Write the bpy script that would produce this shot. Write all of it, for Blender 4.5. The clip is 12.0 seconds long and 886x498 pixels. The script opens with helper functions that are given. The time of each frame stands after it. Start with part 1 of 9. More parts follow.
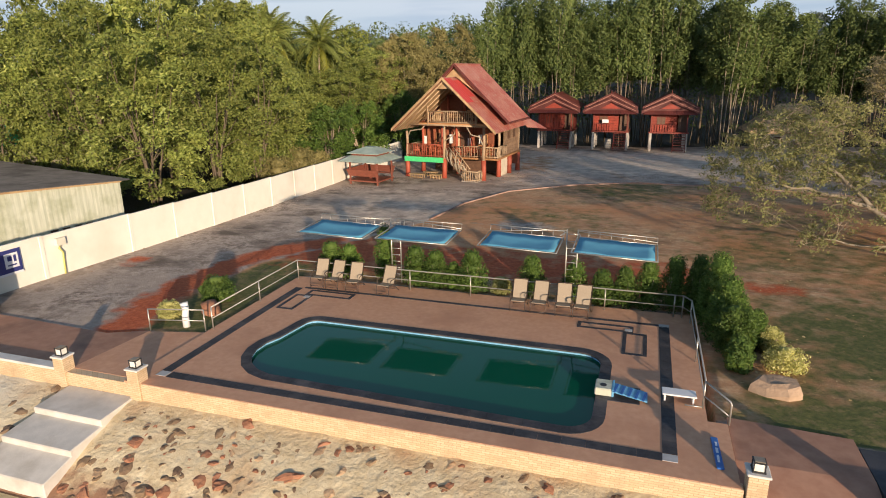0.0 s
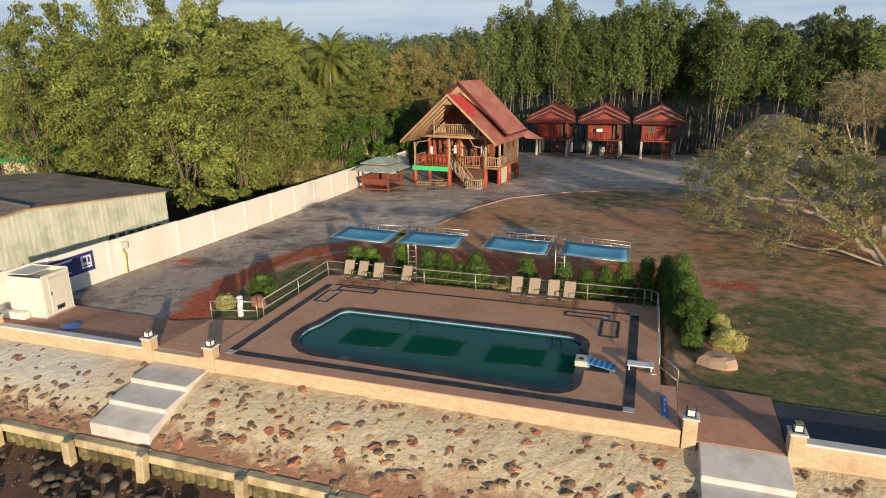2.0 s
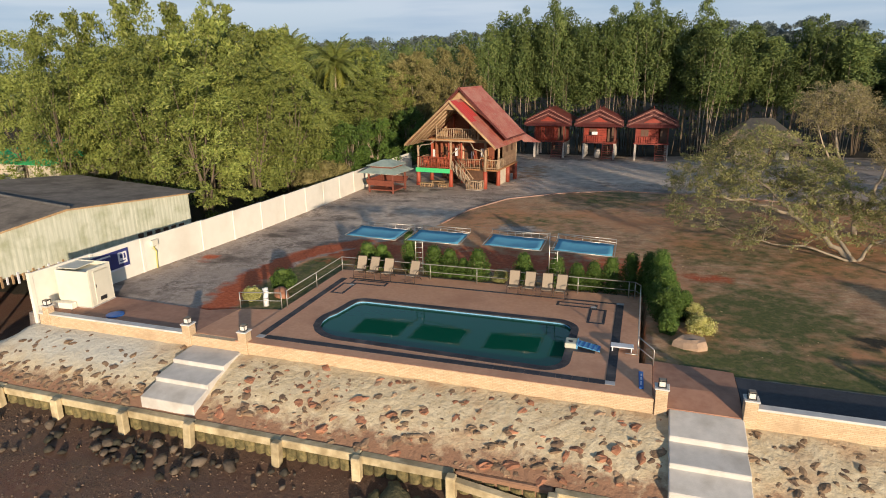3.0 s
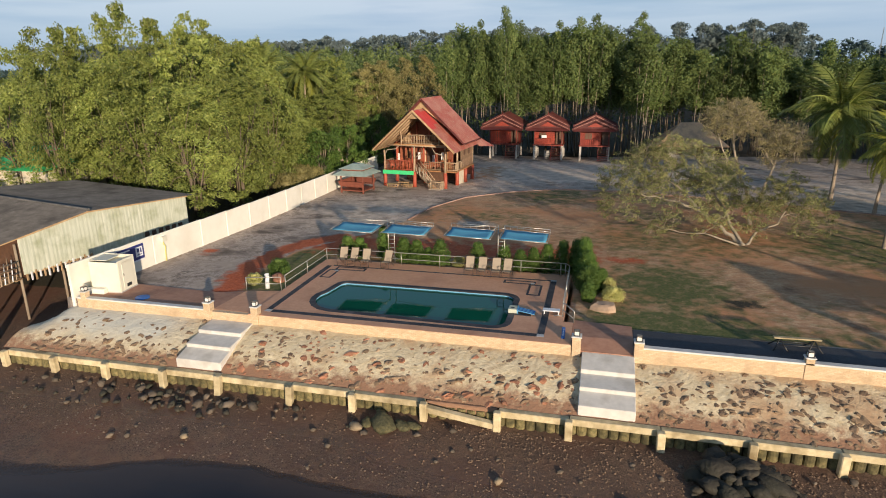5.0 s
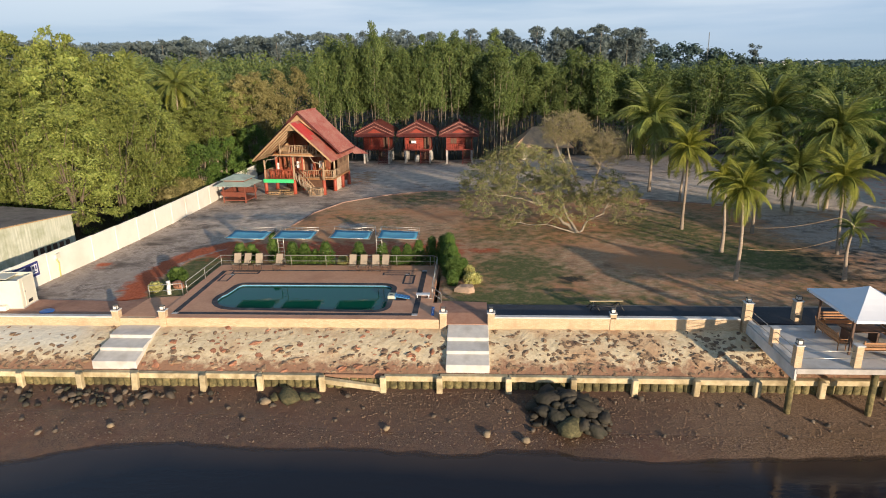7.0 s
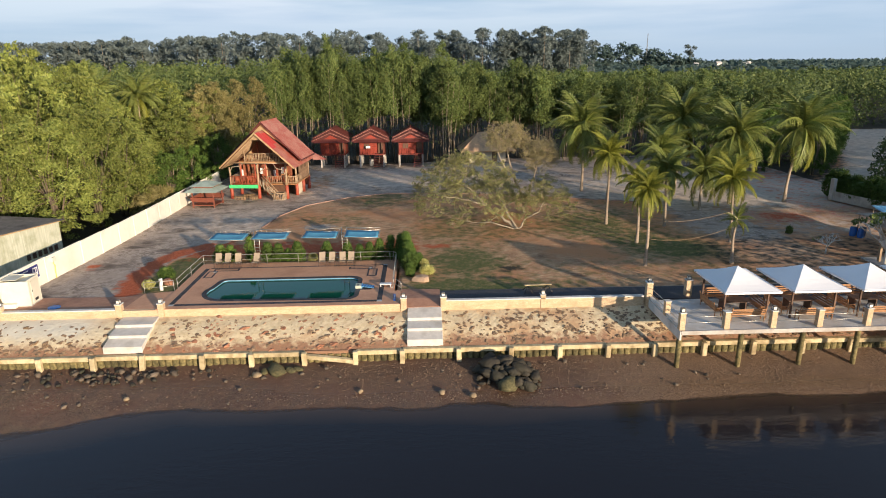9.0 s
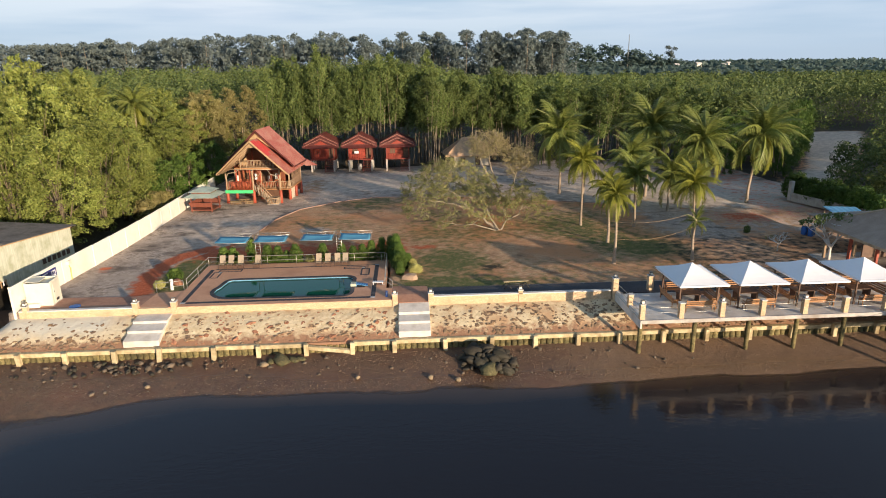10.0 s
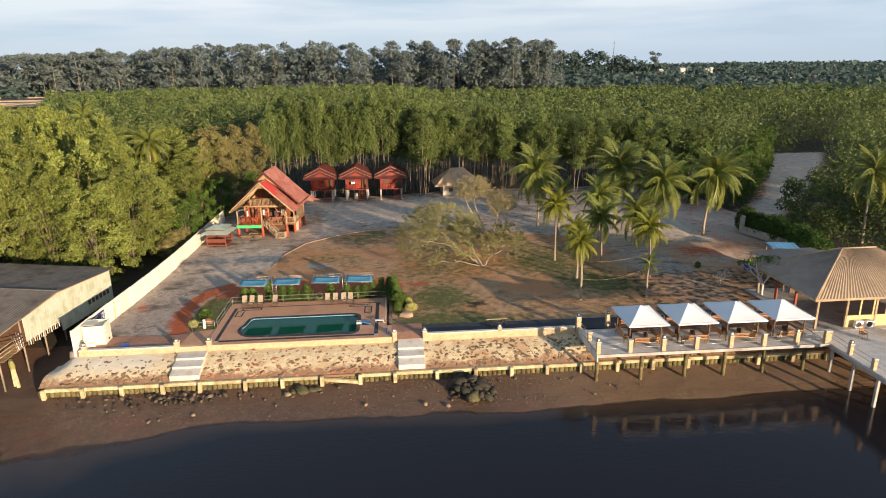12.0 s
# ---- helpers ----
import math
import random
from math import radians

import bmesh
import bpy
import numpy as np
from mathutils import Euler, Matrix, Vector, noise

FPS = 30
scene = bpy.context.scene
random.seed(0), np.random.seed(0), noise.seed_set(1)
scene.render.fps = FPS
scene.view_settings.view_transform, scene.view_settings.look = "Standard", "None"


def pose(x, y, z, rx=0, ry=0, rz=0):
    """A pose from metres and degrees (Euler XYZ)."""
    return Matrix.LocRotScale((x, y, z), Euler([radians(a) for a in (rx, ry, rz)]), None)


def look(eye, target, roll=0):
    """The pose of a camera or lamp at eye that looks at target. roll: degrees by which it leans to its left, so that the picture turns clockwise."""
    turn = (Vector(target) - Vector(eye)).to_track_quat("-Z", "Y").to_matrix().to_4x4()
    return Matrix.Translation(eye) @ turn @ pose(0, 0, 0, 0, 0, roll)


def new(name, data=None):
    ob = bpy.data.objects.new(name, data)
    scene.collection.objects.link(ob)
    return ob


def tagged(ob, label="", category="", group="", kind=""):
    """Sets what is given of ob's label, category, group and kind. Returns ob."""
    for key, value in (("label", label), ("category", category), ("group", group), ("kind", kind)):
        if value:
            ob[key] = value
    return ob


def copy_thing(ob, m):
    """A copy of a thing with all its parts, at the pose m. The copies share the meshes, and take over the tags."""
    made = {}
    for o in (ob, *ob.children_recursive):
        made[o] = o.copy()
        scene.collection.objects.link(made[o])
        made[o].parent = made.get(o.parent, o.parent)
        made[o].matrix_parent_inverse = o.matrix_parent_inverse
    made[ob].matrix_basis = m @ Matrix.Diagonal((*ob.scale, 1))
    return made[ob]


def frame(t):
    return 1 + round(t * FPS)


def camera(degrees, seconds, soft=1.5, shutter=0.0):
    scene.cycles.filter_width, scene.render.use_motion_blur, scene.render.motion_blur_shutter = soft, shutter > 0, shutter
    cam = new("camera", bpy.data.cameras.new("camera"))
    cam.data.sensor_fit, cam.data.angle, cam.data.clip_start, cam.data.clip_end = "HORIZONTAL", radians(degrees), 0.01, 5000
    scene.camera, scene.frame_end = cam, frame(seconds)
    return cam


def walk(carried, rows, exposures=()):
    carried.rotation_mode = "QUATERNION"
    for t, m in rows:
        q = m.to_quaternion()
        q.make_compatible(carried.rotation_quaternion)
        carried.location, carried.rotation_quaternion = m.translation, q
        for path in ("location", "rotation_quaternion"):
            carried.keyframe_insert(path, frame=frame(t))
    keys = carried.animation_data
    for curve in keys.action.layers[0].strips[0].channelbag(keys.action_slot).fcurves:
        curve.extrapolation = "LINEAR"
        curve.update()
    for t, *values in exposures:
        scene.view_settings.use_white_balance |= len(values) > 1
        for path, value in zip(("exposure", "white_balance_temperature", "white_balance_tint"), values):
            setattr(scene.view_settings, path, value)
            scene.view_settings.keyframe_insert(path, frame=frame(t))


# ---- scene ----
cam = camera(71.2, 12.0, soft=1.0)
PATH = [
    (0, (-2.963, -13.464, 9.162), (-3.559, -11.639, 8.603), -0.6),
    (0.5, (-2.708, -14.487, 9.498), (-3.305, -12.662, 8.94), -0.7),
    (1, (-2.475, -15.568, 9.843), (-3.072, -13.742, 9.287), -0.7),
    (1.5, (-2.207, -16.778, 10.23), (-2.805, -14.952, 9.674), -0.7),
    (2, (-1.905, -18.044, 10.585), (-2.504, -16.218, 10.03), -0.7),
    (2.5, (-1.603, -19.457, 10.954), (-2.201, -17.631, 10.398), -0.7),
    (4.5, (0.163, -26.505, 12.537), (-0.371, -24.662, 11.974), -0.6),
    (5, (0.606, -28.185, 12.967), (0.129, -26.327, 12.402), -0.6),
    (5.5, (1.021, -29.798, 13.413), (0.616, -27.924, 12.845), -0.7),
    (6, (1.374, -31.432, 13.87), (1.057, -29.542, 13.3), -0.7),
    (6.5, (1.647, -33.072, 14.321), (1.439, -31.167, 13.75), -0.6),
    (7, (1.772, -34.643, 14.719), (1.676, -32.728, 14.149), -0.7),
    (9, (1.609, -41.876, 16.623), (1.668, -39.961, 16.047), -0.7),
    (9.5, (1.485, -44.112, 17.31), (1.571, -42.2, 16.732), -0.7),
    (10, (1.357, -46.496, 18.07), (1.462, -44.584, 17.494), -0.8),
    (10.5, (1.155, -48.553, 19.116), (1.274, -46.642, 18.539), -0.8),
    (11, (0.961, -50.503, 20.414), (1.09, -48.592, 19.837), -0.8),
    (11.5, (0.82, -52.831, 22.648), (0.956, -50.921, 22.071), -0.9),
    (12, (0.768, -54.563, 24.881), (0.908, -52.652, 24.308), -0.9),
]
walk(cam, [(t, look(eye, target, roll)) for t, eye, target, roll in PATH], exposures=[(0.0, 0.41, 6440, 13), (2.0, 0.29, 6360, 12), (5.0, 0.32, 6130, 10), (7.0, 0.49, 6230, 11), (9.5, 0.63, 6420, 12), (12.0, 0.74, 6920, 13)])

# ---- light ----
SUN_DIR = Vector((0.57, -0.82, 0.0)).normalized()
SUN_EL = radians(7.9)
world = bpy.data.worlds.new("sky")
scene.world = world
world.use_nodes = True
wn, wl = world.node_tree.nodes, world.node_tree.links
wn.clear()
w_out = wn.new("ShaderNodeOutputWorld")
w_bg = wn.new("ShaderNodeBackground")
w_sky = wn.new("ShaderNodeTexSky")
w_sky.sky_type = "NISHITA"
w_sky.sun_disc = False
w_sky.sun_elevation = SUN_EL
w_sky.sun_rotation = radians(145)
w_sky.air_density, w_sky.dust_density, w_sky.ozone_density = 1.0, 0.4, 2.0
# thin veils of high cloud
w_co = wn.new("ShaderNodeTexCoord")
w_map = wn.new("ShaderNodeMapping")
w_map.inputs["Scale"].default_value = (1.2, 1.2, 7.0)
w_noise = wn.new("ShaderNodeTexNoise")
w_noise.inputs["Scale"].default_value = 1.6
w_noise.inputs["Detail"].default_value = 6.0
w_ramp = wn.new("ShaderNodeValToRGB")
w_ramp.color_ramp.elements[0].position, w_ramp.color_ramp.elements[0].color = 0.30, (0.9, 0.9, 0.9, 1)
w_ramp.color_ramp.elements[1].position, w_ramp.color_ramp.elements[1].color = 0.72, (1.0, 1.0, 1.0, 1)
w_mix = wn.new("ShaderNodeMix")
w_mix.data_type = "RGBA"
wl.new(w_co.outputs["Generated"], w_map.inputs["Vector"])
wl.new(w_map.outputs["Vector"], w_noise.inputs["Vector"])
wl.new(w_noise.outputs["Fac"], w_ramp.inputs["Fac"])
# the haze lies low and thins upwards
w_sep = wn.new("ShaderNodeSeparateXYZ")
wl.new(w_co.outputs["Generated"], w_sep.inputs["Vector"])
w_low = wn.new("ShaderNodeMapRange")
w_low.inputs["From Min"].default_value, w_low.inputs["From Max"].default_value = 0.10, 0.34
w_low.inputs["To Min"].default_value, w_low.inputs["To Max"].default_value = 1.0, 0.12
wl.new(w_sep.outputs["Z"], w_low.inputs["Value"])
w_mul = wn.new("ShaderNodeMath")
w_mul.operation = "MULTIPLY"
wl.new(w_ramp.outputs["Color"], w_mul.inputs[0])
wl.new(w_low.outputs["Result"], w_mul.inputs[1])
wl.new(w_mul.outputs["Value"], w_mix.inputs["Factor"])
wl.new(w_sky.outputs["Color"], w_mix.inputs["A"])
w_veil = wn.new("ShaderNodeMix")
w_veil.data_type = "RGBA"
w_band = wn.new("ShaderNodeTexNoise")
w_band.inputs["Scale"].default_value = 2.6
w_band.inputs["Detail"].default_value = 7.0
w_map2 = wn.new("ShaderNodeMapping")
w_map2.inputs["Scale"].default_value = (1.0, 1.0, 11.0)
wl.new(w_co.outputs["Generated"], w_map2.inputs["Vector"])
wl.new(w_map2.outputs["Vector"], w_band.inputs["Vector"])
w_cut = wn.new("ShaderNodeMapRange")
w_cut.inputs["From Min"].default_value, w_cut.inputs["From Max"].default_value = 0.34, 0.56
wl.new(w_band.outputs["Fac"], w_cut.inputs["Value"])
w_rise = wn.new("ShaderNodeMapRange")
w_rise.inputs["From Min"].default_value, w_rise.inputs["From Max"].default_value = 0.01, 0.09
wl.new(w_sep.outputs["Z"], w_rise.inputs["Value"])
w_cloud = wn.new("ShaderNodeMath")
w_cloud.operation = "MULTIPLY"
wl.new(w_cut.outputs["Result"], w_cloud.inputs[0])
wl.new(w_rise.outputs["Result"], w_cloud.inputs[1])
wl.new(w_cloud.outputs["Value"], w_veil.inputs["Factor"])
w_veil.inputs["A"].default_value = (2.35, 3.1, 3.95, 1)
w_veil.inputs["B"].default_value = (3.6, 4.1, 4.6, 1)
wl.new(w_veil.outputs["Result"], w_mix.inputs["B"])
wl.new(w_mix.outputs["Result"], w_bg.inputs["Color"])
w_bg.inputs["Strength"].default_value = 0.13
wl.new(w_bg.outputs["Background"], w_out.inputs["Surface"])

sun = new("sun", bpy.data.lights.new("sun", "SUN"))
sun.data.energy = 5.0
sun.data.angle = radians(0.8)
sun.data.color = (1.0, 0.785, 0.55)
sun.matrix_world = look(tuple(SUN_DIR * 100 * math.cos(SUN_EL) + Vector((0, 0, 100 * math.sin(SUN_EL)))), (0, 0, 0))

# ---- materials ----
def nodes_of(name):
    m = bpy.data.materials.new(name)
    m.use_nodes = True
    nt = m.node_tree
    return m, nt.nodes, nt.links, nt.nodes["Principled BSDF"]


def mixed(n, l, fac, a, b):
    """A colour mix node; fac, a and b are sockets or values."""
    mx = n.new("ShaderNodeMix")
    mx.data_type = "RGBA"
    for sock, val in (("Factor", fac), ("A", a), ("B", b)):
        if isinstance(val, bpy.types.NodeSocket):
            l.new(val, mx.inputs[sock])
        else:
            mx.inputs[sock].default_value = val if sock == "Factor" else (*val, 1)
    return mx.outputs["Result"]


def noise_of(n, l, scale, detail=4.0, lo=0.35, hi=0.65, squash=None, rough=0.55):
    """Noise in world space, stretched to run from 0 to 1 between lo and hi."""
    geo = n.new("ShaderNodeNewGeometry")
    tex = n.new("ShaderNodeTexNoise")
    tex.inputs["Scale"].default_value = scale
    tex.inputs["Detail"].default_value = detail
    tex.inputs["Roughness"].default_value = rough
    src = geo.outputs["Position"]
    if squash:
        mp = n.new("ShaderNodeMapping")
        mp.inputs["Scale"].default_value = squash
        l.new(src, mp.inputs["Vector"])
        src = mp.outputs["Vector"]
    l.new(src, tex.inputs["Vector"])
    rng = n.new("ShaderNodeMapRange")
    rng.inputs["From Min"].default_value, rng.inputs["From Max"].default_value = lo, hi
    l.new(tex.outputs["Fac"], rng.inputs["Value"])
    return rng.outputs["Result"]


def bumped(n, l, bsdf, height, strength, dist=0.02):
    b = n.new("ShaderNodeBump")
    b.inputs["Strength"].default_value = strength
    b.inputs["Distance"].default_value = dist
    l.new(height, b.inputs["Height"])
    l.new(b.outputs["Normal"], bsdf.inputs["Normal"])


def surf(name, c1, c2, scale=3.0, c3=None, scale3=0.5, rough=0.8, metal=0.0, bump=0.3, bscale=25.0, dist=0.01, squash=None, pieces=0.0, spec=None):
    """A worn surface: two colours mixed finely, a third in broad stains, fine relief."""
    m, n, l, b = nodes_of(name)
    col = mixed(n, l, noise_of(n, l, scale, 6.0, 0.3, 0.7, squash), c1, c2)
    if c3:
        col = mixed(n, l, noise_of(n, l, scale3, 5.0, 0.48, 0.72), col, c3)
    if pieces:
        inf = n.new("ShaderNodeObjectInfo")
        hs = n.new("ShaderNodeHueSaturation")
        mr = n.new("ShaderNodeMapRange")
        mr.inputs["To Min"].default_value, mr.inputs["To Max"].default_value = 1 - pieces, 1 + pieces
        l.new(inf.outputs["Random"], mr.inputs["Value"])
        l.new(mr.outputs["Result"], hs.inputs["Value"])
        l.new(col, hs.inputs["Color"])
        col = hs.outputs["Color"]
    l.new(col, b.inputs["Base Color"])
    b.inputs["Roughness"].default_value = rough
    b.inputs["Metallic"].default_value = metal
    if spec is not None:
        b.inputs["Specular IOR Level"].default_value = spec
    if bump:
        bumped(n, l, b, noise_of(n, l, bscale, 5.0, 0.2, 0.8, squash), bump, dist)
    return m


def leafy(name, dark, mid, light, gloss=0.55, see=0.35):
    """Leaves: each its own tint, partly letting the light through."""
    m, n, l, b = nodes_of(name)
    geo = n.new("ShaderNodeNewGeometry")
    ramp = n.new("ShaderNodeValToRGB")
    e = ramp.color_ramp.elements
    e[0].position, e[0].color = 0.0, (*dark, 1)
    e[1].position, e[1].color = 1.0, (*light, 1)
    x = e.new(0.55)
    x.color = (*mid, 1)
    l.new(geo.outputs["Random Per Island"], ramp.inputs["Fac"])
    inf = n.new("ShaderNodeObjectInfo")
    hs = n.new("ShaderNodeHueSaturation")
    mr = n.new("ShaderNodeMapRange")
    mr.inputs["To Min"].default_value, mr.inputs["To Max"].default_value = 0.78, 1.2
    l.new(inf.outputs["Random"], mr.inputs["Value"])
    vary = n.new("ShaderNodeMapRange")
    vary.inputs["To Min"].default_value, vary.inputs["To Max"].default_value = 0.72, 1.28
    l.new(noise_of(n, l, 0.16, 3.0, 0.3, 0.7), vary.inputs["Value"])
    both = n.new("ShaderNodeMath")
    both.operation = "MULTIPLY"
    l.new(mr.outputs["Result"], both.inputs[0])
    l.new(vary.outputs["Result"], both.inputs[1])
    l.new(both.outputs["Value"], hs.inputs["Value"])
    l.new(mixed(n, l, noise_of(n, l, 0.35, 3.0, 0.4, 0.9), ramp.outputs["Color"], mid), hs.inputs["Color"])
    l.new(hs.outputs["Color"], b.inputs["Base Color"])
    b.inputs["Roughness"].default_value = gloss
    b.inputs["Specular IOR Level"].default_value = 0.25
    tr = n.new("ShaderNodeBsdfTranslucent")
    l.new(hs.outputs["Color"], tr.inputs["Color"])
    sh = n.new("ShaderNodeMixShader")
    sh.inputs["Fac"].default_value = see
    l.new(b.outputs["BSDF"], sh.inputs[1])
    l.new(tr.outputs["BSDF"], sh.inputs[2])
    l.new(sh.outputs["Shader"], n["Material Output"].inputs["Surface"])
    return m


def brick_clad(name, c1, c2, mortar, w=0.22, h=0.065):
    """Small split-face bricks on walls that face the sea or the sides."""
    m, n, l, b = nodes_of(name)
    geo = n.new("ShaderNodeNewGeometry")
    sep = n.new("ShaderNodeSeparateXYZ")
    l.new(geo.outputs["Position"], sep.inputs["Vector"])
    add = n.new("ShaderNodeMath")
    l.new(sep.outputs["X"], add.inputs[0])
    l.new(sep.outputs["Y"], add.inputs[1])
    com = n.new("ShaderNodeCombineXYZ")
    l.new(add.outputs["Value"], com.inputs["X"])
    l.new(sep.outputs["Z"], com.inputs["Y"])
    br = n.new("ShaderNodeTexBrick")
    br.inputs["Scale"].default_value = 1.0
    br.inputs["Brick Width"].default_value = w
    br.inputs["Row Height"].default_value = h
    br.inputs["Mortar Size"].default_value = 0.006
    br.inputs["Mortar Smooth"].default_value = 0.4
    br.inputs["Color1"].default_value, br.inputs["Color2"].default_value = (*c1, 1), (*c2, 1)
    br.inputs["Mortar"].default_value = (*mortar, 1)
    l.new(com.outputs["Vector"], br.inputs["Vector"])
    col = mixed(n, l, noise_of(n, l, 1.3, 6.0, 0.5, 0.8), br.outputs["Color"], tuple(0.72 * x for x in c1))
    l.new(col, b.inputs["Base Color"])
    b.inputs["Roughness"].default_value = 0.85
    bumped(n, l, b, br.outputs["Fac"], -0.7, 0.01)
    return m


def ground_material():
    m, n, l, b = nodes_of("ground_soil")
    fine = noise_of(n, l, 6.0, 8.0, 0.3, 0.7)
    broad = noise_of(n, l, 0.22, 6.0, 0.35, 0.65)
    mid = noise_of(n, l, 1.1, 7.0, 0.35, 0.65)

    def zone(name, soft=0.5, width=0.18):
        at = n.new("ShaderNodeAttribute")
        at.attribute_name = name
        su = n.new("ShaderNodeMath")
        su.operation = "MULTIPLY_ADD"
        l.new(mid, su.inputs[0])
        su.inputs[1].default_value = soft
        l.new(at.outputs["Fac"], su.inputs[2])
        rg = n.new("ShaderNodeMapRange")
        rg.inputs["From Min"].default_value = 0.5 + 0.5 * soft - width
        rg.inputs["From Max"].default_value = 0.5 + 0.5 * soft + width
        l.new(su.outputs["Value"], rg.inputs["Value"])
        return rg.outputs["Result"]

    # dry lawn: straw and earth, green in patches
    lawn = mixed(n, l, fine, (0.36, 0.205, 0.108), (0.60, 0.39, 0.218))
    lawn = mixed(n, l, broad, lawn, (0.50, 0.26, 0.135))
    lawn = mixed(n, l, noise_of(n, l, 2.4, 9.0, 0.47, 0.62, (0.7, 1.6, 1), 0.75), lawn, (0.62, 0.44, 0.27))
    lawn = mixed(n, l, noise_of(n, l, 0.6, 8.0, 0.48, 0.7, None, 0.7), lawn, (0.22, 0.12, 0.065))
    lawn = mixed(n, l, noise_of(n, l, 0.13, 5.0, 0.44, 0.64), lawn, (0.58, 0.27, 0.12))
    green = mixed(n, l, fine, (0.065, 0.088, 0.02), (0.155, 0.155, 0.045))
    green = mixed(n, l, noise_of(n, l, 1.7, 8.0, 0.5, 0.7, None, 0.7), green, (0.30, 0.215, 0.10))
    lawn = mixed(n, l, zone("grass", 0.6, 0.28), lawn, green)
    # old asphalt under dust and gravel
    asph = mixed(n, l, fine, (0.40, 0.325, 0.265), (0.62, 0.52, 0.44))
    asph = mixed(n, l, noise_of(n, l, 3.6, 9.0, 0.46, 0.68, None, 0.75), asph, (0.22, 0.17, 0.135))
    asph = mixed(n, l, noise_of(n, l, 0.9, 10.0, 0.49, 0.58, None, 0.78), asph, (0.16, 0.122, 0.095))
    asph = mixed(n, l, broad, asph, (0.44, 0.355, 0.29))
    asph = mixed(n, l, noise_of(n, l, 0.25, 8.0, 0.53, 0.66, (1, 1.6, 1)), asph, (0.13, 0.10, 0.08))
    # pale dust, standing also for sunlight on the yard by the cottages
    dust_and_sun = mixed(n, l, mid, (0.52, 0.42, 0.33), (0.76, 0.635, 0.515))
    asph = mixed(n, l, zone("dust_and_sun", 0.5, 0.4), asph, dust_and_sun)
    col = mixed(n, l, zone("asphalt", 0.35), lawn, asph)
    red = mixed(n, l, fine, (0.36, 0.062, 0.02), (0.60, 0.16, 0.06))
    col = mixed(n, l, zone("red_soil", 0.5, 0.2), col, red)
    mud = mixed(n, l, noise_of(n, l, 14.0, 6.0, 0.35, 0.65, None, 0.7), (0.058, 0.037, 0.024), (0.17, 0.105, 0.068))
    mud = mixed(n, l, noise_of(n, l, 0.5, 6.0, 0.45, 0.7), mud, (0.095, 0.052, 0.033))
    mud = mixed(n, l, noise_of(n, l, 0.16, 5.0, 0.46, 0.62), mud, (0.135, 0.066, 0.04))
    mud = mixed(n, l, noise_of(n, l, 2.3, 9.0, 0.5, 0.64, None, 0.75), mud, (0.15, 0.085, 0.051))
    sand = mixed(n, l, noise_of(n, l, 16.0, 5.0, 0.38, 0.62, (0.6, 1.4, 1), 0.75), (0.075, 0.045, 0.027), (0.29, 0.19, 0.118))
    mud = mixed(n, l, zone("sand", 0.5, 0.4), mud, sand)
    col = mixed(n, l, zone("mud", 0.3), col, mud)
    # leaf litter, darkened further for the shade under the woods
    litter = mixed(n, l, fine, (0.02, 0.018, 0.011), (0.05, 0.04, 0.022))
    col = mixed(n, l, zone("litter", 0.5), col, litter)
    l.new(col, b.inputs["Base Color"])
    wet = n.new("ShaderNodeAttribute")
    wet.attribute_name = "wet"
    rr = n.new("ShaderNodeMapRange")
    rr.inputs["To Min"].default_value, rr.inputs["To Max"].default_value = 0.92, 0.22
    l.new(wet.outputs["Fac"], rr.inputs["Value"])
    l.new(rr.outputs["Result"], b.inputs["Roughness"])
    b.inputs["Specular IOR Level"].default_value = 0.5
    bumped(n, l, b, noise_of(n, l, 5.0, 10.0, 0.2, 0.8, None, 0.72), 0.7, 0.06)
    return m


def slope_material():
    """Cream mortar between rubble: limewashed in the west, earth gathered along the foot."""
    m, n, l, b = nodes_of("rubble_mortar")
    col = mixed(n, l, noise_of(n, l, 2.6, 8.0, 0.32, 0.68, None, 0.65), (0.54, 0.43, 0.26), (0.74, 0.64, 0.44))
    col = mixed(n, l, noise_of(n, l, 0.55, 6.0, 0.50, 0.68), col, (0.50, 0.33, 0.19))
    col = mixed(n, l, noise_of(n, l, 7.0, 6.0, 0.58, 0.72, None, 0.7), col, (0.36, 0.25, 0.15))
    geo = n.new("ShaderNodeNewGeometry")
    sep = n.new("ShaderNodeSeparateXYZ")
    l.new(geo.outputs["Position"], sep.inputs["Vector"])

    def reach(axis, a, b2, grain):
        sm = n.new("ShaderNodeMath")
        sm.operation = "MULTIPLY_ADD"
        l.new(noise_of(n, l, grain, 7.0, 0.2, 0.8, None, 0.7), sm.inputs[0])
        sm.inputs[1].default_value = 1.6
        l.new(sep.outputs[axis], sm.inputs[2])
        rg = n.new("ShaderNodeMapRange")
        rg.inputs["From Min"].default_value, rg.inputs["From Max"].default_value = a, b2
        l.new(sm.outputs["Value"], rg.inputs["Value"])
        return rg.outputs["Result"]
    lime = n.new("ShaderNodeMath")
    lime.operation = "MULTIPLY"
    l.new(reach("X", -19.4, -21.8, 0.8), lime.inputs[0])
    l.new(reach("Y", -2.0, -0.6, 0.9), lime.inputs[1])
    col = mixed(n, l, lime.outputs["Value"], col, (0.62, 0.60, 0.51))
    col = mixed(n, l, reach("Y", -1.75, -2.4, 1.6), col, (0.29, 0.165, 0.1))
    l.new(col, b.inputs["Base Color"])
    b.inputs["Roughness"].default_value = 0.95
    bumped(n, l, b, noise_of(n, l, 5.0, 7.0, 0.2, 0.8, None, 0.6), 0.8, 0.05)
    return m


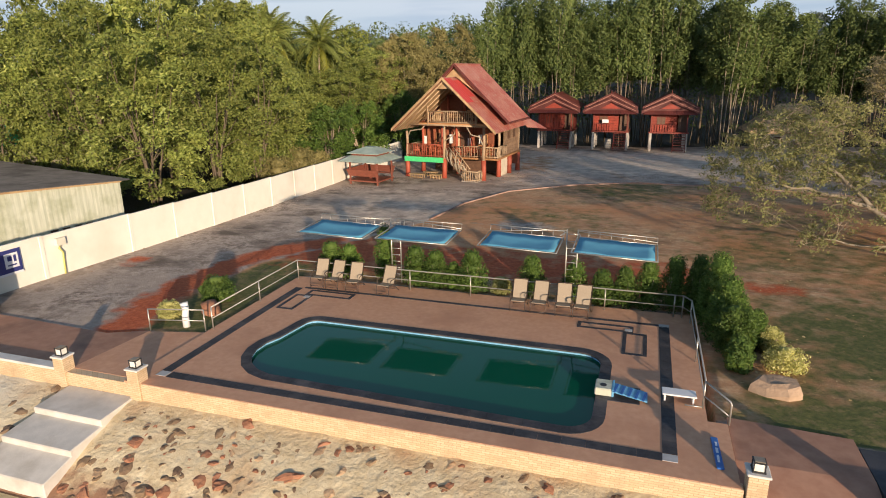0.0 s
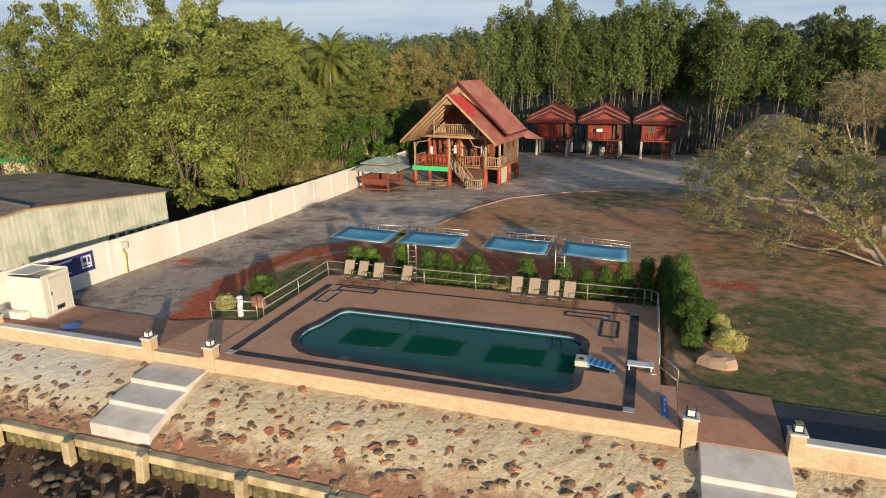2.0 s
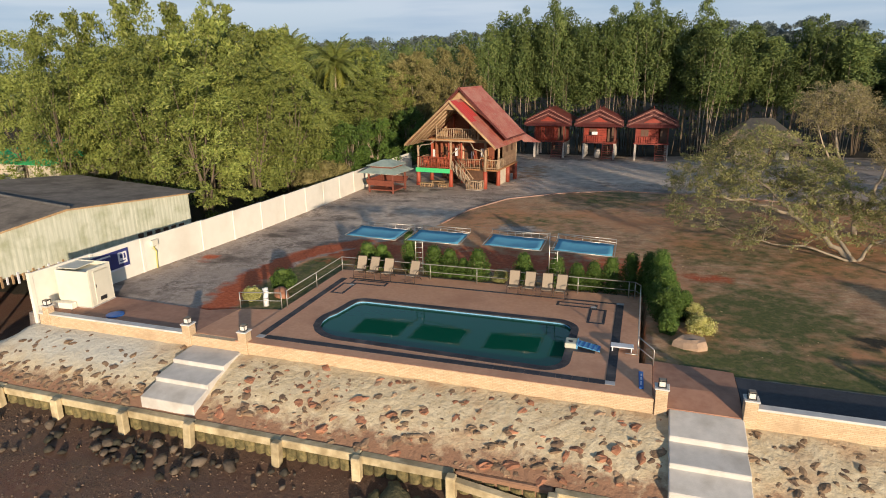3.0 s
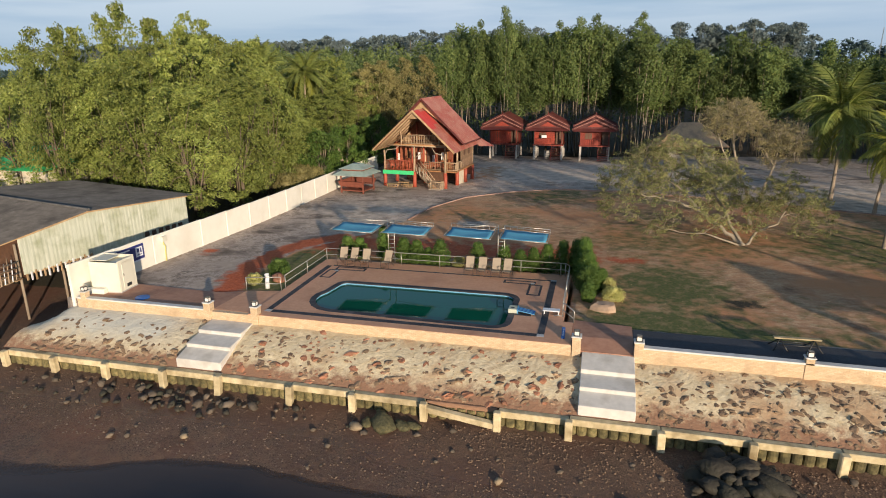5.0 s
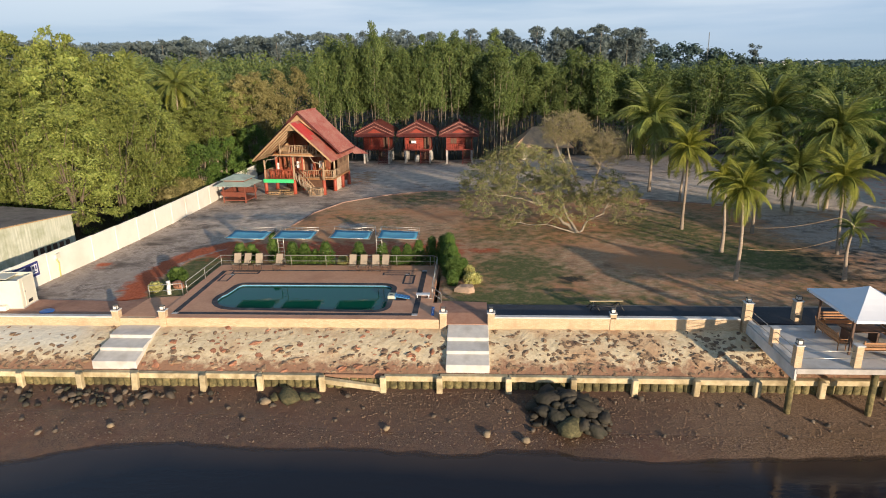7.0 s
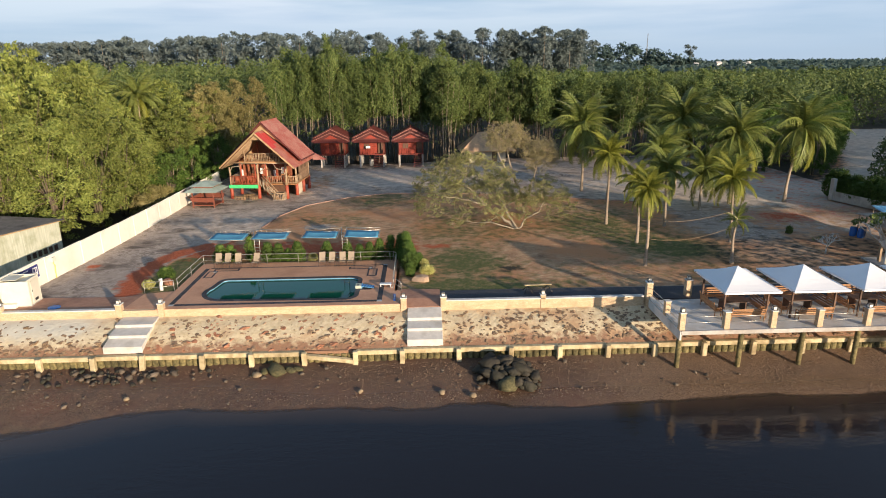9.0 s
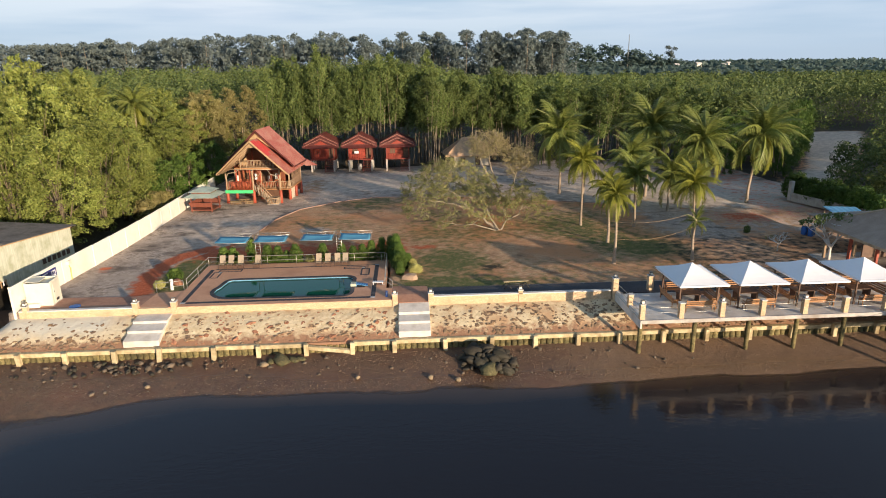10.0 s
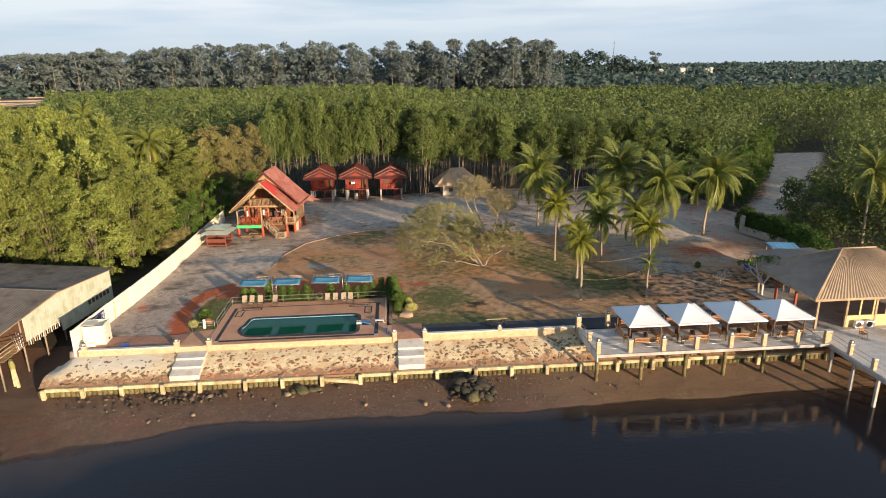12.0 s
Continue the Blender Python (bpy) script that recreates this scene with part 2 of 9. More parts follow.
def water_material(name, tint, rough, scale, strength, squash, see=0.0, shallow=False):
    m, n, l, b = nodes_of(name)
    b.inputs["Base Color"].default_value = (*tint, 1)
    b.inputs["Roughness"].default_value = rough
    b.inputs["IOR"].default_value = 1.333
    if see:
        b.inputs["Transmission Weight"].default_value = see
    if shallow:
        at = n.new("ShaderNodeAttribute")
        at.attribute_name = "depth"
        al = n.new("ShaderNodeMapRange")
        al.inputs["From Min"].default_value, al.inputs["From Max"].default_value = 0.0, 0.07
        al.inputs["To Min"].default_value, al.inputs["To Max"].default_value = 0.25, 1.0
        l.new(at.outputs["Fac"], al.inputs["Value"])
        l.new(al.outputs["Result"], b.inputs["Alpha"])
        deep = n.new("ShaderNodeMapRange")
        deep.inputs["From Max"].default_value = 0.35
        l.new(at.outputs["Fac"], deep.inputs["Value"])
        silt = mixed(n, l, deep.outputs["Result"], (0.075, 0.05, 0.035), tint)
        l.new(silt, b.inputs["Base Color"])
    bumped(n, l, b, noise_of(n, l, scale, 5.0, 0.2, 0.8, squash), strength, 0.05)
    return m


def roof_metal(name, c1, c2, streak):
    """Ribbed sheet with rust and sun-bleached streaks."""
    m, n, l, b = nodes_of(name)
    col = mixed(n, l, noise_of(n, l, 0.9, 6.0, 0.38, 0.62, (1.2, 0.5, 0.5)), c1, c2)
    col = mixed(n, l, noise_of(n, l, 3.0, 6.0, 0.55, 0.75), col, streak)
    l.new(col, b.inputs["Base Color"])
    b.inputs["Roughness"].default_value = 0.55
    b.inputs["Specular IOR Level"].default_value = 0.4
    return m


M = {}
M["ground"] = ground_material()
M["sea"] = water_material("river_water", (0.016, 0.015, 0.019), 0.04, 1.1, 0.16, (1, 2.5, 1), shallow=True)
M["pool_water"] = water_material("pool_water", (0.002, 0.082, 0.046), 0.02, 1.4, 0.03, None)
M["pool_tile"] = surf("pool_lining", (0.012, 0.075, 0.075), (0.02, 0.11, 0.105), 2.0, (0.012, 0.06, 0.05), 0.6, 0.5, bump=0.0)
M["pool_rim"] = surf("pool_rim_tile", (0.15, 0.39, 0.62), (0.22, 0.47, 0.68), 8.0, rough=0.35, bump=0.0)
M["deck"] = surf("deck_terracotta", (0.60, 0.315, 0.185), (0.68, 0.385, 0.24), 5.0, (0.51, 0.26, 0.155), 0.45, 0.8, bump=0.35, bscale=60.0)
M["band"] = surf("slate_band", (0.022, 0.022, 0.027), (0.05, 0.05, 0.058), 9.0, (0.095, 0.085, 0.085), 1.2, 0.7, bump=0.4, bscale=40.0, pieces=0.2)
M["pale_tile"] = surf("pale_corner_tile", (0.42, 0.42, 0.42), (0.5, 0.5, 0.5), 6.0, rough=0.6, bump=0.1)
M["path"] = surf("stained_pavement", (0.36, 0.18, 0.115), (0.45, 0.25, 0.165), 3.0, (0.22, 0.115, 0.08), 0.5, 0.75, bump=0.3, bscale=40.0)
M["road"] = surf("damp_asphalt", (0.03, 0.033, 0.042), (0.05, 0.054, 0.066), 6.0, (0.075, 0.075, 0.085), 0.4, 0.7, bump=0.4, bscale=50.0)
M["brick"] = brick_clad("cream_brick", (0.55, 0.40, 0.245), (0.65, 0.50, 0.33), (0.36, 0.255, 0.155))
M["white_paint"] = surf("white_wall_paint", (0.75, 0.725, 0.64), (0.80, 0.77, 0.685), 1.5, (0.66, 0.63, 0.54), 0.35, 0.75, bump=0.15, bscale=30.0)
M["coping"] = surf("pale_coping", (0.60, 0.58, 0.55), (0.70, 0.68, 0.64), 3.0, (0.48, 0.46, 0.42), 0.8, 0.8, bump=0.2)
M["concrete"] = surf("grey_concrete", (0.40, 0.38, 0.35), (0.52, 0.49, 0.45), 3.0, (0.28, 0.25, 0.22), 0.7, 0.85, bump=0.4, bscale=18.0)
M["beam"] = surf("weathered_beam", (0.44, 0.36, 0.205), (0.63, 0.53, 0.335), 3.5, (0.22, 0.165, 0.085), 0.9, 0.9, bump=0.5, bscale=14.0, pieces=0.15)
M["sheet"] = surf("stained_sheet_pile", (0.06, 0.056, 0.02), (0.24, 0.195, 0.085), 6.0, (0.035, 0.033, 0.014), 1.1, 0.9, bump=0.6, bscale=12.0, pieces=0.3)
M["slope"] = slope_material()
M["stone"] = surf("rubble_stone", (0.25, 0.165, 0.10), (0.42, 0.295, 0.18), 4.0, (0.17, 0.11, 0.08), 1.7, 0.9, bump=0.6, bscale=14.0, dist=0.03, pieces=0.45)
M["red_stone"] = surf("laterite_stone", (0.29, 0.125, 0.07), (0.39, 0.195, 0.115), 5.0, rough=0.9, bump=0.7, bscale=14.0, dist=0.03, pieces=0.25)
M["step"] = surf("pale_step_concrete", (0.54, 0.52, 0.48), (0.66, 0.63, 0.58), 2.5, (0.42, 0.39, 0.34), 0.8, 0.85, bump=0.35, bscale=18.0)
M["pond"] = surf("pond_silt", (0.12, 0.085, 0.085), (0.19, 0.14, 0.13), 0.05, rough=0.5, bump=0.0)
M["pond_pale"] = surf("pale_pond", (0.36, 0.38, 0.42), (0.46, 0.48, 0.52), 0.05, rough=0.4, bump=0.0)
M["dyke"] = surf("dyke_earth", (0.30, 0.23, 0.16), (0.40, 0.31, 0.22), 0.1, rough=0.9, bump=0.0)
M["mud_rock"] = surf("mud_rock", (0.085, 0.066, 0.048), (0.16, 0.125, 0.09), 3.0, (0.06, 0.048, 0.036), 1.2, 0.75, bump=0.8, bscale=8.0, dist=0.04, pieces=0.35)
# bark of mangroves and back plantation rows, coloured as if in shade
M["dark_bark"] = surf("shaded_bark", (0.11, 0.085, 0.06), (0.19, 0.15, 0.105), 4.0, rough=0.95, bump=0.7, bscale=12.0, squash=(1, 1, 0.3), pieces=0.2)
M["slim_bark"] = surf("plantation_bark", (0.23, 0.185, 0.135), (0.36, 0.30, 0.225), 4.0, rough=0.9, bump=0.3, squash=(1, 1, 0.3), pieces=0.2)
M["pebble"] = surf("mud_pebble", (0.085, 0.055, 0.034), (0.22, 0.145, 0.092), 6.0, rough=0.8, bump=0.2)
M["twig"] = surf("brown_twigs", (0.26, 0.205, 0.14), (0.40, 0.33, 0.24), 4.0, rough=0.9, bump=0.2)
# the cottages' red with the light on their fronts put into it
M["cottage_front"] = surf("lit_front_boards", (0.23, 0.03, 0.017), (0.33, 0.05, 0.026), 3.0, (0.16, 0.026, 0.017), 0.8, 0.55, bump=0.3, squash=(1, 1, 4), pieces=0.15)
M["dark_rock"] = surf("wet_rock", (0.022, 0.019, 0.014), (0.058, 0.05, 0.035), 3.0, (0.022, 0.024, 0.013), 1.0, 0.8, bump=0.8, bscale=8.0, dist=0.04, pieces=0.3)
M["algae_rock"] = surf("algae_rock", (0.055, 0.055, 0.024), (0.15, 0.13, 0.06), 7.0, (0.03, 0.034, 0.018), 1.6, 0.9, bump=0.9, bscale=10.0, dist=0.04)
M["tan_stone"] = surf("tan_stone", (0.23, 0.175, 0.11), (0.34, 0.265, 0.17), 4.0, (0.17, 0.13, 0.08), 1.5, 0.9, bump=0.6, bscale=12.0, dist=0.03)
M["boulder"] = surf("garden_boulder", (0.36, 0.25, 0.17), (0.46, 0.33, 0.23), 3.0, (0.28, 0.20, 0.14), 1.2, 0.9, bump=0.6, bscale=10.0, dist=0.03)
M["steel"] = surf("galvanised_tube", (0.42, 0.41, 0.37), (0.55, 0.53, 0.48), 8.0, rough=0.4, metal=0.75, bump=0.0)
M["blue_cloth"] = surf("blue_awning", (0.085, 0.31, 0.46), (0.11, 0.37, 0.53), 1.5, (0.13, 0.41, 0.56), 0.6, 0.75, bump=0.15, bscale=20.0)
M["sling"] = surf("beige_sling", (0.31, 0.255, 0.19), (0.38, 0.315, 0.24), 30.0, rough=0.85, bump=0.2, bscale=120.0)
M["bronze"] = surf("brown_chair_tube", (0.07, 0.05, 0.04), (0.10, 0.075, 0.06), 10.0, rough=0.5, metal=0.3, bump=0.0)
M["black"] = surf("black_metal", (0.02, 0.02, 0.022), (0.035, 0.035, 0.036), 10.0, rough=0.45, bump=0.0)
M["lamp_roof"] = surf("lamp_lid_panel", (0.20, 0.17, 0.13), (0.30, 0.26, 0.20), 6.0, rough=0.4, bump=0.0)
M["lamp_glass"] = surf("frosted_lamp_glass", (0.72, 0.70, 0.64), (0.8, 0.78, 0.72), 5.0, rough=0.3, bump=0.0)
M["roof_red"] = roof_metal("red_roof_sheet", (0.34, 0.10, 0.075), (0.42, 0.19, 0.145), (0.38, 0.26, 0.215))
M["roof_new"] = roof_metal("new_red_sheet", (0.46, 0.035, 0.04), (0.5, 0.06, 0.055), (0.40, 0.09, 0.07))
M["roof_dark"] = roof_metal("dark_red_roof", (0.085, 0.022, 0.02), (0.12, 0.032, 0.027), (0.06, 0.02, 0.018))
M["log"] = surf("peeled_log", (0.33, 0.235, 0.15), (0.46, 0.345, 0.23), 3.0, (0.23, 0.15, 0.09), 1.2, 0.75, bump=0.5, bscale=10.0, squash=(1, 1, 0.25), pieces=0.2)
M["red_log"] = surf("red_stained_log", (0.27, 0.05, 0.028), (0.38, 0.085, 0.045), 3.0, rough=0.6, bump=0.4, bscale=10.0, squash=(1, 1, 0.25), pieces=0.2)
M["red_wood"] = surf("red_stained_boards", (0.34, 0.085, 0.04), (0.46, 0.14, 0.06), 3.0, (0.25, 0.07, 0.04), 0.8, 0.55, bump=0.3, squash=(1, 1, 5), pieces=0.15)
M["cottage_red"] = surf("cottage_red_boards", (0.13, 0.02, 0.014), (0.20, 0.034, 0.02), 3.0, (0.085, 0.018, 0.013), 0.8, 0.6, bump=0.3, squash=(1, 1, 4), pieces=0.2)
M["porch_boards"] = surf("porch_boards", (0.19, 0.058, 0.03), (0.28, 0.095, 0.048), 3.0, rough=0.6, bump=0.3, squash=(1, 1, 4), pieces=0.25)
M["trim_brown"] = surf("pale_brown_trim", (0.27, 0.12, 0.09), (0.35, 0.17, 0.125), 3.0, rough=0.6, bump=0.2)
M["kerb"] = surf("reddish_kerb", (0.33, 0.20, 0.15), (0.44, 0.30, 0.24), 3.0, (0.27, 0.15, 0.11), 0.8, 0.9, bump=0.3)
M["dark_wood"] = surf("dark_red_boards", (0.15, 0.046, 0.03), (0.22, 0.068, 0.042), 3.0, rough=0.6, bump=0.3, squash=(1, 1, 4), pieces=0.15)
M["wood"] = surf("varnished_wood", (0.32, 0.15, 0.06), (0.44, 0.23, 0.10), 4.0, rough=0.5, bump=0.3, squash=(1, 6, 1), pieces=0.2)
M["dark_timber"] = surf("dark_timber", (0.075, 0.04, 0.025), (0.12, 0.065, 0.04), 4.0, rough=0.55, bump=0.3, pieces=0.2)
M["bamboo"] = surf("weathered_boards", (0.36, 0.235, 0.12), (0.48, 0.335, 0.185), 3.0, (0.25, 0.15, 0.075), 0.9, 0.7, bump=0.3, pieces=0.15)
M["side_boards"] = surf("dark_side_boards", (0.17, 0.105, 0.065), (0.26, 0.17, 0.105), 3.0, (0.13, 0.08, 0.05), 0.9, 0.75, bump=0.3, pieces=0.15)
M["plaster"] = surf("bare_plaster", (0.50, 0.44, 0.34), (0.60, 0.53, 0.42), 2.0, (0.40, 0.34, 0.26), 0.8, 0.9, bump=0.2)
M["green_skirt"] = surf("green_net", (0.05, 0.50, 0.17), (0.07, 0.60, 0.22), 5.0, rough=0.7, bump=0.1)
M["teal_roof"] = surf("faded_teal_roof", (0.27, 0.36, 0.325), (0.36, 0.44, 0.40), 2.0, (0.24, 0.30, 0.275), 0.8, 0.6, bump=0.1)
M["tent"] = surf("white_tent_cloth", (0.80, 0.82, 0.85), (0.84, 0.86, 0.89), 1.0, rough=0.55, bump=0.1, bscale=4.0)
M["shed_wall"] = surf("algae_sheet_wall", (0.42, 0.45, 0.35), (0.62, 0.63, 0.52), 2.4, (0.34, 0.36, 0.24), 0.9, 0.7, bump=0.2, squash=(1, 3, 0.25))
M["shed_roof_pale"] = surf("pale_fibre_roof", (0.115, 0.102, 0.088), (0.185, 0.168, 0.148), 2.0, (0.075, 0.068, 0.06), 0.6, 0.85, bump=0.3)
M["shed_roof"] = surf("grey_fibre_roof", (0.10, 0.095, 0.088), (0.16, 0.15, 0.138), 1.5, (0.06, 0.056, 0.05), 0.5, 0.85, bump=0.3)
M["hall_roof"] = surf("tan_roof_tile", (0.36, 0.265, 0.175), (0.44, 0.33, 0.22), 1.5, (0.31, 0.225, 0.15), 0.4, 0.75, bump=0.2)
M["hall_wall"] = surf("ochre_wall", (0.60, 0.46, 0.22), (0.66, 0.52, 0.27), 2.0, rough=0.8, bump=0.1)
M["thatch"] = surf("grey_thatch", (0.52, 0.33, 0.19), (0.64, 0.43, 0.26), 6.0, (0.27, 0.195, 0.145), 0.8, 0.95, bump=0.8, bscale=18.0, squash=(2, 2, 0.5))
M["limb_bark"] = surf("old_limb_bark", (0.20, 0.165, 0.12), (0.33, 0.28, 0.21), 4.0, rough=0.9, bump=0.5, squash=(1, 1, 0.3))
M["bark"] = surf("grey_bark", (0.22, 0.17, 0.12), (0.34, 0.28, 0.21), 4.0, rough=0.95, bump=0.7, bscale=12.0, squash=(1, 1, 0.3), pieces=0.2)
M["pale_bark"] = surf("pale_bark", (0.30, 0.25, 0.18), (0.44, 0.37, 0.28), 4.0, rough=0.9, bump=0.4, squash=(1, 1, 0.3), pieces=0.2)
M["palm_bark"] = surf("palm_bark", (0.24, 0.19, 0.14), (0.36, 0.295, 0.225), 5.0, rough=0.9, bump=0.6, bscale=9.0, squash=(0.6, 0.6, 3), pieces=0.15)
# lean-to sheet; on the hall's west slope the tone stands for its unlit side
M["hip_roof"] = surf("brown_roof_sheet", (0.32, 0.245, 0.19), (0.41, 0.32, 0.25), 1.5, (0.28, 0.21, 0.165), 0.4, 0.8, bump=0.2)
M["white_box"] = surf("cream_cabinet_paint", (0.68, 0.66, 0.54), (0.74, 0.71, 0.59), 2.0, (0.58, 0.56, 0.45), 0.6, 0.5, bump=0.05)
M["sign_blue"] = surf("navy_sign", (0.03, 0.035, 0.16), (0.04, 0.05, 0.20), 2.0, rough=0.4, bump=0.0)
M["sign_white"] = surf("white_sign_print", (0.72, 0.72, 0.75), (0.78, 0.78, 0.8), 4.0, rough=0.5, bump=0.0)
M["blue_plastic"] = surf("blue_plastic", (0.03, 0.12, 0.40), (0.04, 0.16, 0.48), 4.0, rough=0.4, bump=0.0)
M["sky_plastic"] = surf("faded_blue_plastic", (0.10, 0.32, 0.55), (0.15, 0.40, 0.62), 4.0, rough=0.45, bump=0.0)
M["white_plastic"] = surf("white_plastic", (0.74, 0.75, 0.76), (0.8, 0.8, 0.8), 4.0, rough=0.35, bump=0.0)
M["mangrove"] = leafy("mangrove_leaves", (0.118, 0.16, 0.036), (0.205, 0.245, 0.057), (0.305, 0.325, 0.09), 0.5, 0.2)
M["mangrove_pale"] = leafy("dry_mangrove_leaves", (0.17, 0.155, 0.055), (0.25, 0.225, 0.085), (0.33, 0.285, 0.125), 0.6, 0.2)
M["forest"] = leafy("plantation_leaves", (0.06, 0.099, 0.031), (0.122, 0.168, 0.048), (0.2, 0.24, 0.072), 0.55, 0.2)
M["far_forest"] = leafy("far_woods_leaves", (0.055, 0.09, 0.031), (0.105, 0.143, 0.044), (0.172, 0.205, 0.066), 0.55, 0.2)
# far leaves: the blue-grey of distance haze is put into both tints
M["horizon"] = leafy("hazed_horizon_leaves", (0.06, 0.105, 0.095), (0.09, 0.14, 0.125), (0.12, 0.172, 0.15))
M["tall_wood"] = leafy("hazed_tall_wood_leaves", (0.135, 0.17, 0.165), (0.165, 0.205, 0.195), (0.19, 0.23, 0.215), 0.9, 0.5)
M["hedge"] = leafy("hedge_leaves", (0.042, 0.085, 0.016), (0.085, 0.148, 0.028), (0.155, 0.225, 0.05), 0.55, 0.2)
M["yellow_leaf"] = leafy("variegated_leaves", (0.26, 0.30, 0.07), (0.58, 0.55, 0.20), (0.76, 0.72, 0.38))
M["twig_leaf"] = leafy("dry_twig_leaves", (0.20, 0.18, 0.085), (0.33, 0.285, 0.135), (0.46, 0.40, 0.21), 0.7, 0.25)
M["grey_leaf"] = leafy("sparse_grey_leaves", (0.185, 0.20, 0.07), (0.29, 0.295, 0.108), (0.43, 0.405, 0.175), 0.6, 0.25)
M["dry_leaf"] = leafy("fallen_dry_leaves", (0.28, 0.17, 0.07), (0.48, 0.33, 0.15), (0.66, 0.52, 0.28), 0.7, 0.1)
M["frond"] = leafy("palm_leaflets", (0.10, 0.145, 0.036), (0.195, 0.235, 0.06), (0.32, 0.335, 0.105), 0.4, 0.3)
M["frond_dry"] = leafy("yellowing_leaflets", (0.13, 0.155, 0.025), (0.23, 0.245, 0.04), (0.34, 0.33, 0.07), 0.5, 0.35)

# ---- building tools ----
class Geo:
    """Collects corners and faces of one mesh."""

    def __init__(self):
        self.v, self.f = [], []

    def put(self, verts, faces):
        k = len(self.v)
        self.v.extend(verts)
        self.f.extend([tuple(i + k for i in q) for q in faces])
        return self

    def box(self, c, s, rz=0.0, bev=0.0, m=None):
        """A box by centre and size, with chamfered edges where bev is given."""
        hx, hy, hz = s[0] / 2, s[1] / 2, s[2] / 2
        bev = min(bev, 0.45 * min(s))
        if bev <= 0:
            pts = [(x, y, z) for z in (-hz, hz) for y in (-hy, hy) for x in (-hx, hx)]
            faces = [(0, 2, 3, 1), (4, 5, 7, 6), (0, 1, 5, 4), (2, 6, 7, 3), (0, 4, 6, 2), (1, 3, 7, 5)]
        else:
            def ring(x, y, z, b):
                return [(-x + b, -y, z), (x - b, -y, z), (x, -y + b, z), (x, y - b, z), (x - b, y, z), (-x + b, y, z), (-x, y - b, z), (-x, -y + b, z)]
            pts = ring(hx - bev, hy - bev, -hz, bev * 0.5) + ring(hx, hy, -hz + bev, bev) + ring(hx, hy, hz - bev, bev) + ring(hx - bev, hy - bev, hz, bev * 0.5)
            faces = [tuple(range(7, -1, -1)), tuple(range(24, 32))]
            for r in range(3):
                for i in range(8):
                    j = (i + 1) % 8
                    faces.append((8 * r + i, 8 * r + j, 8 * r + 8 + j, 8 * r + 8 + i))
        t = Matrix.Translation(c) @ Matrix.Rotation(rz, 4, "Z")
        if m is not None:
            t = m @ t
        return self.put([tuple(t @ Vector(p)) for p in pts], faces)

    def tube(self, pts, radii, n=8, caps=True):
        """A round bar along a line of points."""
        pts = [Vector(p) for p in pts]
        if not hasattr(radii, "__len__"):
            radii = [radii] * len(pts)
        rings = []
        for i, p in enumerate(pts):
            d = (pts[min(i + 1, len(pts) - 1)] - pts[max(i - 1, 0)])
            d = d.normalized() if d.length > 1e-6 else Vector((0, 0, 1))
            a = d.cross(Vector((0, 0, 1)) if abs(d.z) < 0.9 else Vector((1, 0, 0))).normalized()
            b = d.cross(a)
            rings.append([tuple(p + radii[i] * (math.cos(2 * math.pi * k / n) * a + math.sin(2 * math.pi * k / n) * b)) for k in range(n)])
        faces = []
        for i in range(len(pts) - 1):
            for k in range(n):
                j = (k + 1) % n
                faces.append((i * n + k, (i + 1) * n + k, (i + 1) * n + j, i * n + j))
        if caps:
            faces.append(tuple(range(n)))
            faces.append(tuple(range((len(pts) - 1) * n + n - 1, (len(pts) - 1) * n - 1, -1)))
        return self.put([p for r in rings for p in r], faces)

    def prism(self, outline, z0, z1, top_only=False):
        """A flat shape by its outline (counter-clockwise), from z0 up to z1."""
        n = len(outline)
        pts = [(x, y, z0) for x, y in outline] + [(x, y, z1) for x, y in outline]
        faces = [tuple(range(n, 2 * n))]
        if not top_only:
            faces.append(tuple(range(n - 1, -1, -1)))
            faces += [(i, (i + 1) % n, n + (i + 1) % n, n + i) for i in range(n)]
        return self.put(pts, faces)

    def ringband(self, inner, outer, z0, z1):
        """A band between two outlines of equal count, with thickness."""
        n = len(inner)
        pts = [(x, y, z) for z in (z0, z1) for o in (inner, outer) for x, y in o]
        faces = []
        for i in range(n):
            j = (i + 1) % n
            faces += [(2 * n + i, 3 * n + i, 3 * n + j, 2 * n + j), (i, j, n + j, n + i), (n + i, n + j, 3 * n + j, 3 * n + i), (j, i, 2 * n + i, 2 * n + j)]
        return self.put(pts, faces)

    def panel(self, a, b, c, d, thick):
        """A plate through four corners, with thickness below it."""
        a, b, c, d = (Vector(p) for p in (a, b, c, d))
        nrm = (b - a).cross(d - a).normalized() * thick
        pts = [tuple(p) for p in (a, b, c, d)] + [tuple(p - nrm) for p in (a, b, c, d)]
        return self.put(pts, [(0, 1, 2, 3), (7, 6, 5, 4), (0, 4, 5, 1), (1, 5, 6, 2), (2, 6, 7, 3), (3, 7, 4, 0)])

    def ribbed(self, a, b, c, d, pitch, rise, thick=0.03):
        """A ribbed sheet through four corners; the ribs run from a to d."""
        a, b, c, d = (Vector(p) for p in (a, b, c, d))
        nrm = (b - a).cross(d - a).normalized()
        k = max(2, int((b - a).length / pitch)) * 2
        pts = []
        for i in range(k + 1):
            t = i / k
            up = nrm * (rise if i % 2 else 0)
            pts += [tuple(a.lerp(b, t) + up), tuple(d.lerp(c, t) + up)]
        base = len(pts)
        for i in range(k + 1):
            t = i / k
            up = nrm * ((rise if i % 2 else 0) - thick)
            pts += [tuple(a.lerp(b, t) + up), tuple(d.lerp(c, t) + up)]
        faces = []
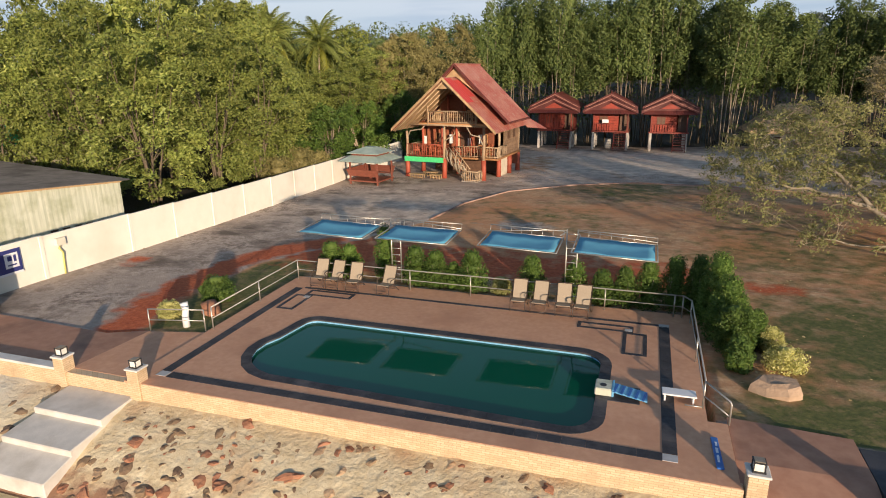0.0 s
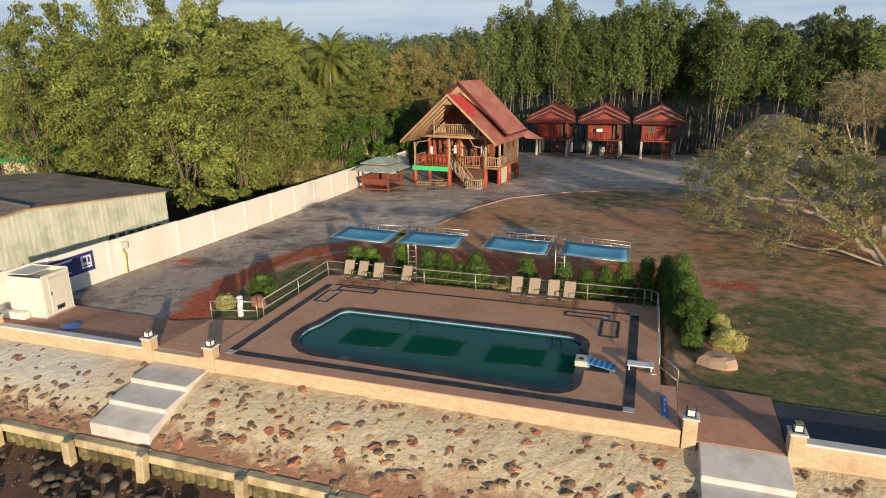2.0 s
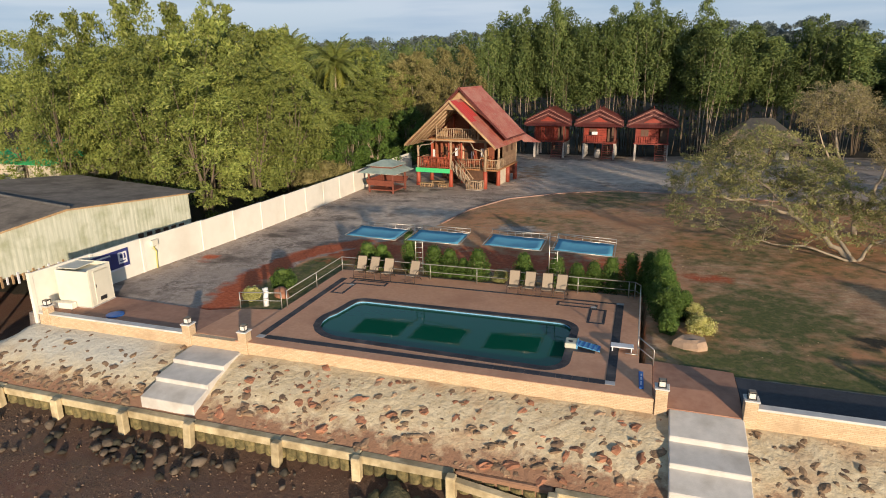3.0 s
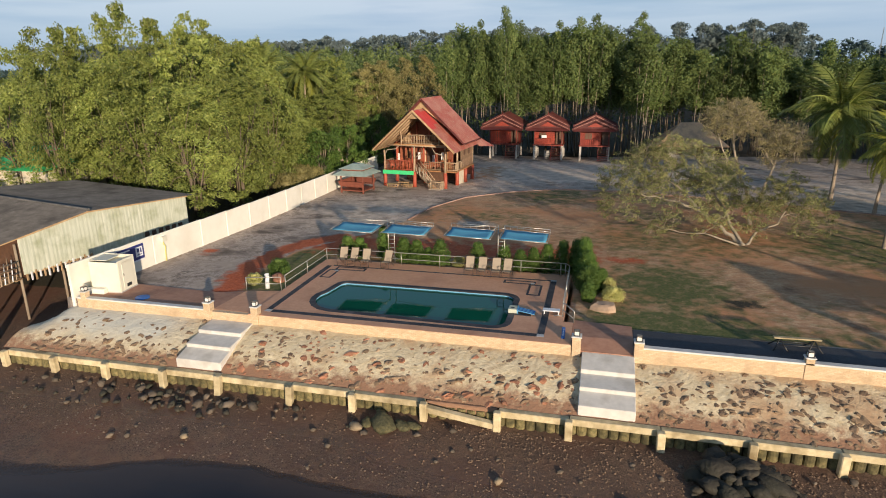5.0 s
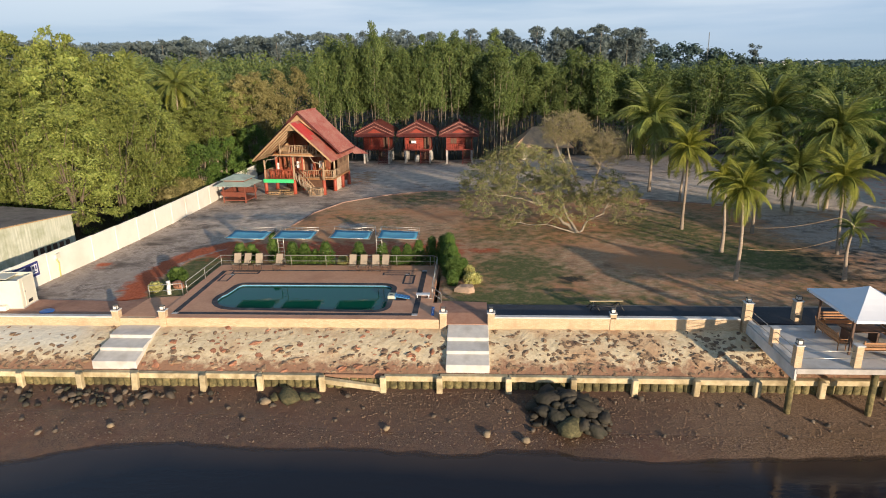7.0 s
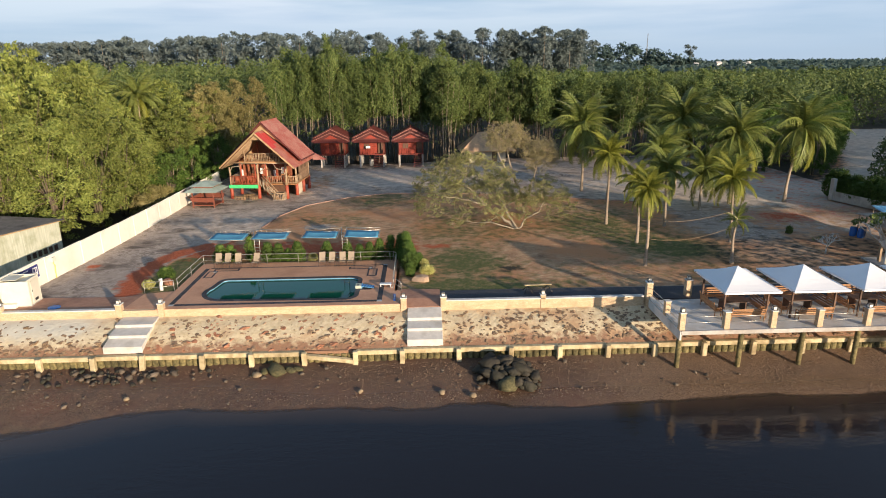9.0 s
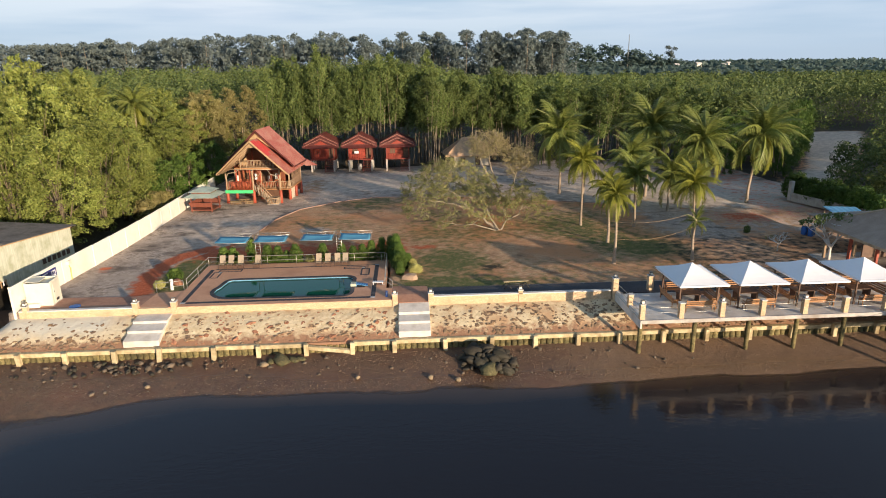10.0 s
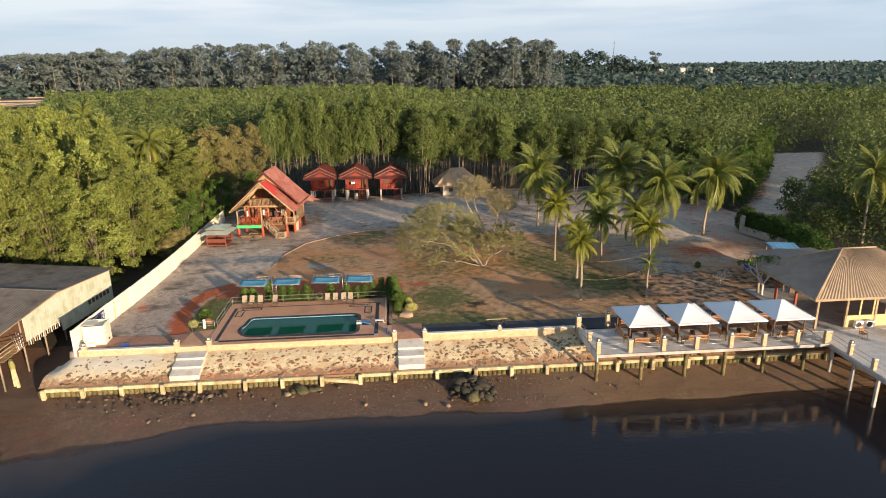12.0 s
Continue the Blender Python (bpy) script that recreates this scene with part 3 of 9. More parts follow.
        for i in range(k):
            q = (2 * i, 2 * i + 2, 2 * i + 3, 2 * i + 1)
            faces += [q, tuple(base + j for j in reversed(q)), (2 * i, base + 2 * i, base + 2 * i + 2, 2 * i + 2), (2 * i + 1, 2 * i + 3, base + 2 * i + 3, base + 2 * i + 1)]
        faces += [(0, 1, base + 1, base), (2 * k, base + 2 * k, base + 2 * k + 1, 2 * k + 1)]
        return self.put(pts, faces)

    def mesh(self, name, smooth=False):
        me = bpy.data.meshes.new(name)
        me.from_pydata(self.v, [], self.f)
        if smooth:
            me.polygons.foreach_set("use_smooth", [True] * len(me.polygons))
        me.update()
        return me


def part(name, geo, material, parent=None, label="", smooth=False, m=None):
    """One mesh object, under a thing or a part."""
    me = geo.mesh(name, smooth) if isinstance(geo, Geo) else geo
    if material is not None and not me.materials:
        me.materials.append(material)
    ob = new(name, me)
    if parent is not None:
        ob.parent = parent
    if m is not None:
        ob.matrix_basis = m
    return tagged(ob, label)


def thing(name, m, label, category, group=""):
    """An Empty at the base of a thing, which carries its parts."""
    ob = new(name)
    ob.empty_display_size = 0.2
    ob.matrix_basis = m
    return tagged(ob, label, category, group)


def fixed(name, geo, material, label, category="", smooth=False, parent=None):
    """A piece of the setting."""
    return tagged(part(name, geo, material, parent, smooth=smooth), label, category, kind="structure")


def ramp01(x, a, b):
    t = min(1.0, max(0.0, (x - a) / (b - a)))
    return t * t * (3 - 2 * t)


def land(x, y):
    """Height of the land inside the walls."""
    return -0.1 - 0.012 * min(60.0, max(0.0, y - 5.0)) * ramp01(-x, -15.0, 5.0)


def inside(x, y, poly):
    hit = False
    for i in range(len(poly)):
        (x0, y0), (x1, y1) = poly[i], poly[i - 1]
        if (y0 > y) != (y1 > y) and x < (x1 - x0) * (y - y0) / (y1 - y0) + x0:
            hit = not hit
    return hit


def within(x, y, poly, soft):
    """1 inside an outline, 0 outside, with a soft edge."""
    d = gap_to(x, y, poly + poly[:1])
    return 0.5 + (0.5 if inside(x, y, poly) else -0.5) * min(1.0, d / soft)


def gap_to(x, y, line):
    """Distance to a line of points."""
    best = 1e9
    for (x0, y0), (x1, y1) in zip(line, line[1:]):
        dx, dy = x1 - x0, y1 - y0
        t = max(0.0, min(1.0, ((x - x0) * dx + (y - y0) * dy) / (dx * dx + dy * dy)))
        best = min(best, math.hypot(x - x0 - t * dx, y - y0 - t * dy))
    return best

# ---- ground, shore and water ----
WATER_Z = -3.3
LAWN = [(-16.4, 22.5), (-16.0, 24.0), (-15.3, 29.6), (-13.2, 35.3), (-8.7, 39.6), (-3.5, 42.3), (3.5, 41.2), (12, 38), (22, 34.5), (31, 31.0), (36, 25), (37, 17), (37, 9), (38, 2.6), (2.8, 2.6), (-0.9, 3.0), (-0.9, 11), (-17.6, 11), (-21.5, 4.5), (-21.0, 12), (-18, 18)]
LAWN_EDGE = LAWN[1:10]
FLATS = [(54, 34), (62, 38), (75, 52), (112, 98), (120, 111), (102, 111), (88, 85), (71, 58), (57, 43)]
RED_BAND = [(-21.1, 3.0), (-21.9, 5.2), (-22.3, 8.2), (-22.3, 11.5), (-21.6, 14.0), (-19.6, 17.0)]
STRIP = [(-20.4, 3.3), (-17.7, 3.7), (-17.7, 11.2), (-18.6, 14.0), (-20.9, 12.5), (-21.2, 8.5), (-21.0, 5.5)]


def shore(x, y):
    """Height of the ground outside the sea wall, down under the water."""
    edge = 8.3 + 2.4 * ramp01(-x, 13.0, 26.0) + 0.5 * ramp01(x, -4.0, 2.0) - 0.5 * ramp01(x, 12.0, 22.0)
    if y > -edge:
        return -2.62 - 0.68 * (-3.7 - y) / (edge - 3.7)
    return max(-5.0, -3.3 - (0.16 - 0.11 * ramp01(-x, 13.0, 26.0)) * (-edge - y))


def terrain(x, y):
    if -17.4 < x < -0.7 and 0.4 < y < 9.9:
        return -2.4
    if -1.0 < x < 3.3 and 0.0 <= y < 1.0:
        return -0.7
    if y >= 0.0 and -30.0 < x < 44:
        return land(x, y)
    if -30.0 <= x <= 44:
        return -2.9 if y > -3.6 else shore(x, y) + 0.05 * noise.noise((x * 0.8, y * 0.8, 0)) + 0.10 * noise.noise((x * 0.21, y * 0.3, 3))
    bank = ramp01(y, -4.0, 26.0)
    if y < -3.7:
        return shore(x, y)
    return -2.62 * (1 - bank) + (land(x, y) - 0.3) * bank + 0.1 * noise.noise((x * 0.4, y * 0.4, 0))


def spaced(a, b, step):
    k = int(round((b - a) / step))
    return [a + (b - a) * i / k for i in range(k + 1)]


def build_ground():
    far = [80, 105, 140, 190, 260, 360, 520, 800, 1300, 2200, 3500]
    xs = [-x for x in reversed(far)] + [-64, -54, -47, -42, -38, -34] + spaced(-31, 4, 0.35) + spaced(4.7, 60, 0.7) + spaced(61, 126, 1.0) + far[2:]
    ys = [-3500, -1500, -600, -250, -120, -70, -40, -25, -17, -14] + spaced(-12, -4.2, 0.5) + [-3.75, -3.7, -3.55, -1.5, -0.03, 0.0, 0.02] + spaced(0.4, 18, 0.4) + spaced(18.7, 70, 0.7) + spaced(71, 116, 1.0) + far[2:]
    verts = [(x, y, terrain(x, y)) for y in ys for x in xs]
    w = len(xs)
    faces = [(j * w + i, j * w + i + 1, (j + 1) * w + i + 1, (j + 1) * w + i) for j in range(len(ys) - 1) for i in range(w - 1)]
    g = Geo()
    g.v, g.f = verts, faces
    me = g.mesh("ground", True)
    zones = {k: [] for k in ("asphalt", "grass", "red_soil", "mud", "litter", "wet", "dust_and_sun", "sand")}
    for x, y, z in verts:
        near = -30 < x < 58 and -0.1 < y < 72
        flat = within(x, y, FLATS, 2.5) if 48 < x < 126 and 30 < y < 116 else 0.0
        lawn = near and inside(x, y, LAWN)
        zones["asphalt"].append((1.0 - 0.5 * ramp01(x, 33, 37) * ramp01(-y, -33, -27)) if near and not lawn else max(flat, 0.8 * ramp01(x, 24, 33) if lawn else 0.0))
        if near:
            zones["asphalt"][-1] = min(zones["asphalt"][-1], 1.0)
            zones["asphalt"][-1] -= 0.3 * ramp01(x, 24, 30) * ramp01(-y, -19, -12)
            zones["asphalt"][-1] = max(zones["asphalt"][-1], 0.85 * math.exp(-((x + 10.1) / 2.6) ** 2 - ((y - 23.8) / 1.5) ** 2))
        if near and not lawn:
            zones["asphalt"][-1] -= 0.62 * math.exp(-((x + 13.8) / 2.6) ** 2 - ((y - 53) / 7) ** 4)
        # by the cottages: dust plus the sunlight lying there, both as colour
        dusty = 1.2 * math.exp(-((x - 0) / 15) ** 4 - ((y - 56) / 10) ** 4)
        dusty = max(dusty, 1.2 * math.exp(-((x + 12.3) / 3.8) ** 2 - ((y - 45.5) / 6.5) ** 2), 1.1 * math.exp(-((x + 13.6) / 2.4) ** 2 - ((y - 53) / 8) ** 4))
        dusty = max(dusty, 0.9 * math.exp(-((x - 47.2) / 3.0) ** 2 - ((y - 22) / 2.6) ** 2), 1.1 * math.exp(-((x - 40) / 19) ** 4 - ((y - 39) / 10) ** 4))
        dusty = max(dusty, 0.8 * math.exp(-((x + 20) / 6) ** 2 - ((y - 28) / 8) ** 2))
        zones["dust_and_sun"].append(dusty if near else 1.1 * flat)
        patch = 0.5 + 0.9 * noise.noise((x * 0.11, y * 0.13, 5.0))
        green = 0.0
        if lawn:
            green = -0.02 + 0.5 * patch
            green += 0.42 * math.exp(-((x + 3) / 5) ** 2 - ((y - 36) / 3) ** 2)
            green += 0.75 * ramp01(-y, -6.5, -3.0) * ramp01(x, -1, 2) * ramp01(-x, -16, -9)
            green += 0.62 * math.exp(-((x - 17) / 6) ** 2 - ((y - 21) / 5) ** 2) + 0.30 * math.exp(-((x - 4) / 4) ** 2 - ((y - 9) / 5) ** 2)
            green += 0.4 * math.exp(-((x - 26) / 6) ** 2 - ((y - 13) / 4) ** 2)
            green += 0.55 * math.exp(-((x - 6.3) / 3.0) ** 2 - ((y - 10.5) / 4.5) ** 2) + 0.45 * math.exp(-((x - 26) / 4) ** 2 - ((y - 11.5) / 2.5) ** 2)
            green -= 0.5 * math.exp(-((x - 13) / 5) ** 2 - ((y - 12.5) / 3) ** 2) + 0.4 * math.exp(-((x + 1.9) / 3.5) ** 2 - ((y - 28) / 2.5) ** 2)
        if near and -22 < x < -17 and 3 < y < 15:
            strip = within(x, y, STRIP, 0.5)
            green = max(green, 0.95 * strip)
            zones["asphalt"][-1] *= 1 - strip
        zones["grass"].append(green)
        r = max(0.0, 1.25 - gap_to(x, y, RED_BAND) / 1.25) if x < -15 else 0.0
        if lawn and y > 11:
            r = max(r, 0.85 * math.exp(-((y - 15.2) / 3.0) ** 2) * ramp01(-x, -3, 0.5), 0.75 * math.exp(-((x - 2.6) / 2.2) ** 2 - ((y - 15) / 0.9) ** 2), 0.62 * math.exp(-((x - 4.2) / 0.7) ** 2 - ((y - 9.5) / 1.0) ** 2))
        r = max(r, 0.8 * math.exp(-((x + 27.3) / 0.9) ** 2 - ((y - 10.6) / 0.9) ** 2))
        if 46 < x < 64 and 24 < y < 60:
            r = max(r, 0.35)
        r = max(r, 0.72 * math.exp(-((x - 41.5) / 4) ** 2 - ((y - 23.5) / 3) ** 2), 0.8 * math.exp(-((x - 66) / 7) ** 2 - ((y - 57) / 2.5) ** 2))
        zones["red_soil"].append(r if near else 0.0)
        zones["mud"].append(1.0 if y < -0.05 or (not near and y < 14 and abs(x) < 80) else 0.0)
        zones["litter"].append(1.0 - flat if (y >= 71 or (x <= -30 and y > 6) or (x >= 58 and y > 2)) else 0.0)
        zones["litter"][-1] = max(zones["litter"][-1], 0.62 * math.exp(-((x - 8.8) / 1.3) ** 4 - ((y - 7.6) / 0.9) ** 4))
        # patches of the same dark tone in the south-east of the yard
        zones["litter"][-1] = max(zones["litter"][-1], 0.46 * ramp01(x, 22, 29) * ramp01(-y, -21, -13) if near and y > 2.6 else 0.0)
        west = ramp01(-x, 4, 12)
        zones["wet"].append(ramp01(-y, 5.2 - 0.6 * west, 7.6 - 1.2 * west))
        zones["sand"].append(ramp01(x, 9, 17) if y < -0.05 else 0.0)
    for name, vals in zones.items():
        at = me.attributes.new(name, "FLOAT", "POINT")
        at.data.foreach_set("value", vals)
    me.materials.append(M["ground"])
    return tagged(new("ground", me), "dry brown lawn, dusty grey asphalt and red soil down to brown tidal mud", "ground", kind="structure")


build_ground()
sx = [-3500, -300, -100] + spaced(-60, 70, 1.0) + [110, 300, 3500]
sy = [-3500, -600, -150, -60, -40, -30, -24] + spaced(-20, -6, 0.5)
sea = Geo()
sea.v = [(x, y, WATER_Z) for y in sy for x in sx]
sea.f = [(j * len(sx) + i, j * len(sx) + i + 1, (j + 1) * len(sx) + i + 1, (j + 1) * len(sx) + i) for j in range(len(sy) - 1) for i in range(len(sx) - 1)]
water = fixed("water", sea, M["sea"], "calm dark grey-blue river water", "water")
depth = water.data.attributes.new("depth", "FLOAT", "POINT")
depth.data.foreach_set("value", [min(1.0, max(0.0, WATER_Z - terrain(v.co.x, v.co.y))) for v in water.data.vertices])

# pavements
fixed("pavement_west", Geo().prism([(-29.25, 0.18), (-17.75, 0.18), (-17.75, 3.3), (-20.0, 3.3), (-21.3, 2.7), (-29.25, 3.0)], -0.4, -0.05), M["path"], "stained red-brown pavement slab behind the sea wall", "pavement")
apron = Geo().prism([(-0.28, 1.1), (2.68, 1.1), (2.68, 2.9), (-0.28, 3.1)], -0.8, -0.05)
apron.put([(-0.28, 1.1, -0.05), (2.68, 1.1, -0.05), (2.68, -0.13, -0.27), (-0.28, -0.13, -0.27), (2.68, -0.13, -0.9), (-0.28, -0.13, -0.9), (2.68, 1.1, -0.9), (-0.28, 1.1, -0.9)], [(0, 3, 2, 1), (3, 5, 4, 2), (1, 2, 4, 6), (0, 7, 5, 3)])
fixed("pavement_east", apron, M["path"], "stained red-brown pavement slab at the head of the steps", "pavement")
fixed("road", Geo().prism([(2.70, 0.18), (17.6, 0.18), (21.5, -0.5), (38.5, -0.5), (38.5, 2.2), (2.70, 2.5)], -0.5, -0.045), M["road"], "dark damp asphalt lane along the sea wall", "road")
edge = Geo()
for a, b in zip(LAWN_EDGE, LAWN_EDGE[1:]):
    n_seg = 6
    for i in range(n_seg):
        p, q = Vector(a).lerp(Vector(b), i / n_seg), Vector(a).lerp(Vector(b), (i + 1) / n_seg)
        mid = (p + q) / 2
        edge.box((mid.x, mid.y, land(mid.x, mid.y) + 0.02), ((q - p).length - 0.02, 0.13, 0.13), math.atan2(q.y - p.y, q.x - p.x), 0.02)
fixed("kerb", edge, M["kerb"], "thin reddish concrete kerb round the lawn", "kerb")

fixed("ramp", Geo().put([(-20.15, 0.16, -0.042), (-17.78, 0.16, -0.042), (-17.78, 3.75, -0.042), (-19.9, 3.25, -0.042)], [(0, 1, 2, 3)]).put([(-20.15, 0.16, -0.3), (-17.78, 0.16, -0.3), (-17.78, 3.75, -0.3), (-19.9, 3.25, -0.3), (-20.15, 0.16, -0.042), (-17.78, 0.16, -0.042), (-17.78, 3.75, -0.042), (-19.9, 3.25, -0.042)], [(0, 1, 5, 4), (1, 2, 6, 5), (2, 3, 7, 6), (3, 0, 4, 7)]), M["deck"], "tan washed pebble ramp between the two lamp piers", "ramp")

# ---- pool deck ----
DX0, DX1, DY0, DY1 = -17.75, -0.80, -0.12, 10.35


def pool_outline(grow=0.0, steps=7):
    """The pool's edge, counter-clockwise: round corners at the east end, a round bay between two shoulders at the west end."""
    x0, x1, y0, y1 = -14.75 - grow, -3.75 + grow, 1.25 - grow, 5.95 + grow
    pts = []

    def arc(cx, cy, r, a0, a1):
        for i in range(steps):
            a = radians(a0 + (a1 - a0) * i / (steps - 1))
            pts.append((cx + r * math.cos(a), cy + r * math.sin(a)))
    r = 0.75 + grow
    arc(x1 - r, y0 + r, r, -90, 0)
    arc(x1 - r, y1 - r, r, 0, 90)
    arc(x0 + 0.55 + grow, y1 - 0.5 - grow, 0.5 + grow, 90, 175)
    arc(x0 + 1.35 + grow, 3.25, 1.75 + grow, 150, 262)
    return pts


def deck_slab():
    """The deck's top as strips between the pool's edge and the deck's rim."""
    inner = pool_outline(0.30)
    g = Geo()
    k = len(inner)
    cx, cy = -9.2, 3.6
    outer = []
    for x, y in inner:
        # push each point out to the deck's rectangle
        dx, dy = x - cx, y - cy
        tx = (DX1 - cx) / dx if dx > 0 else (DX0 - cx) / dx if dx < 0 else 1e9
        ty = (DY1 - cy) / dy if dy > 0 else (DY0 - cy) / dy if dy < 0 else 1e9
        t = min(tx, ty)
        outer.append((cx + dx * t, cy + dy * t))
    for corner in ((DX0, DY0), (DX1, DY0), (DX1, DY1), (DX0, DY1)):
        i = min(range(k), key=lambda j: (outer[j][0] - corner[0]) ** 2 + (outer[j][1] - corner[1]) ** 2)
        outer[i] = corner
    g.ringband(inner, outer, -0.35, 0.0)
    return g


deck = fixed("pool_deck", deck_slab(), M["deck"], "pink-brown washed pebble deck round the pool", "deck")
fixed("deck_corner", Geo().prism([(-0.797, -0.12), (-0.30, -0.12), (-0.30, 2.65), (-0.797, 2.65)], -0.35, -0.003), M["deck"], "pink-brown washed pebble strip at the corner of the deck", "deck")
fixed("deck_base", Geo().ringband([(-16.6, 0.5), (-1.5, 0.5), (-1.5, 9.6), (-16.6, 9.6)], [(DX0 + 0.02, DY0 + 0.03), (DX1 - 0.02, DY0 + 0.03), (DX1 - 0.02, DY1 - 0.02), (DX0 + 0.02, DY1 - 0.02)], -0.95, -0.355), M["plaster"], "plain masonry base under the pool deck", "wall")


def pool():
    """Basin, rim tiles, coping stones and water."""
    basin = thing("swimming_pool", pose(0, 0, 0), "long swimming pool with dark green water and slate coping", "pool")
    o = pool_outline(0.0)
    k = len(o)
    g = Geo()
    g.put([(x, y, z) for z in (-0.13, -1.75) for x, y in o], [(i, k + i, k + (i + 1) % k, (i + 1) % k) for i in range(k)] + [tuple(range(k, 2 * k))])
    part("basin", g, M["pool_tile"], basin, "blue-green tiled basin")
    part("rim", Geo().put([(x, y, z) for z in (-0.005, -0.13) for x, y in o], [(i, k + i, k + (i + 1) % k, (i + 1) % k) for i in range(k)]), M["pool_rim"], basin, "pale blue waterline tiles")
    w = Geo().put([(x, y, -0.11) for x, y in pool_outline(-0.004)], [tuple(range(k))])
    part("water_surface", w, M["pool_water"], basin, "still dark green pool water").visible_shadow = False
    # coping, stone by stone along the edge
    inner, outer = pool_outline(-0.03), pool_outline(0.32)
    for i in range(k):
        j = (i + 1) % k
        a, b, c, d = (Vector((*p, 0)) for p in (inner[i], inner[j], outer[j], outer[i]))
        count = max(1, round((b - a).length / 0.5))
        for s in range(count):
            t0, t1 = s / count + 0.006 / count, (s + 1) / count - 0.006 / count
            q = [a.lerp(b, t0), a.lerp(b, t1), d.lerp(c, t1), d.lerp(c, t0)]
            st = Geo().prism([(p.x, p.y) for p in q][::-1] if (q[1] - q[0]).cross(q[3] - q[0]).z < 0 else [(p.x, p.y) for p in q], -0.04, 0.015)
            part("coping_stone", st, M["band"], basin)


pool()


def slate_strip(x0, y0, x1, y1, long_size=0.6):
    """A strip of slate tiles let into the deck."""
    along_x = abs(x1 - x0) > abs(y1 - y0)
    length = (x1 - x0) if along_x else (y1 - y0)
    count = max(1, round(length / long_size))
    size = (length / count - 0.008, y1 - y0 - 0.004) if along_x else (x1 - x0 - 0.004, length / count - 0.008)
    me = Geo().box((0, 0, 0), (*size, 0.02), 0, 0.003).mesh("deck_tile")
    me.materials.append(M["band"])
    for i in range(count):
        c = (x0 + (i + 0.5) * length / count, (y0 + y1) / 2) if along_x else ((x0 + x1) / 2, y0 + (i + 0.5) * length / count)
        part("deck_tile", me, None, deck, m=pose(c[0], c[1], 0.002))


BX0, BX1, BY0, BY1 = -17.1, -1.62, 0.45, 9.1
slate_strip(BX0 + 0.42, BY0, BX1 - 0.36, BY0 + 0.34)
slate_strip(BX0 + 0.42, BY1 - 0.16, BX1 - 0.36, BY1)
slate_strip(BX0, BY0 + 0.34, BX0 + 0.34, BY1 - 0.16)
slate_strip(BX1 - 0.36, BY0 + 0.34, BX1, BY1 - 0.16)
for cx, cy in ((BX0 + 0.2, BY0 + 0.17), (BX1 - 0.18, BY0 + 0.17), (BX1 - 0.18, BY1 - 0.09)):
    part("corner_tile", Geo().box((cx, cy, 0.002), (0.36, 0.30, 0.02), 0, 0.003), M["pale_tile"], deck, "pale grey corner tile")


def slate_square(x0, y0, x1, y1, w=0.13):
    slate_strip(x0, y0, x1, y0 + w)
    slate_strip(x0, y1 - w, x1, y1)
    slate_strip(x0, y0 + w, x0 + w, y1 - w)
    slate_strip(x1 - w, y0 + w, x1, y1 - w)


slate_square(-16.62, 6.55, -15.85, 8.20)
slate_square(-16.25, 8.22, -14.15, 8.85)
slate_square(-4.85, 8.05, -2.85, 8.62)
slate_square(-3.20, 6.20, -2.38, 8.03)
for cx, cy in ((-16.03, 8.02), (-3.02, 8.24)):
    part("corner_tile", Geo().box((cx, cy, 0.006), (0.26, 0.22, 0.02), 0, 0.003), M["pale_tile"], deck, "pale grey corner tile")

# ---- sea wall ----
FACE = -0.15


def clad_wall(name, x0, x1, top, coping, label):
    g = Geo().box(((x0 + x1) / 2, FACE + 0.14, (top - 0.95) / 2), (x1 - x0, 0.28, top + 0.95), 0, 0.01)
    ob = fixed(name, g, M["brick"], label, "wall")
    if coping:
        part("coping", Geo().box(((x0 + x1) / 2, FACE + 0.14, top + 0.045), (x1 - x0, 0.36, 0.09), 0, 0.015), M["coping"], ob, "pale painted coping")
    return ob


clad_wall("sea_wall_west", -29.1, -20.5, -0.02, True, "low cream brick sea wall with pale coping")
clad_wall("sea_wall_deck", -17.1, -0.25, -0.012, False, "cream brick face of the pool deck")
clad_wall("sea_wall_east", 3.08, 17.55, 0.12, True, "long cream brick sea wall with pale coping")
fixed("sea_wall_sill", Geo().box((-18.75, 0.02, -0.33), (2.9, 0.3, 0.56)), M["brick"], "cream brick sill at the head of the steps", "wall")

# rubble slope
def slope_z(y):
    """Height of the slope's face at a distance from the wall."""
    t = min(1.0, max(0.0, (-y - 0.15) / 3.4))
    return -0.56 - 0.5 * t - 0.78 * t * t


def build_slope():
    g = Geo()
    xs, ys = spaced(-31.2, 42, 0.3), spaced(-3.56, -0.1, 0.29)
    for y in ys:
        for x in xs:
            rough = 0.05 * noise.noise((x * 1.7, y * 1.7, 0)) + 0.04 * noise.noise((x * 4.1, y * 4.1, 2))
            drop = 0.9 * ramp01(-x, 29.3, 31.2) * ramp01(y, -3.0, -0.1)
            g.v.append((x, y, slope_z(y) + rough * (0.0 if y < -3.5 else 1.0) - drop))
    w = len(xs)
    g.f = [(j * w + i, j * w + i + 1, (j + 1) * w + i + 1, (j + 1) * w + i) for j in range(len(ys) - 1) for i in range(w - 1)]
    return fixed("revetment", g, M["slope"], "pale mortared rubble slope below the sea wall", "revetment", True)


revetment = build_slope()


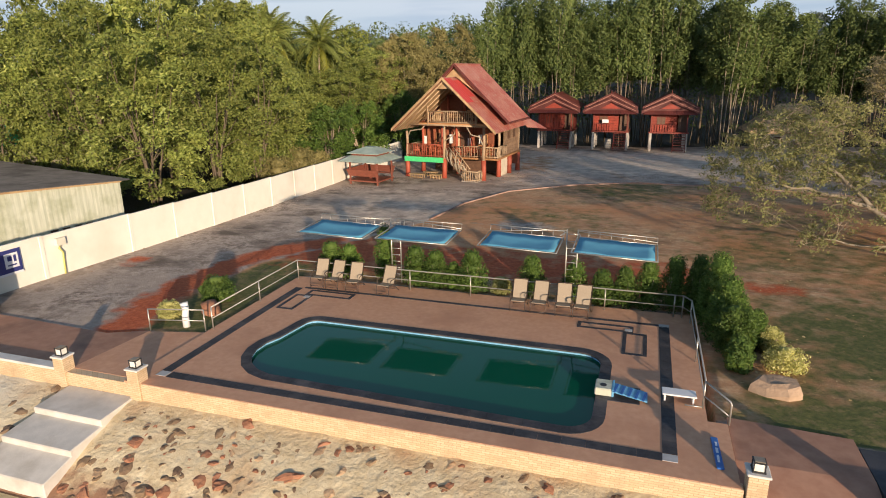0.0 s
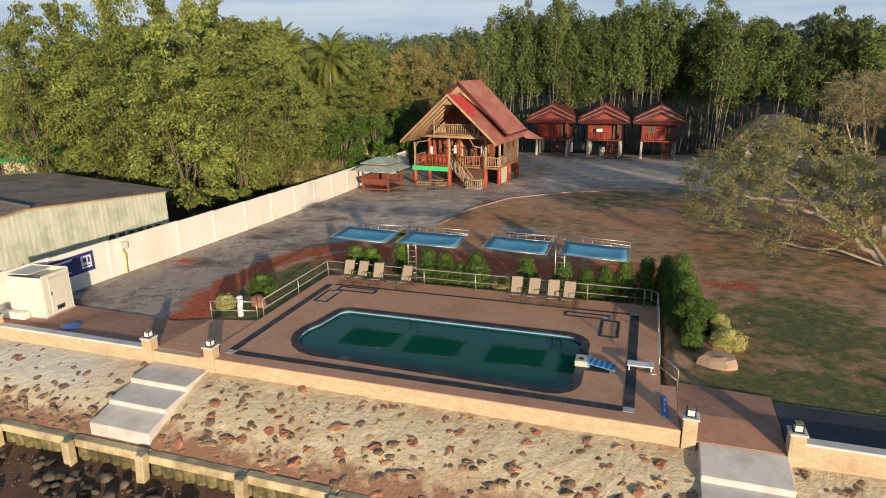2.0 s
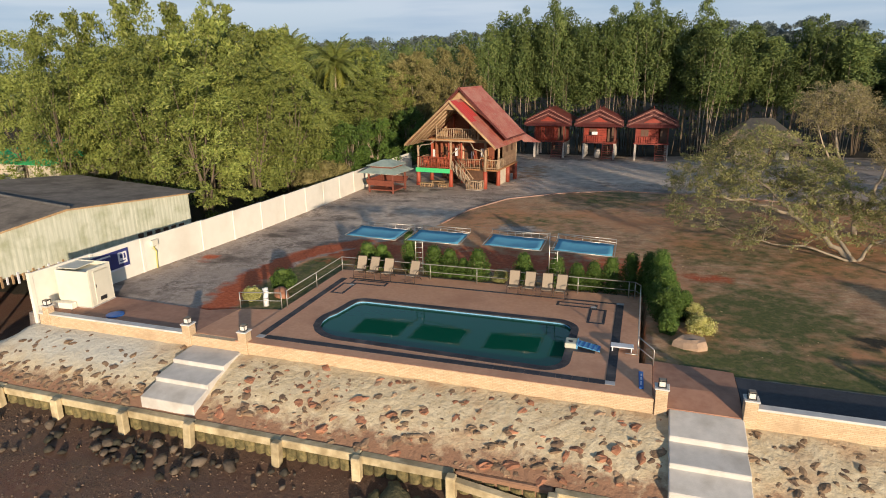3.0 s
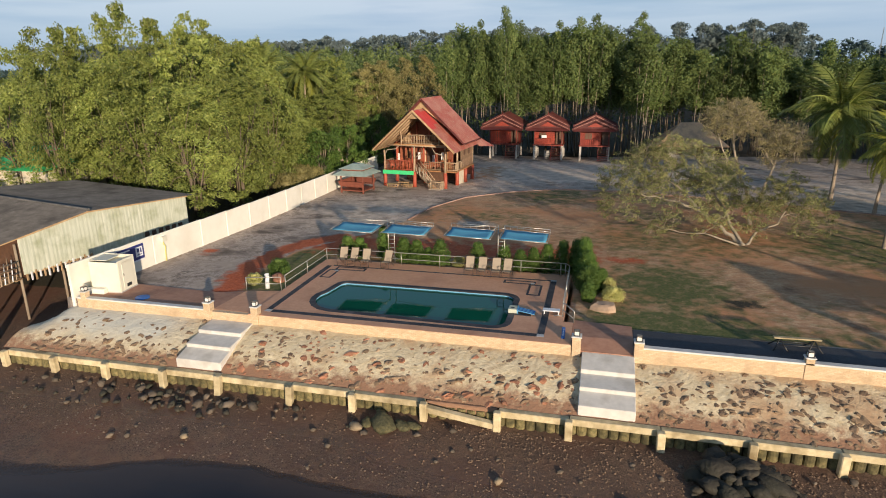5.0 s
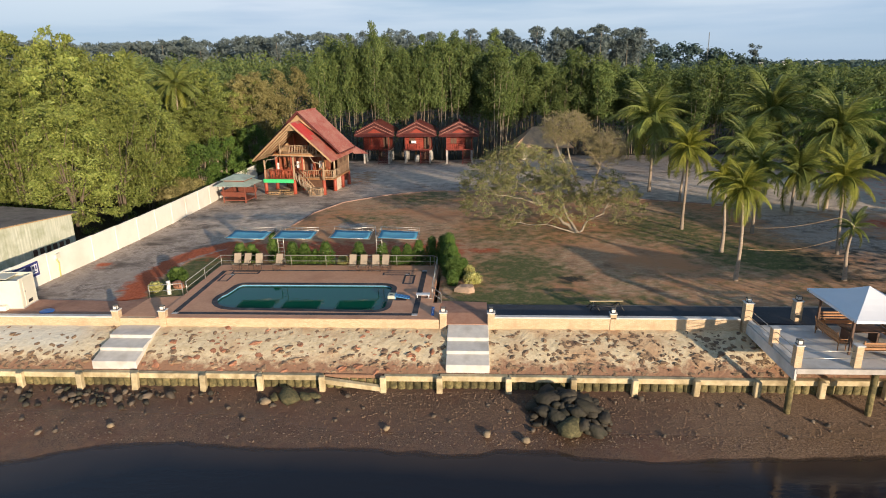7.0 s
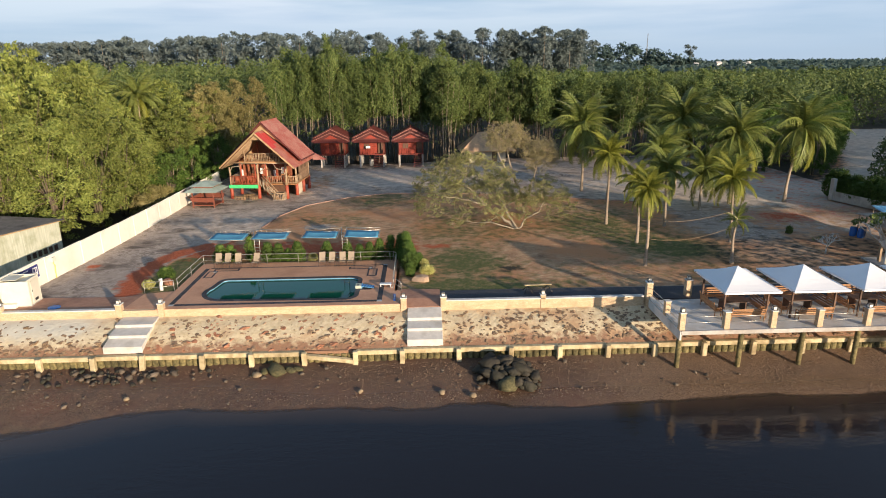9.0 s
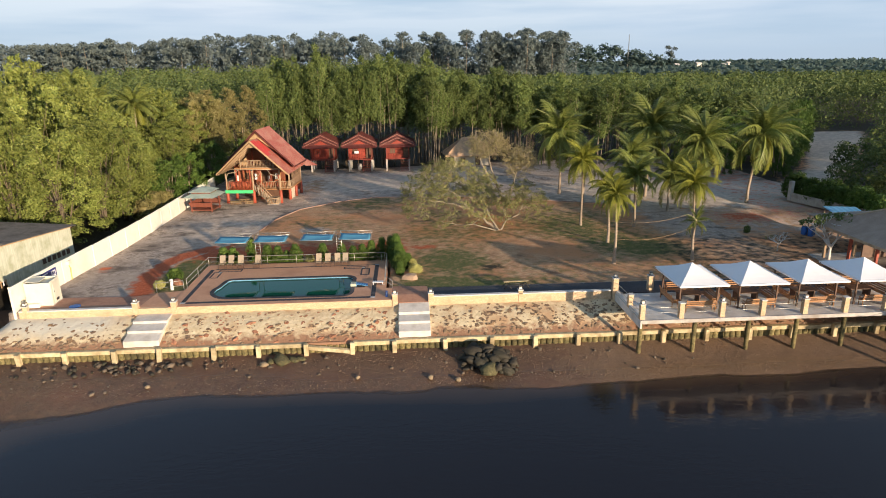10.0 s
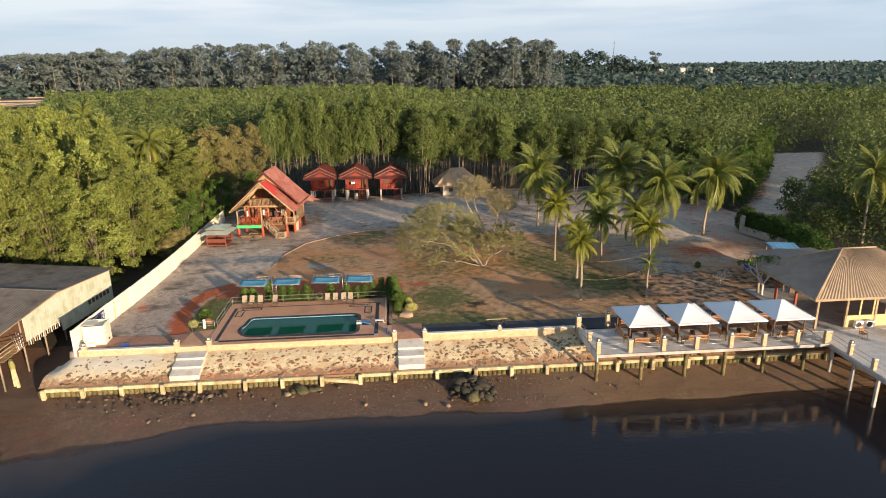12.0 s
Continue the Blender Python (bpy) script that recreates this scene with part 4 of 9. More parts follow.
def lump(rng, sx, sy, sz, n=7, m=5, rough=0.22):
    """An uneven stone."""
    g = Geo()
    ph = [rng.uniform(0, 6.28) for _ in range(6)]
    pts = [(0, 0, -sz)]
    for j in range(1, m):
        a = math.pi * j / m
        for i in range(n):
            b = 2 * math.pi * i / n
            r = 1 + rough * math.sin(2 * b + ph[0] + j) + 0.6 * rough * math.sin(3 * b + ph[1] - 2 * j) + rng.uniform(-0.4, 0.4) * rough
            pts.append((sx * r * math.sin(a) * math.cos(b), sy * r * math.sin(a) * math.sin(b), -sz * math.cos(a) * (1 + rng.uniform(-0.3, 0.3) * rough)))
    pts.append((0, 0, sz))
    faces = [(0, 1 + (i + 1) % n, 1 + i) for i in range(n)]
    for j in range(m - 2):
        for i in range(n):
            k = (i + 1) % n
            faces.append((1 + j * n + i, 1 + j * n + k, 1 + (j + 1) * n + k, 1 + (j + 1) * n + i))
    last = 1 + (m - 2) * n
    faces += [(last + i, last + (i + 1) % n, len(pts) - 1) for i in range(n)]
    return g.put(pts, faces)


# cap beam, posts and sheet piles at the foot of the slope
POSTS = [-30.6, -27.3, -24.0, -20.5, -17.25, -13.35, -10.1, -6.6, -3.18, -0.05, 3.75, 7.3, 10.6, 13.9, 17.1, 20.5, 23.9, 27.3, 30.7, 34.1, 37.5, 40.9]
seawall = thing("bulkhead", pose(0, 0, 0), "weathered cream concrete bulkhead with posts, cap beam and stained sheet piles", "bulkhead")
seawall["kind"] = "structure"
for a, b in zip(POSTS, POSTS[1:]):
    dz = random.uniform(-0.03, 0.03)
    if abs(a + 6.6) < 0.1:
        continue
    part("cap_beam", Geo().box(((a + b) / 2, -3.72, -1.97 + dz), (b - a - 0.02, 0.34, 0.32), random.uniform(-0.004, 0.004), 0.03), M["beam"], seawall)
post_mesh = Geo().box((0, 0, -0.5), (0.34, 0.32, 1.4), 0, 0.035).mesh("post")
post_mesh.materials.append(M["beam"])
for x in POSTS:
    tilt = 9 if abs(x + 17.25) < 0.1 else random.uniform(-2.5, 2.5)
    part("post", post_mesh, None, seawall, m=pose(x, -4.06, -1.96 + (0.1 if tilt == 9 else 0), random.uniform(-3, 3), tilt * 0.5, random.uniform(-5, 5)))
sheet_g = Geo()
sheet_pts = [(0.22 * math.cos(a), -0.16 * math.sin(a)) for a in [math.pi * i / 6 for i in range(7)]]
for i in range(6):
    (xa, ya), (xb, yb) = sheet_pts[i], sheet_pts[i + 1]
    sheet_g.put([(xa, ya, -0.5), (xb, yb, -0.5), (xb, yb, 0.5), (xa, ya, 0.5)], [(0, 1, 2, 3)])
sheet_g.put([(x, y, 0.5) for x, y in sheet_pts], [tuple(range(7))])
sheet_mesh = sheet_g.mesh("sheet_pile", True)
sheet_mesh.materials.append(M["sheet"])
for i in range(162):
    x = -31.0 + 0.45 * i
    part("sheet_pile", sheet_mesh, None, seawall, m=pose(x, -3.66 + random.uniform(-0.02, 0.02), -2.52 + random.uniform(-0.05, 0.02), random.uniform(-2, 2), random.uniform(-2, 2), 0))
part("fallen_beam", Geo().box((0, 0, 0), (3.3, 0.30, 0.30), 0, 0.03), M["beam"], seawall, "fallen tilted cap beam", m=pose(-4.9, -4.02, -2.27, 6, 8, 0))


part("earth_fill", Geo().box((-4.9, -3.60, -2.08), (3.36, 0.22, 0.44), 0, 0.05), M["slope"], seawall, "bare mortar edge where the cap beam fell")
# concrete steps down the slope
def steps(x0, x1, head, label):
    st = thing("concrete_steps", pose((x0 + x1) / 2, 0, 0), label, "steps", "steps down the sea wall")
    st["kind"] = "structure"
    w = x1 - x0
    for y0, y1, top, dip in ((-1.43, -0.12, head, head + 0.58), (-2.53, -1.38, -0.77, 0.13), (-3.46, -2.48, -1.07, 0.25)):
        g = Geo().box((0, (y0 + y1) / 2, top - 0.4), (w, y1 - y0, 0.8), 0, 0.025)
        g.v = [(x, y, z - dip * (y1 - y) / (y1 - y0)) for x, y, z in g.v]
        part("step", g, M["step"], st, "pale worn concrete step")


steps(-20.05, -17.45, -0.51, "broad pale concrete steps down the rubble slope")
steps(0.28, 2.72, -0.30, "broad pale concrete steps down the rubble slope")
# ---- boundary wall ----
WALL_LINE = [(-29.45, 0.0), (-29.25, 7.0), (-28.95, 12.0), (-28.7, 18.5), (-28.65, 25.0), (-28.75, 31.5), (-28.9, 38.0), (-29.0, 44.5), (-29.1, 52)]


def boundary_wall():
    wall = thing("wall_west", pose(0, 0, 0), "long white painted boundary wall with shallow piers", "wall")
    wall["kind"] = "structure"
    for (xa, ya), (xb, yb) in zip(WALL_LINE, WALL_LINE[1:]):
        n = 2 if yb - ya > 6 else 1
        for i in range(n):
            p, q = Vector((xa, ya)).lerp(Vector((xb, yb)), i / n), Vector((xa, ya)).lerp(Vector((xb, yb)), (i + 1) / n)
            d = q - p
            mid = (p + q) / 2
            zt = 2.02 - 0.011 * mid.y
            ang = math.atan2(d.y, d.x)
            part("wall_panel", Geo().box((mid.x, mid.y, (zt - 1.2) / 2), (d.length - 0.18, 0.12, zt + 1.2), ang, 0.01), M["white_paint"], wall)
            part("pier", Geo().box((p.x, p.y, (zt - 1.15) / 2), (0.2, 0.19, zt + 1.22), ang, 0.015), M["white_paint"], wall)
    return wall


boundary_wall()

# ---- piers with lamps along the sea wall ----
def lamp_pier(x, y, z0, top, size=0.42, lit=True, label="cream brick pier with a small square lamp on top"):
    p = thing("lamp_pier", pose(x, y, z0), label, "pier", "piers along the sea front")
    part("shaft", Geo().box((0, 0, (top - z0) / 2), (size, size, top - z0), 0, 0.012), M["brick"], p, "cream brick shaft")
    h = top - z0
    part("cap", Geo().box((0, 0, h + 0.03), (size + 0.08, size + 0.08, 0.06), 0, 0.015), M["coping"], p, "pale cap stone")
    if lit:
        lamp = part("lamp", Geo().box((0, 0, h + 0.185), (0.22, 0.22, 0.20), 0, 0.01), M["lamp_glass"], p, "frosted glass lamp in a black metal cage")
        part("lamp_base", Geo().box((0, 0, h + 0.075), (0.29, 0.29, 0.03), 0, 0.005), M["black"], lamp)
        part("lamp_lid", Geo().box((0, 0, h + 0.30), (0.28, 0.28, 0.03), 0, 0.008), M["black"], lamp)
        part("lamp_top", Geo().box((0, 0, h + 0.325), (0.22, 0.22, 0.02), 0, 0.006), M["lamp_roof"], lamp, "grey-brown lid panel")
        for sx in (-0.12, 0.12):
            for sy in (-0.12, 0.12):
                part("corner_bar", Geo().box((sx, sy, h + 0.185), (0.022, 0.022, 0.22)), M["black"], lamp)
    return p


for px in (-20.27, -17.32, 0.0, 2.88):
    lamp_pier(px, 0.0, -0.6, 0.42)
lamp_pier(10.13, -0.01, -0.6, 0.42, 0.36)
lamp_pier(-28.6, -0.02, -0.5, 0.40, 0.36)
lamp_pier(17.85, -0.15, -0.6, 1.22, 0.44, label="tall cream brick pier with a small square lamp on top")
lamp_pier(20.95, 0.35, -0.2, 1.16, 0.44, label="tall cream brick pier with a small square lamp on top")


# ---- pool side ----
def railing(name, line, z, label, top=0.88, posts=None):
    """Tube rail with two rails and posts along a line of points."""
    r = thing(name, pose(0, 0, 0), label, "railing", "tube railings round the pool deck")
    for h, rad in ((top, 0.026), (top * 0.5, 0.02)):
        part("rail", Geo().tube([(x, y, z + h) for x, y in line], rad, 8), M["steel"], r, smooth=True)
    for x, y in (posts or line):
        part("post", Geo().tube([(x, y, z - 0.02), (x, y, z + top)], 0.026, 8), M["steel"], r, smooth=True)
    return r


back_posts = [(x, 10.05) for x in (-17.62, -14.85, -12.15, -9.45, -6.7, -4.0, -1.45)]
railing("pool_railing", [(-17.62, 4.0), (-17.62, 10.05), (-1.15, 10.05)], 0.0, "thin galvanised tube railing behind the pool chairs", posts=back_posts + [(-17.62, 4.0), (-17.62, 7.0)])
railing("pool_railing", [(-1.15, 10.05), (-0.88, 9.6), (-0.88, 3.3)], 0.0, "thin galvanised tube railing along the side of the deck", posts=[(-1.15, 10.05), (-0.88, 9.6), (-0.88, 6.3), (-0.88, 3.3)])
railing("pool_railing", [(-19.9, 3.35), (-17.85, 3.85)], -0.05, "short galvanised tube railing at the head of the ramp", 0.85)
hand = thing("stair_handrail", pose(0, 0, 0), "short galvanised tube handrail beside the deck step", "handrail")
part("rail", Geo().tube([(-0.88, 3.25, 0.86), (-0.28, 2.72, 0.62), (-0.26, 2.7, 0.55), (-0.26, 2.7, -0.06)], 0.026, 8), M["steel"], hand, smooth=True)
part("lower_rail", Geo().tube([(-0.88, 3.25, 0.42), (-0.27, 2.71, 0.2)], 0.022, 8), M["steel"], hand, smooth=True)
part("foot_bar", Geo().tube([(-1.35, 3.28, 0.05), (-0.9, 3.28, 0.05)], 0.022, 8), M["steel"], hand, smooth=True)


def awning_stand(x, y, seed):
    """Two poles tied as a ladder, with a blue awning on a tube frame to each side."""
    rng = random.Random(seed)
    s = thing("awning_stand", pose(x, y, -0.12), "tube stand with two tilted sky-blue cloth awnings behind the pool chairs", "awning", "awnings by the pool")
    for dx in (-0.22, 0.22):
        part("pole", Geo().tube([(dx, 0, 0), (dx, 0, 3.0)], 0.03, 8), M["steel"], s, smooth=True)
    for i in range(9):
        part("rung", Geo().tube([(-0.22, 0, 0.4 + 0.3 * i), (0.22, 0, 0.4 + 0.3 * i)], 0.016, 6), M["steel"], s, smooth=True)
    for side in (-1, 1):
        x0, x1 = side * 0.27, side * 3.25
        if x0 > x1:
            x0, x1 = x1, x0
        tilt = rng.uniform(-0.05, 0.05)
        zf, zb = 2.82, 2.86
        shift = rng.uniform(-0.12, 0.12)

        def zz(px, py):
            return (zf if py < -1 else zb) + tilt * (px - x0 - 1.4)
        y0, y1 = -2.9 + shift, -0.75 + 0.5 * shift
        arm = Geo()
        for yy in (y0, y1):
            arm.tube([(x0, yy, zz(x0, yy)), (x1, yy, zz(x1, yy))], 0.022, 6)
        for xx in (x0, x1):
            arm.tube([(xx, y0, zz(xx, y0)), (xx, y1, zz(xx, y1))], 0.022, 6)
        arm.tube([(side * 0.22, 0, 2.9), (side * 0.4, y1, zz(x0, y1))], 0.022, 6).tube([(side * 0.22, 0, 2.95), (x1 if side > 0 else x0, y1, 2.9)], 0.018, 6)
        fr = part("awning_frame", arm, M["steel"], s, smooth=True)
        part("back_rail", Geo().tube([(x0, y1 + 0.12, zz(x0, 0) + 0.24), (x1, y1 + 0.12, zz(x1, 0) + 0.24)], 0.018, 6), M["steel"], fr, smooth=True)
        for i in range(8):
            xx = x0 + (x1 - x0) * i / 7
            part("stay", Geo().tube([(xx, y1, zz(xx, 0)), (xx, y1 + 0.12, zz(xx, 0) + 0.24)], 0.012, 5), M["steel"], fr, smooth=True)
        # cloth, sagging between the tubes, with a row of lashings
        c = Geo()
        nx, ny = 10, 5
        for j in range(ny + 1):
            for i in range(nx + 1):
                u, v = i / nx, j / ny
                xx, yy = x0 + 0.09 + (x1 - x0 - 0.18) * u, y0 + 0.08 + (y1 - y0 - 0.16) * v
                sag = 0.10 * math.sin(math.pi * u) * math.sin(math.pi * v) + 0.012 * math.sin(17 * u + 3 * v)
                c.v.append((xx, yy, zz(xx, yy) * 1.0 + 0.01 - sag))
        w = nx + 1
        c.f = [(j * w + i, j * w + i + 1, (j + 1) * w + i + 1, (j + 1) * w + i) for j in range(ny) for i in range(nx)]
        cloth = part("cloth", c, M["blue_cloth"], s, "sky-blue awning cloth", True)
        cloth.modifiers.new("thick", "SOLIDIFY").thickness = 0.006
        ties = Geo()
        for i in range(22):
            xx = x0 + 0.1 + (x1 - x0 - 0.2) * i / 21
            ties.tube([(xx, y0 + 0.09, zz(xx, y0)), (xx + 0.06, y0, zz(xx, y0) + 0.02)], 0.007, 4, False)
        part("lashing", ties, M["sign_white"], s, "white cord lashings")
    return s


awning_stand(-13.2, 11.15, 3)
awning_stand(-5.48, 11.15, 8)


def pool_chair():
    c = thing("pool_chair", pose(0, 0, 0), "beige sling pool chair with a brown metal frame", "chair", "chairs along the pool")
    w = 0.29
    # back leans to +y, the sitter looks to -y
    part("backrest", Geo().panel((-w + 0.03, 0.02, 0.40), (w - 0.03, 0.02, 0.40), (w - 0.03, 0.36, 1.06), (-w + 0.03, 0.36, 1.06), 0.02), M["sling"], c, "beige sling backrest")
    part("seat", Geo().panel((-w + 0.03, -0.46, 0.44), (w - 0.03, -0.46, 0.44), (w - 0.03, 0.02, 0.39), (-w + 0.03, 0.02, 0.39), 0.02), M["sling"], c, "beige sling seat")
    for s in (-1, 1):
        part("side_frame", Geo().tube([(s * w, -0.50, 0.43), (s * w, 0.02, 0.38), (s * w, 0.38, 1.08)], 0.017, 6), M["bronze"], c, smooth=True)
        part("armrest", Geo().tube([(s * w, -0.36, 0.44), (s * w * 1.1, -0.36, 0.60), (s * w * 1.1, -0.25, 0.64), (s * w * 1.05, 0.14, 0.62)], 0.018, 6), M["bronze"], c, smooth=True)
        part("leg", Geo().tube([(s * w, -0.46, 0.43), (s * w, -0.48, 0.0)], 0.016, 6), M["bronze"], c, smooth=True)
        part("leg", Geo().tube([(s * w, -0.05, 0.40), (s * w, 0.40, 0.0)], 0.016, 6), M["bronze"], c, smooth=True)
    part("top_bar", Geo().tube([(-w, 0.38, 1.08), (w, 0.38, 1.08)], 0.017, 6), M["bronze"], c, smooth=True)
    part("cross_bar", Geo().tube([(-w, -0.48, 0.08), (w, -0.48, 0.08)], 0.013, 6), M["bronze"], c, smooth=True)
    part("cross_bar", Geo().tube([(-w, 0.36, 0.05), (w, 0.36, 0.05)], 0.013, 6), M["bronze"], c, smooth=True)
    return c


chair = pool_chair()
spots = [(-16.2, 9.62, 4), (-15.42, 9.6, -3), (-14.5, 9.55, 5), (-12.95, 9.5, -6), (-7.25, 9.35, 2), (-6.42, 9.33, -2), (-5.5, 9.32, 3), (-4.78, 9.30, -4)]
chair.matrix_basis = pose(spots[0][0], spots[0][1], 0.012, 0, 0, spots[0][2])
for x, y, a in spots[1:]:
    copy_thing(chair, pose(x, y, 0.012, 0, 0, a))

# diving stand and board at the east end, a white bench plate, a blue mat
stand = thing("diving_stand", pose(-3.35, 3.5, 0.0), "white starting block with a faded blue board by the pool", "diving board")
part("block", Geo().box((-0.22, 0, 0.12), (0.5, 0.62, 0.24), 0, 0.03), M["shed_wall"], stand, "pale green block")
part("block_mark", Geo().tube([(-0.24, -0.06, 0.235), (-0.24, -0.06, 0.246)], [0.10, 0.10], 14), M["black"], stand, "dark round mark")
part("block_edge", Geo().box((0.04, 0, 0.125), (0.06, 0.64, 0.245), 0, 0.01), M["sky_plastic"], stand, "blue edge")
part("plate", Geo().box((0.30, -0.05, 0.012), (1.0, 0.95, 0.02), 0, 0.004), M["band"], stand, "slate plate in the deck")
board = part("board", Geo().panel((0.0, -0.30, 0.22), (1.0, -0.46, 0.12), (1.0, 0.06, 0.12), (0.0, 0.22, 0.22), 0.05), M["sky_plastic"], stand, "faded blue board")
for i in range(5):
    part("slat", Geo().box((0.12 + 0.2 * i, -0.13 - 0.035 * i, 0.222 - 0.02 * i), (0.07, 0.5, 0.02), -0.17), M["blue_plastic"], board)
bench = thing("white_bench", pose(-1.5, 3.62, 0.0), "low white plastic bench on the deck", "bench")
part("seat", Geo().box((0, 0, 0.22), (0.92, 0.42, 0.05), 0.02, 0.015), M["white_plastic"], bench)
for s in (-0.38, 0.38):
    part("leg", Geo().box((s, 0, 0.1), (0.05, 0.36, 0.2), 0, 0.01), M["white_plastic"], bench)
mat_thing = tagged(part("rolled_mat", Geo().box((-0.70, 1.15, 0.03), (0.17, 1.35, 0.05), 0.03, 0.015), M["blue_plastic"]), "narrow dark blue mat with pale print lying on the deck", "mat")
part("print", Geo().box((-0.70, 1.5, 0.057), (0.05, 0.18, 0.006)).box((-0.70, 1.22, 0.057), (0.06, 0.22, 0.006)).box((-0.70, 0.86, 0.057), (0.05, 0.3, 0.006)), M["sign_white"], mat_thing, "pale lines of print")

# ---- west corner: kiosk, sign, meter box ----
kiosk = thing("kiosk", pose(-28.2, 1.95, -0.05, 0, 0, 4), "cream metal cabinet kiosk against the boundary wall", "kiosk")
for cx, cy, sx, sy, hz in ((0, -0.75, 1.95, 0.06, 1.88), (0, 0.75, 1.95, 0.06, 1.98), (-0.95, 0, 0.06, 1.44, 1.95), (0.95, 0, 0.06, 1.44, 1.95)):
    part("side_panel", Geo().box((cx, cy, 0.03 + hz / 2), (sx, sy, hz), 0, 0.012), M["white_box"], kiosk, "cream painted sheet panel")
part("top_flap", Geo().box((-0.42, 0.1, 1.95), (1.05, 1.3, 0.04), 0, 0.01), M["white_box"], kiosk, "cream sheet half covering the top")
# added cream floor, set high so the open top looks lit inside
part("inner_floor", Geo().box((0.1, 0, 1.78), (1.8, 1.4, 0.05)), M["white_box"], kiosk, "cream sheet added below the rim to lighten the open top")
part("foot_block", Geo().box((-0.55, -1.0, 0.16), (1.3, 0.34, 0.32), 0, 0.02), M["white_paint"], kiosk, "white block at the foot")
door = part("door", Geo().box((0.985, 0.05, 1.0), (0.03, 0.95, 1.72), 0, 0.008), M["white_box"], kiosk, "cream metal door")
part("door_handle", Geo().box((1.01, -0.36, 1.05), (0.03, 0.04, 0.16), 0, 0.008), M["black"], door)
part("vent", Geo().box((1.008, 0.02, 0.32), (0.02, 0.42, 0.2), 0, 0.004), M["black"], door, "dark vent opening")
part("plinth", Geo().box((0, 0, 0.02), (2.02, 1.6, 0.08), 0, 0.01), M["concrete"], kiosk)
sign = thing("notice_board", pose(-29.20, 4.45, 1.22, 0, 0, -1.5), "navy notice board with white print on the boundary wall", "sign")
part("panel", Geo().box((0, 0, 0), (0.04, 2.9, 1.02), 0, 0.006), M["sign_blue"], sign)
g = Geo()
g.box((0.022, -0.55, 0.34), (0.008, 1.5, 0.10)).box((0.022, -0.75, 0.17), (0.008, 1.1, 0.05)).box((0.022, -0.7, 0.02), (0.008, 1.2, 0.05)).box((0.022, -0.8, -0.13), (0.008, 1.0, 0.05)).box((0.022, -0.6, -0.28), (0.008, 1.35, 0.05))
part("print", g, M["sign_white"], sign, "white lines of print")
part("picture", Geo().box((0.022, 1.0, 0.02), (0.008, 0.62, 0.66)), M["sign_white"], sign, "white square panel")
part("picture_mark", Geo().box((0.027, 0.92, 0.12), (0.006, 0.2, 0.22)).box((0.027, 1.16, 0.1), (0.006, 0.12, 0.3)).box((0.027, 1.0, -0.18), (0.006, 0.4, 0.06)), M["sign_blue"], sign)
part("base_strip", Geo().box((0.01, 0, -0.56), (0.05, 2.9, 0.1), 0, 0.006), M["sign_white"], sign)
meter = thing("meter_box", pose(-29.05, 7.85, 0), "pale yellow meter box with a conduit on the boundary wall", "meter box")
part("box", Geo().box((0, 0, 1.48), (0.18, 0.5, 0.36), 0, 0.015), M["white_box"], meter)
part("conduit", Geo().tube([(0, -0.02, 1.3), (0.04, -0.14, 1.18), (0.05, 0.02, 0.95), (0.0, 0.03, 0.5), (0.02, -0.02, -0.12)], 0.045, 6), M["yellow_leaf"], meter, smooth=True)
lid_blue = thing("plastic_tray", pose(-25.35, 0.85, -0.05), "round dark blue plastic tray lying on the pavement", "tray")
part("disc", Geo().tube([(0, 0, 0.0), (0, 0, 0.05), (0, 0, 0.07)], [0.42, 0.42, 0.3], 16), M["blue_plastic"], lid_blue)
drum = thing("white_post", pose(-18.95, 4.15, -0.1), "short white bent pipe standing in the grass", "pipe")
part("pipe", Geo().tube([(0, 0, 0), (0.0, 0, 0.45), (0.05, 0, 0.7), (0.0, 0, 0.95)], [0.14, 0.13, 0.12, 0.15], 12), M["white_plastic"], drum, smooth=True)


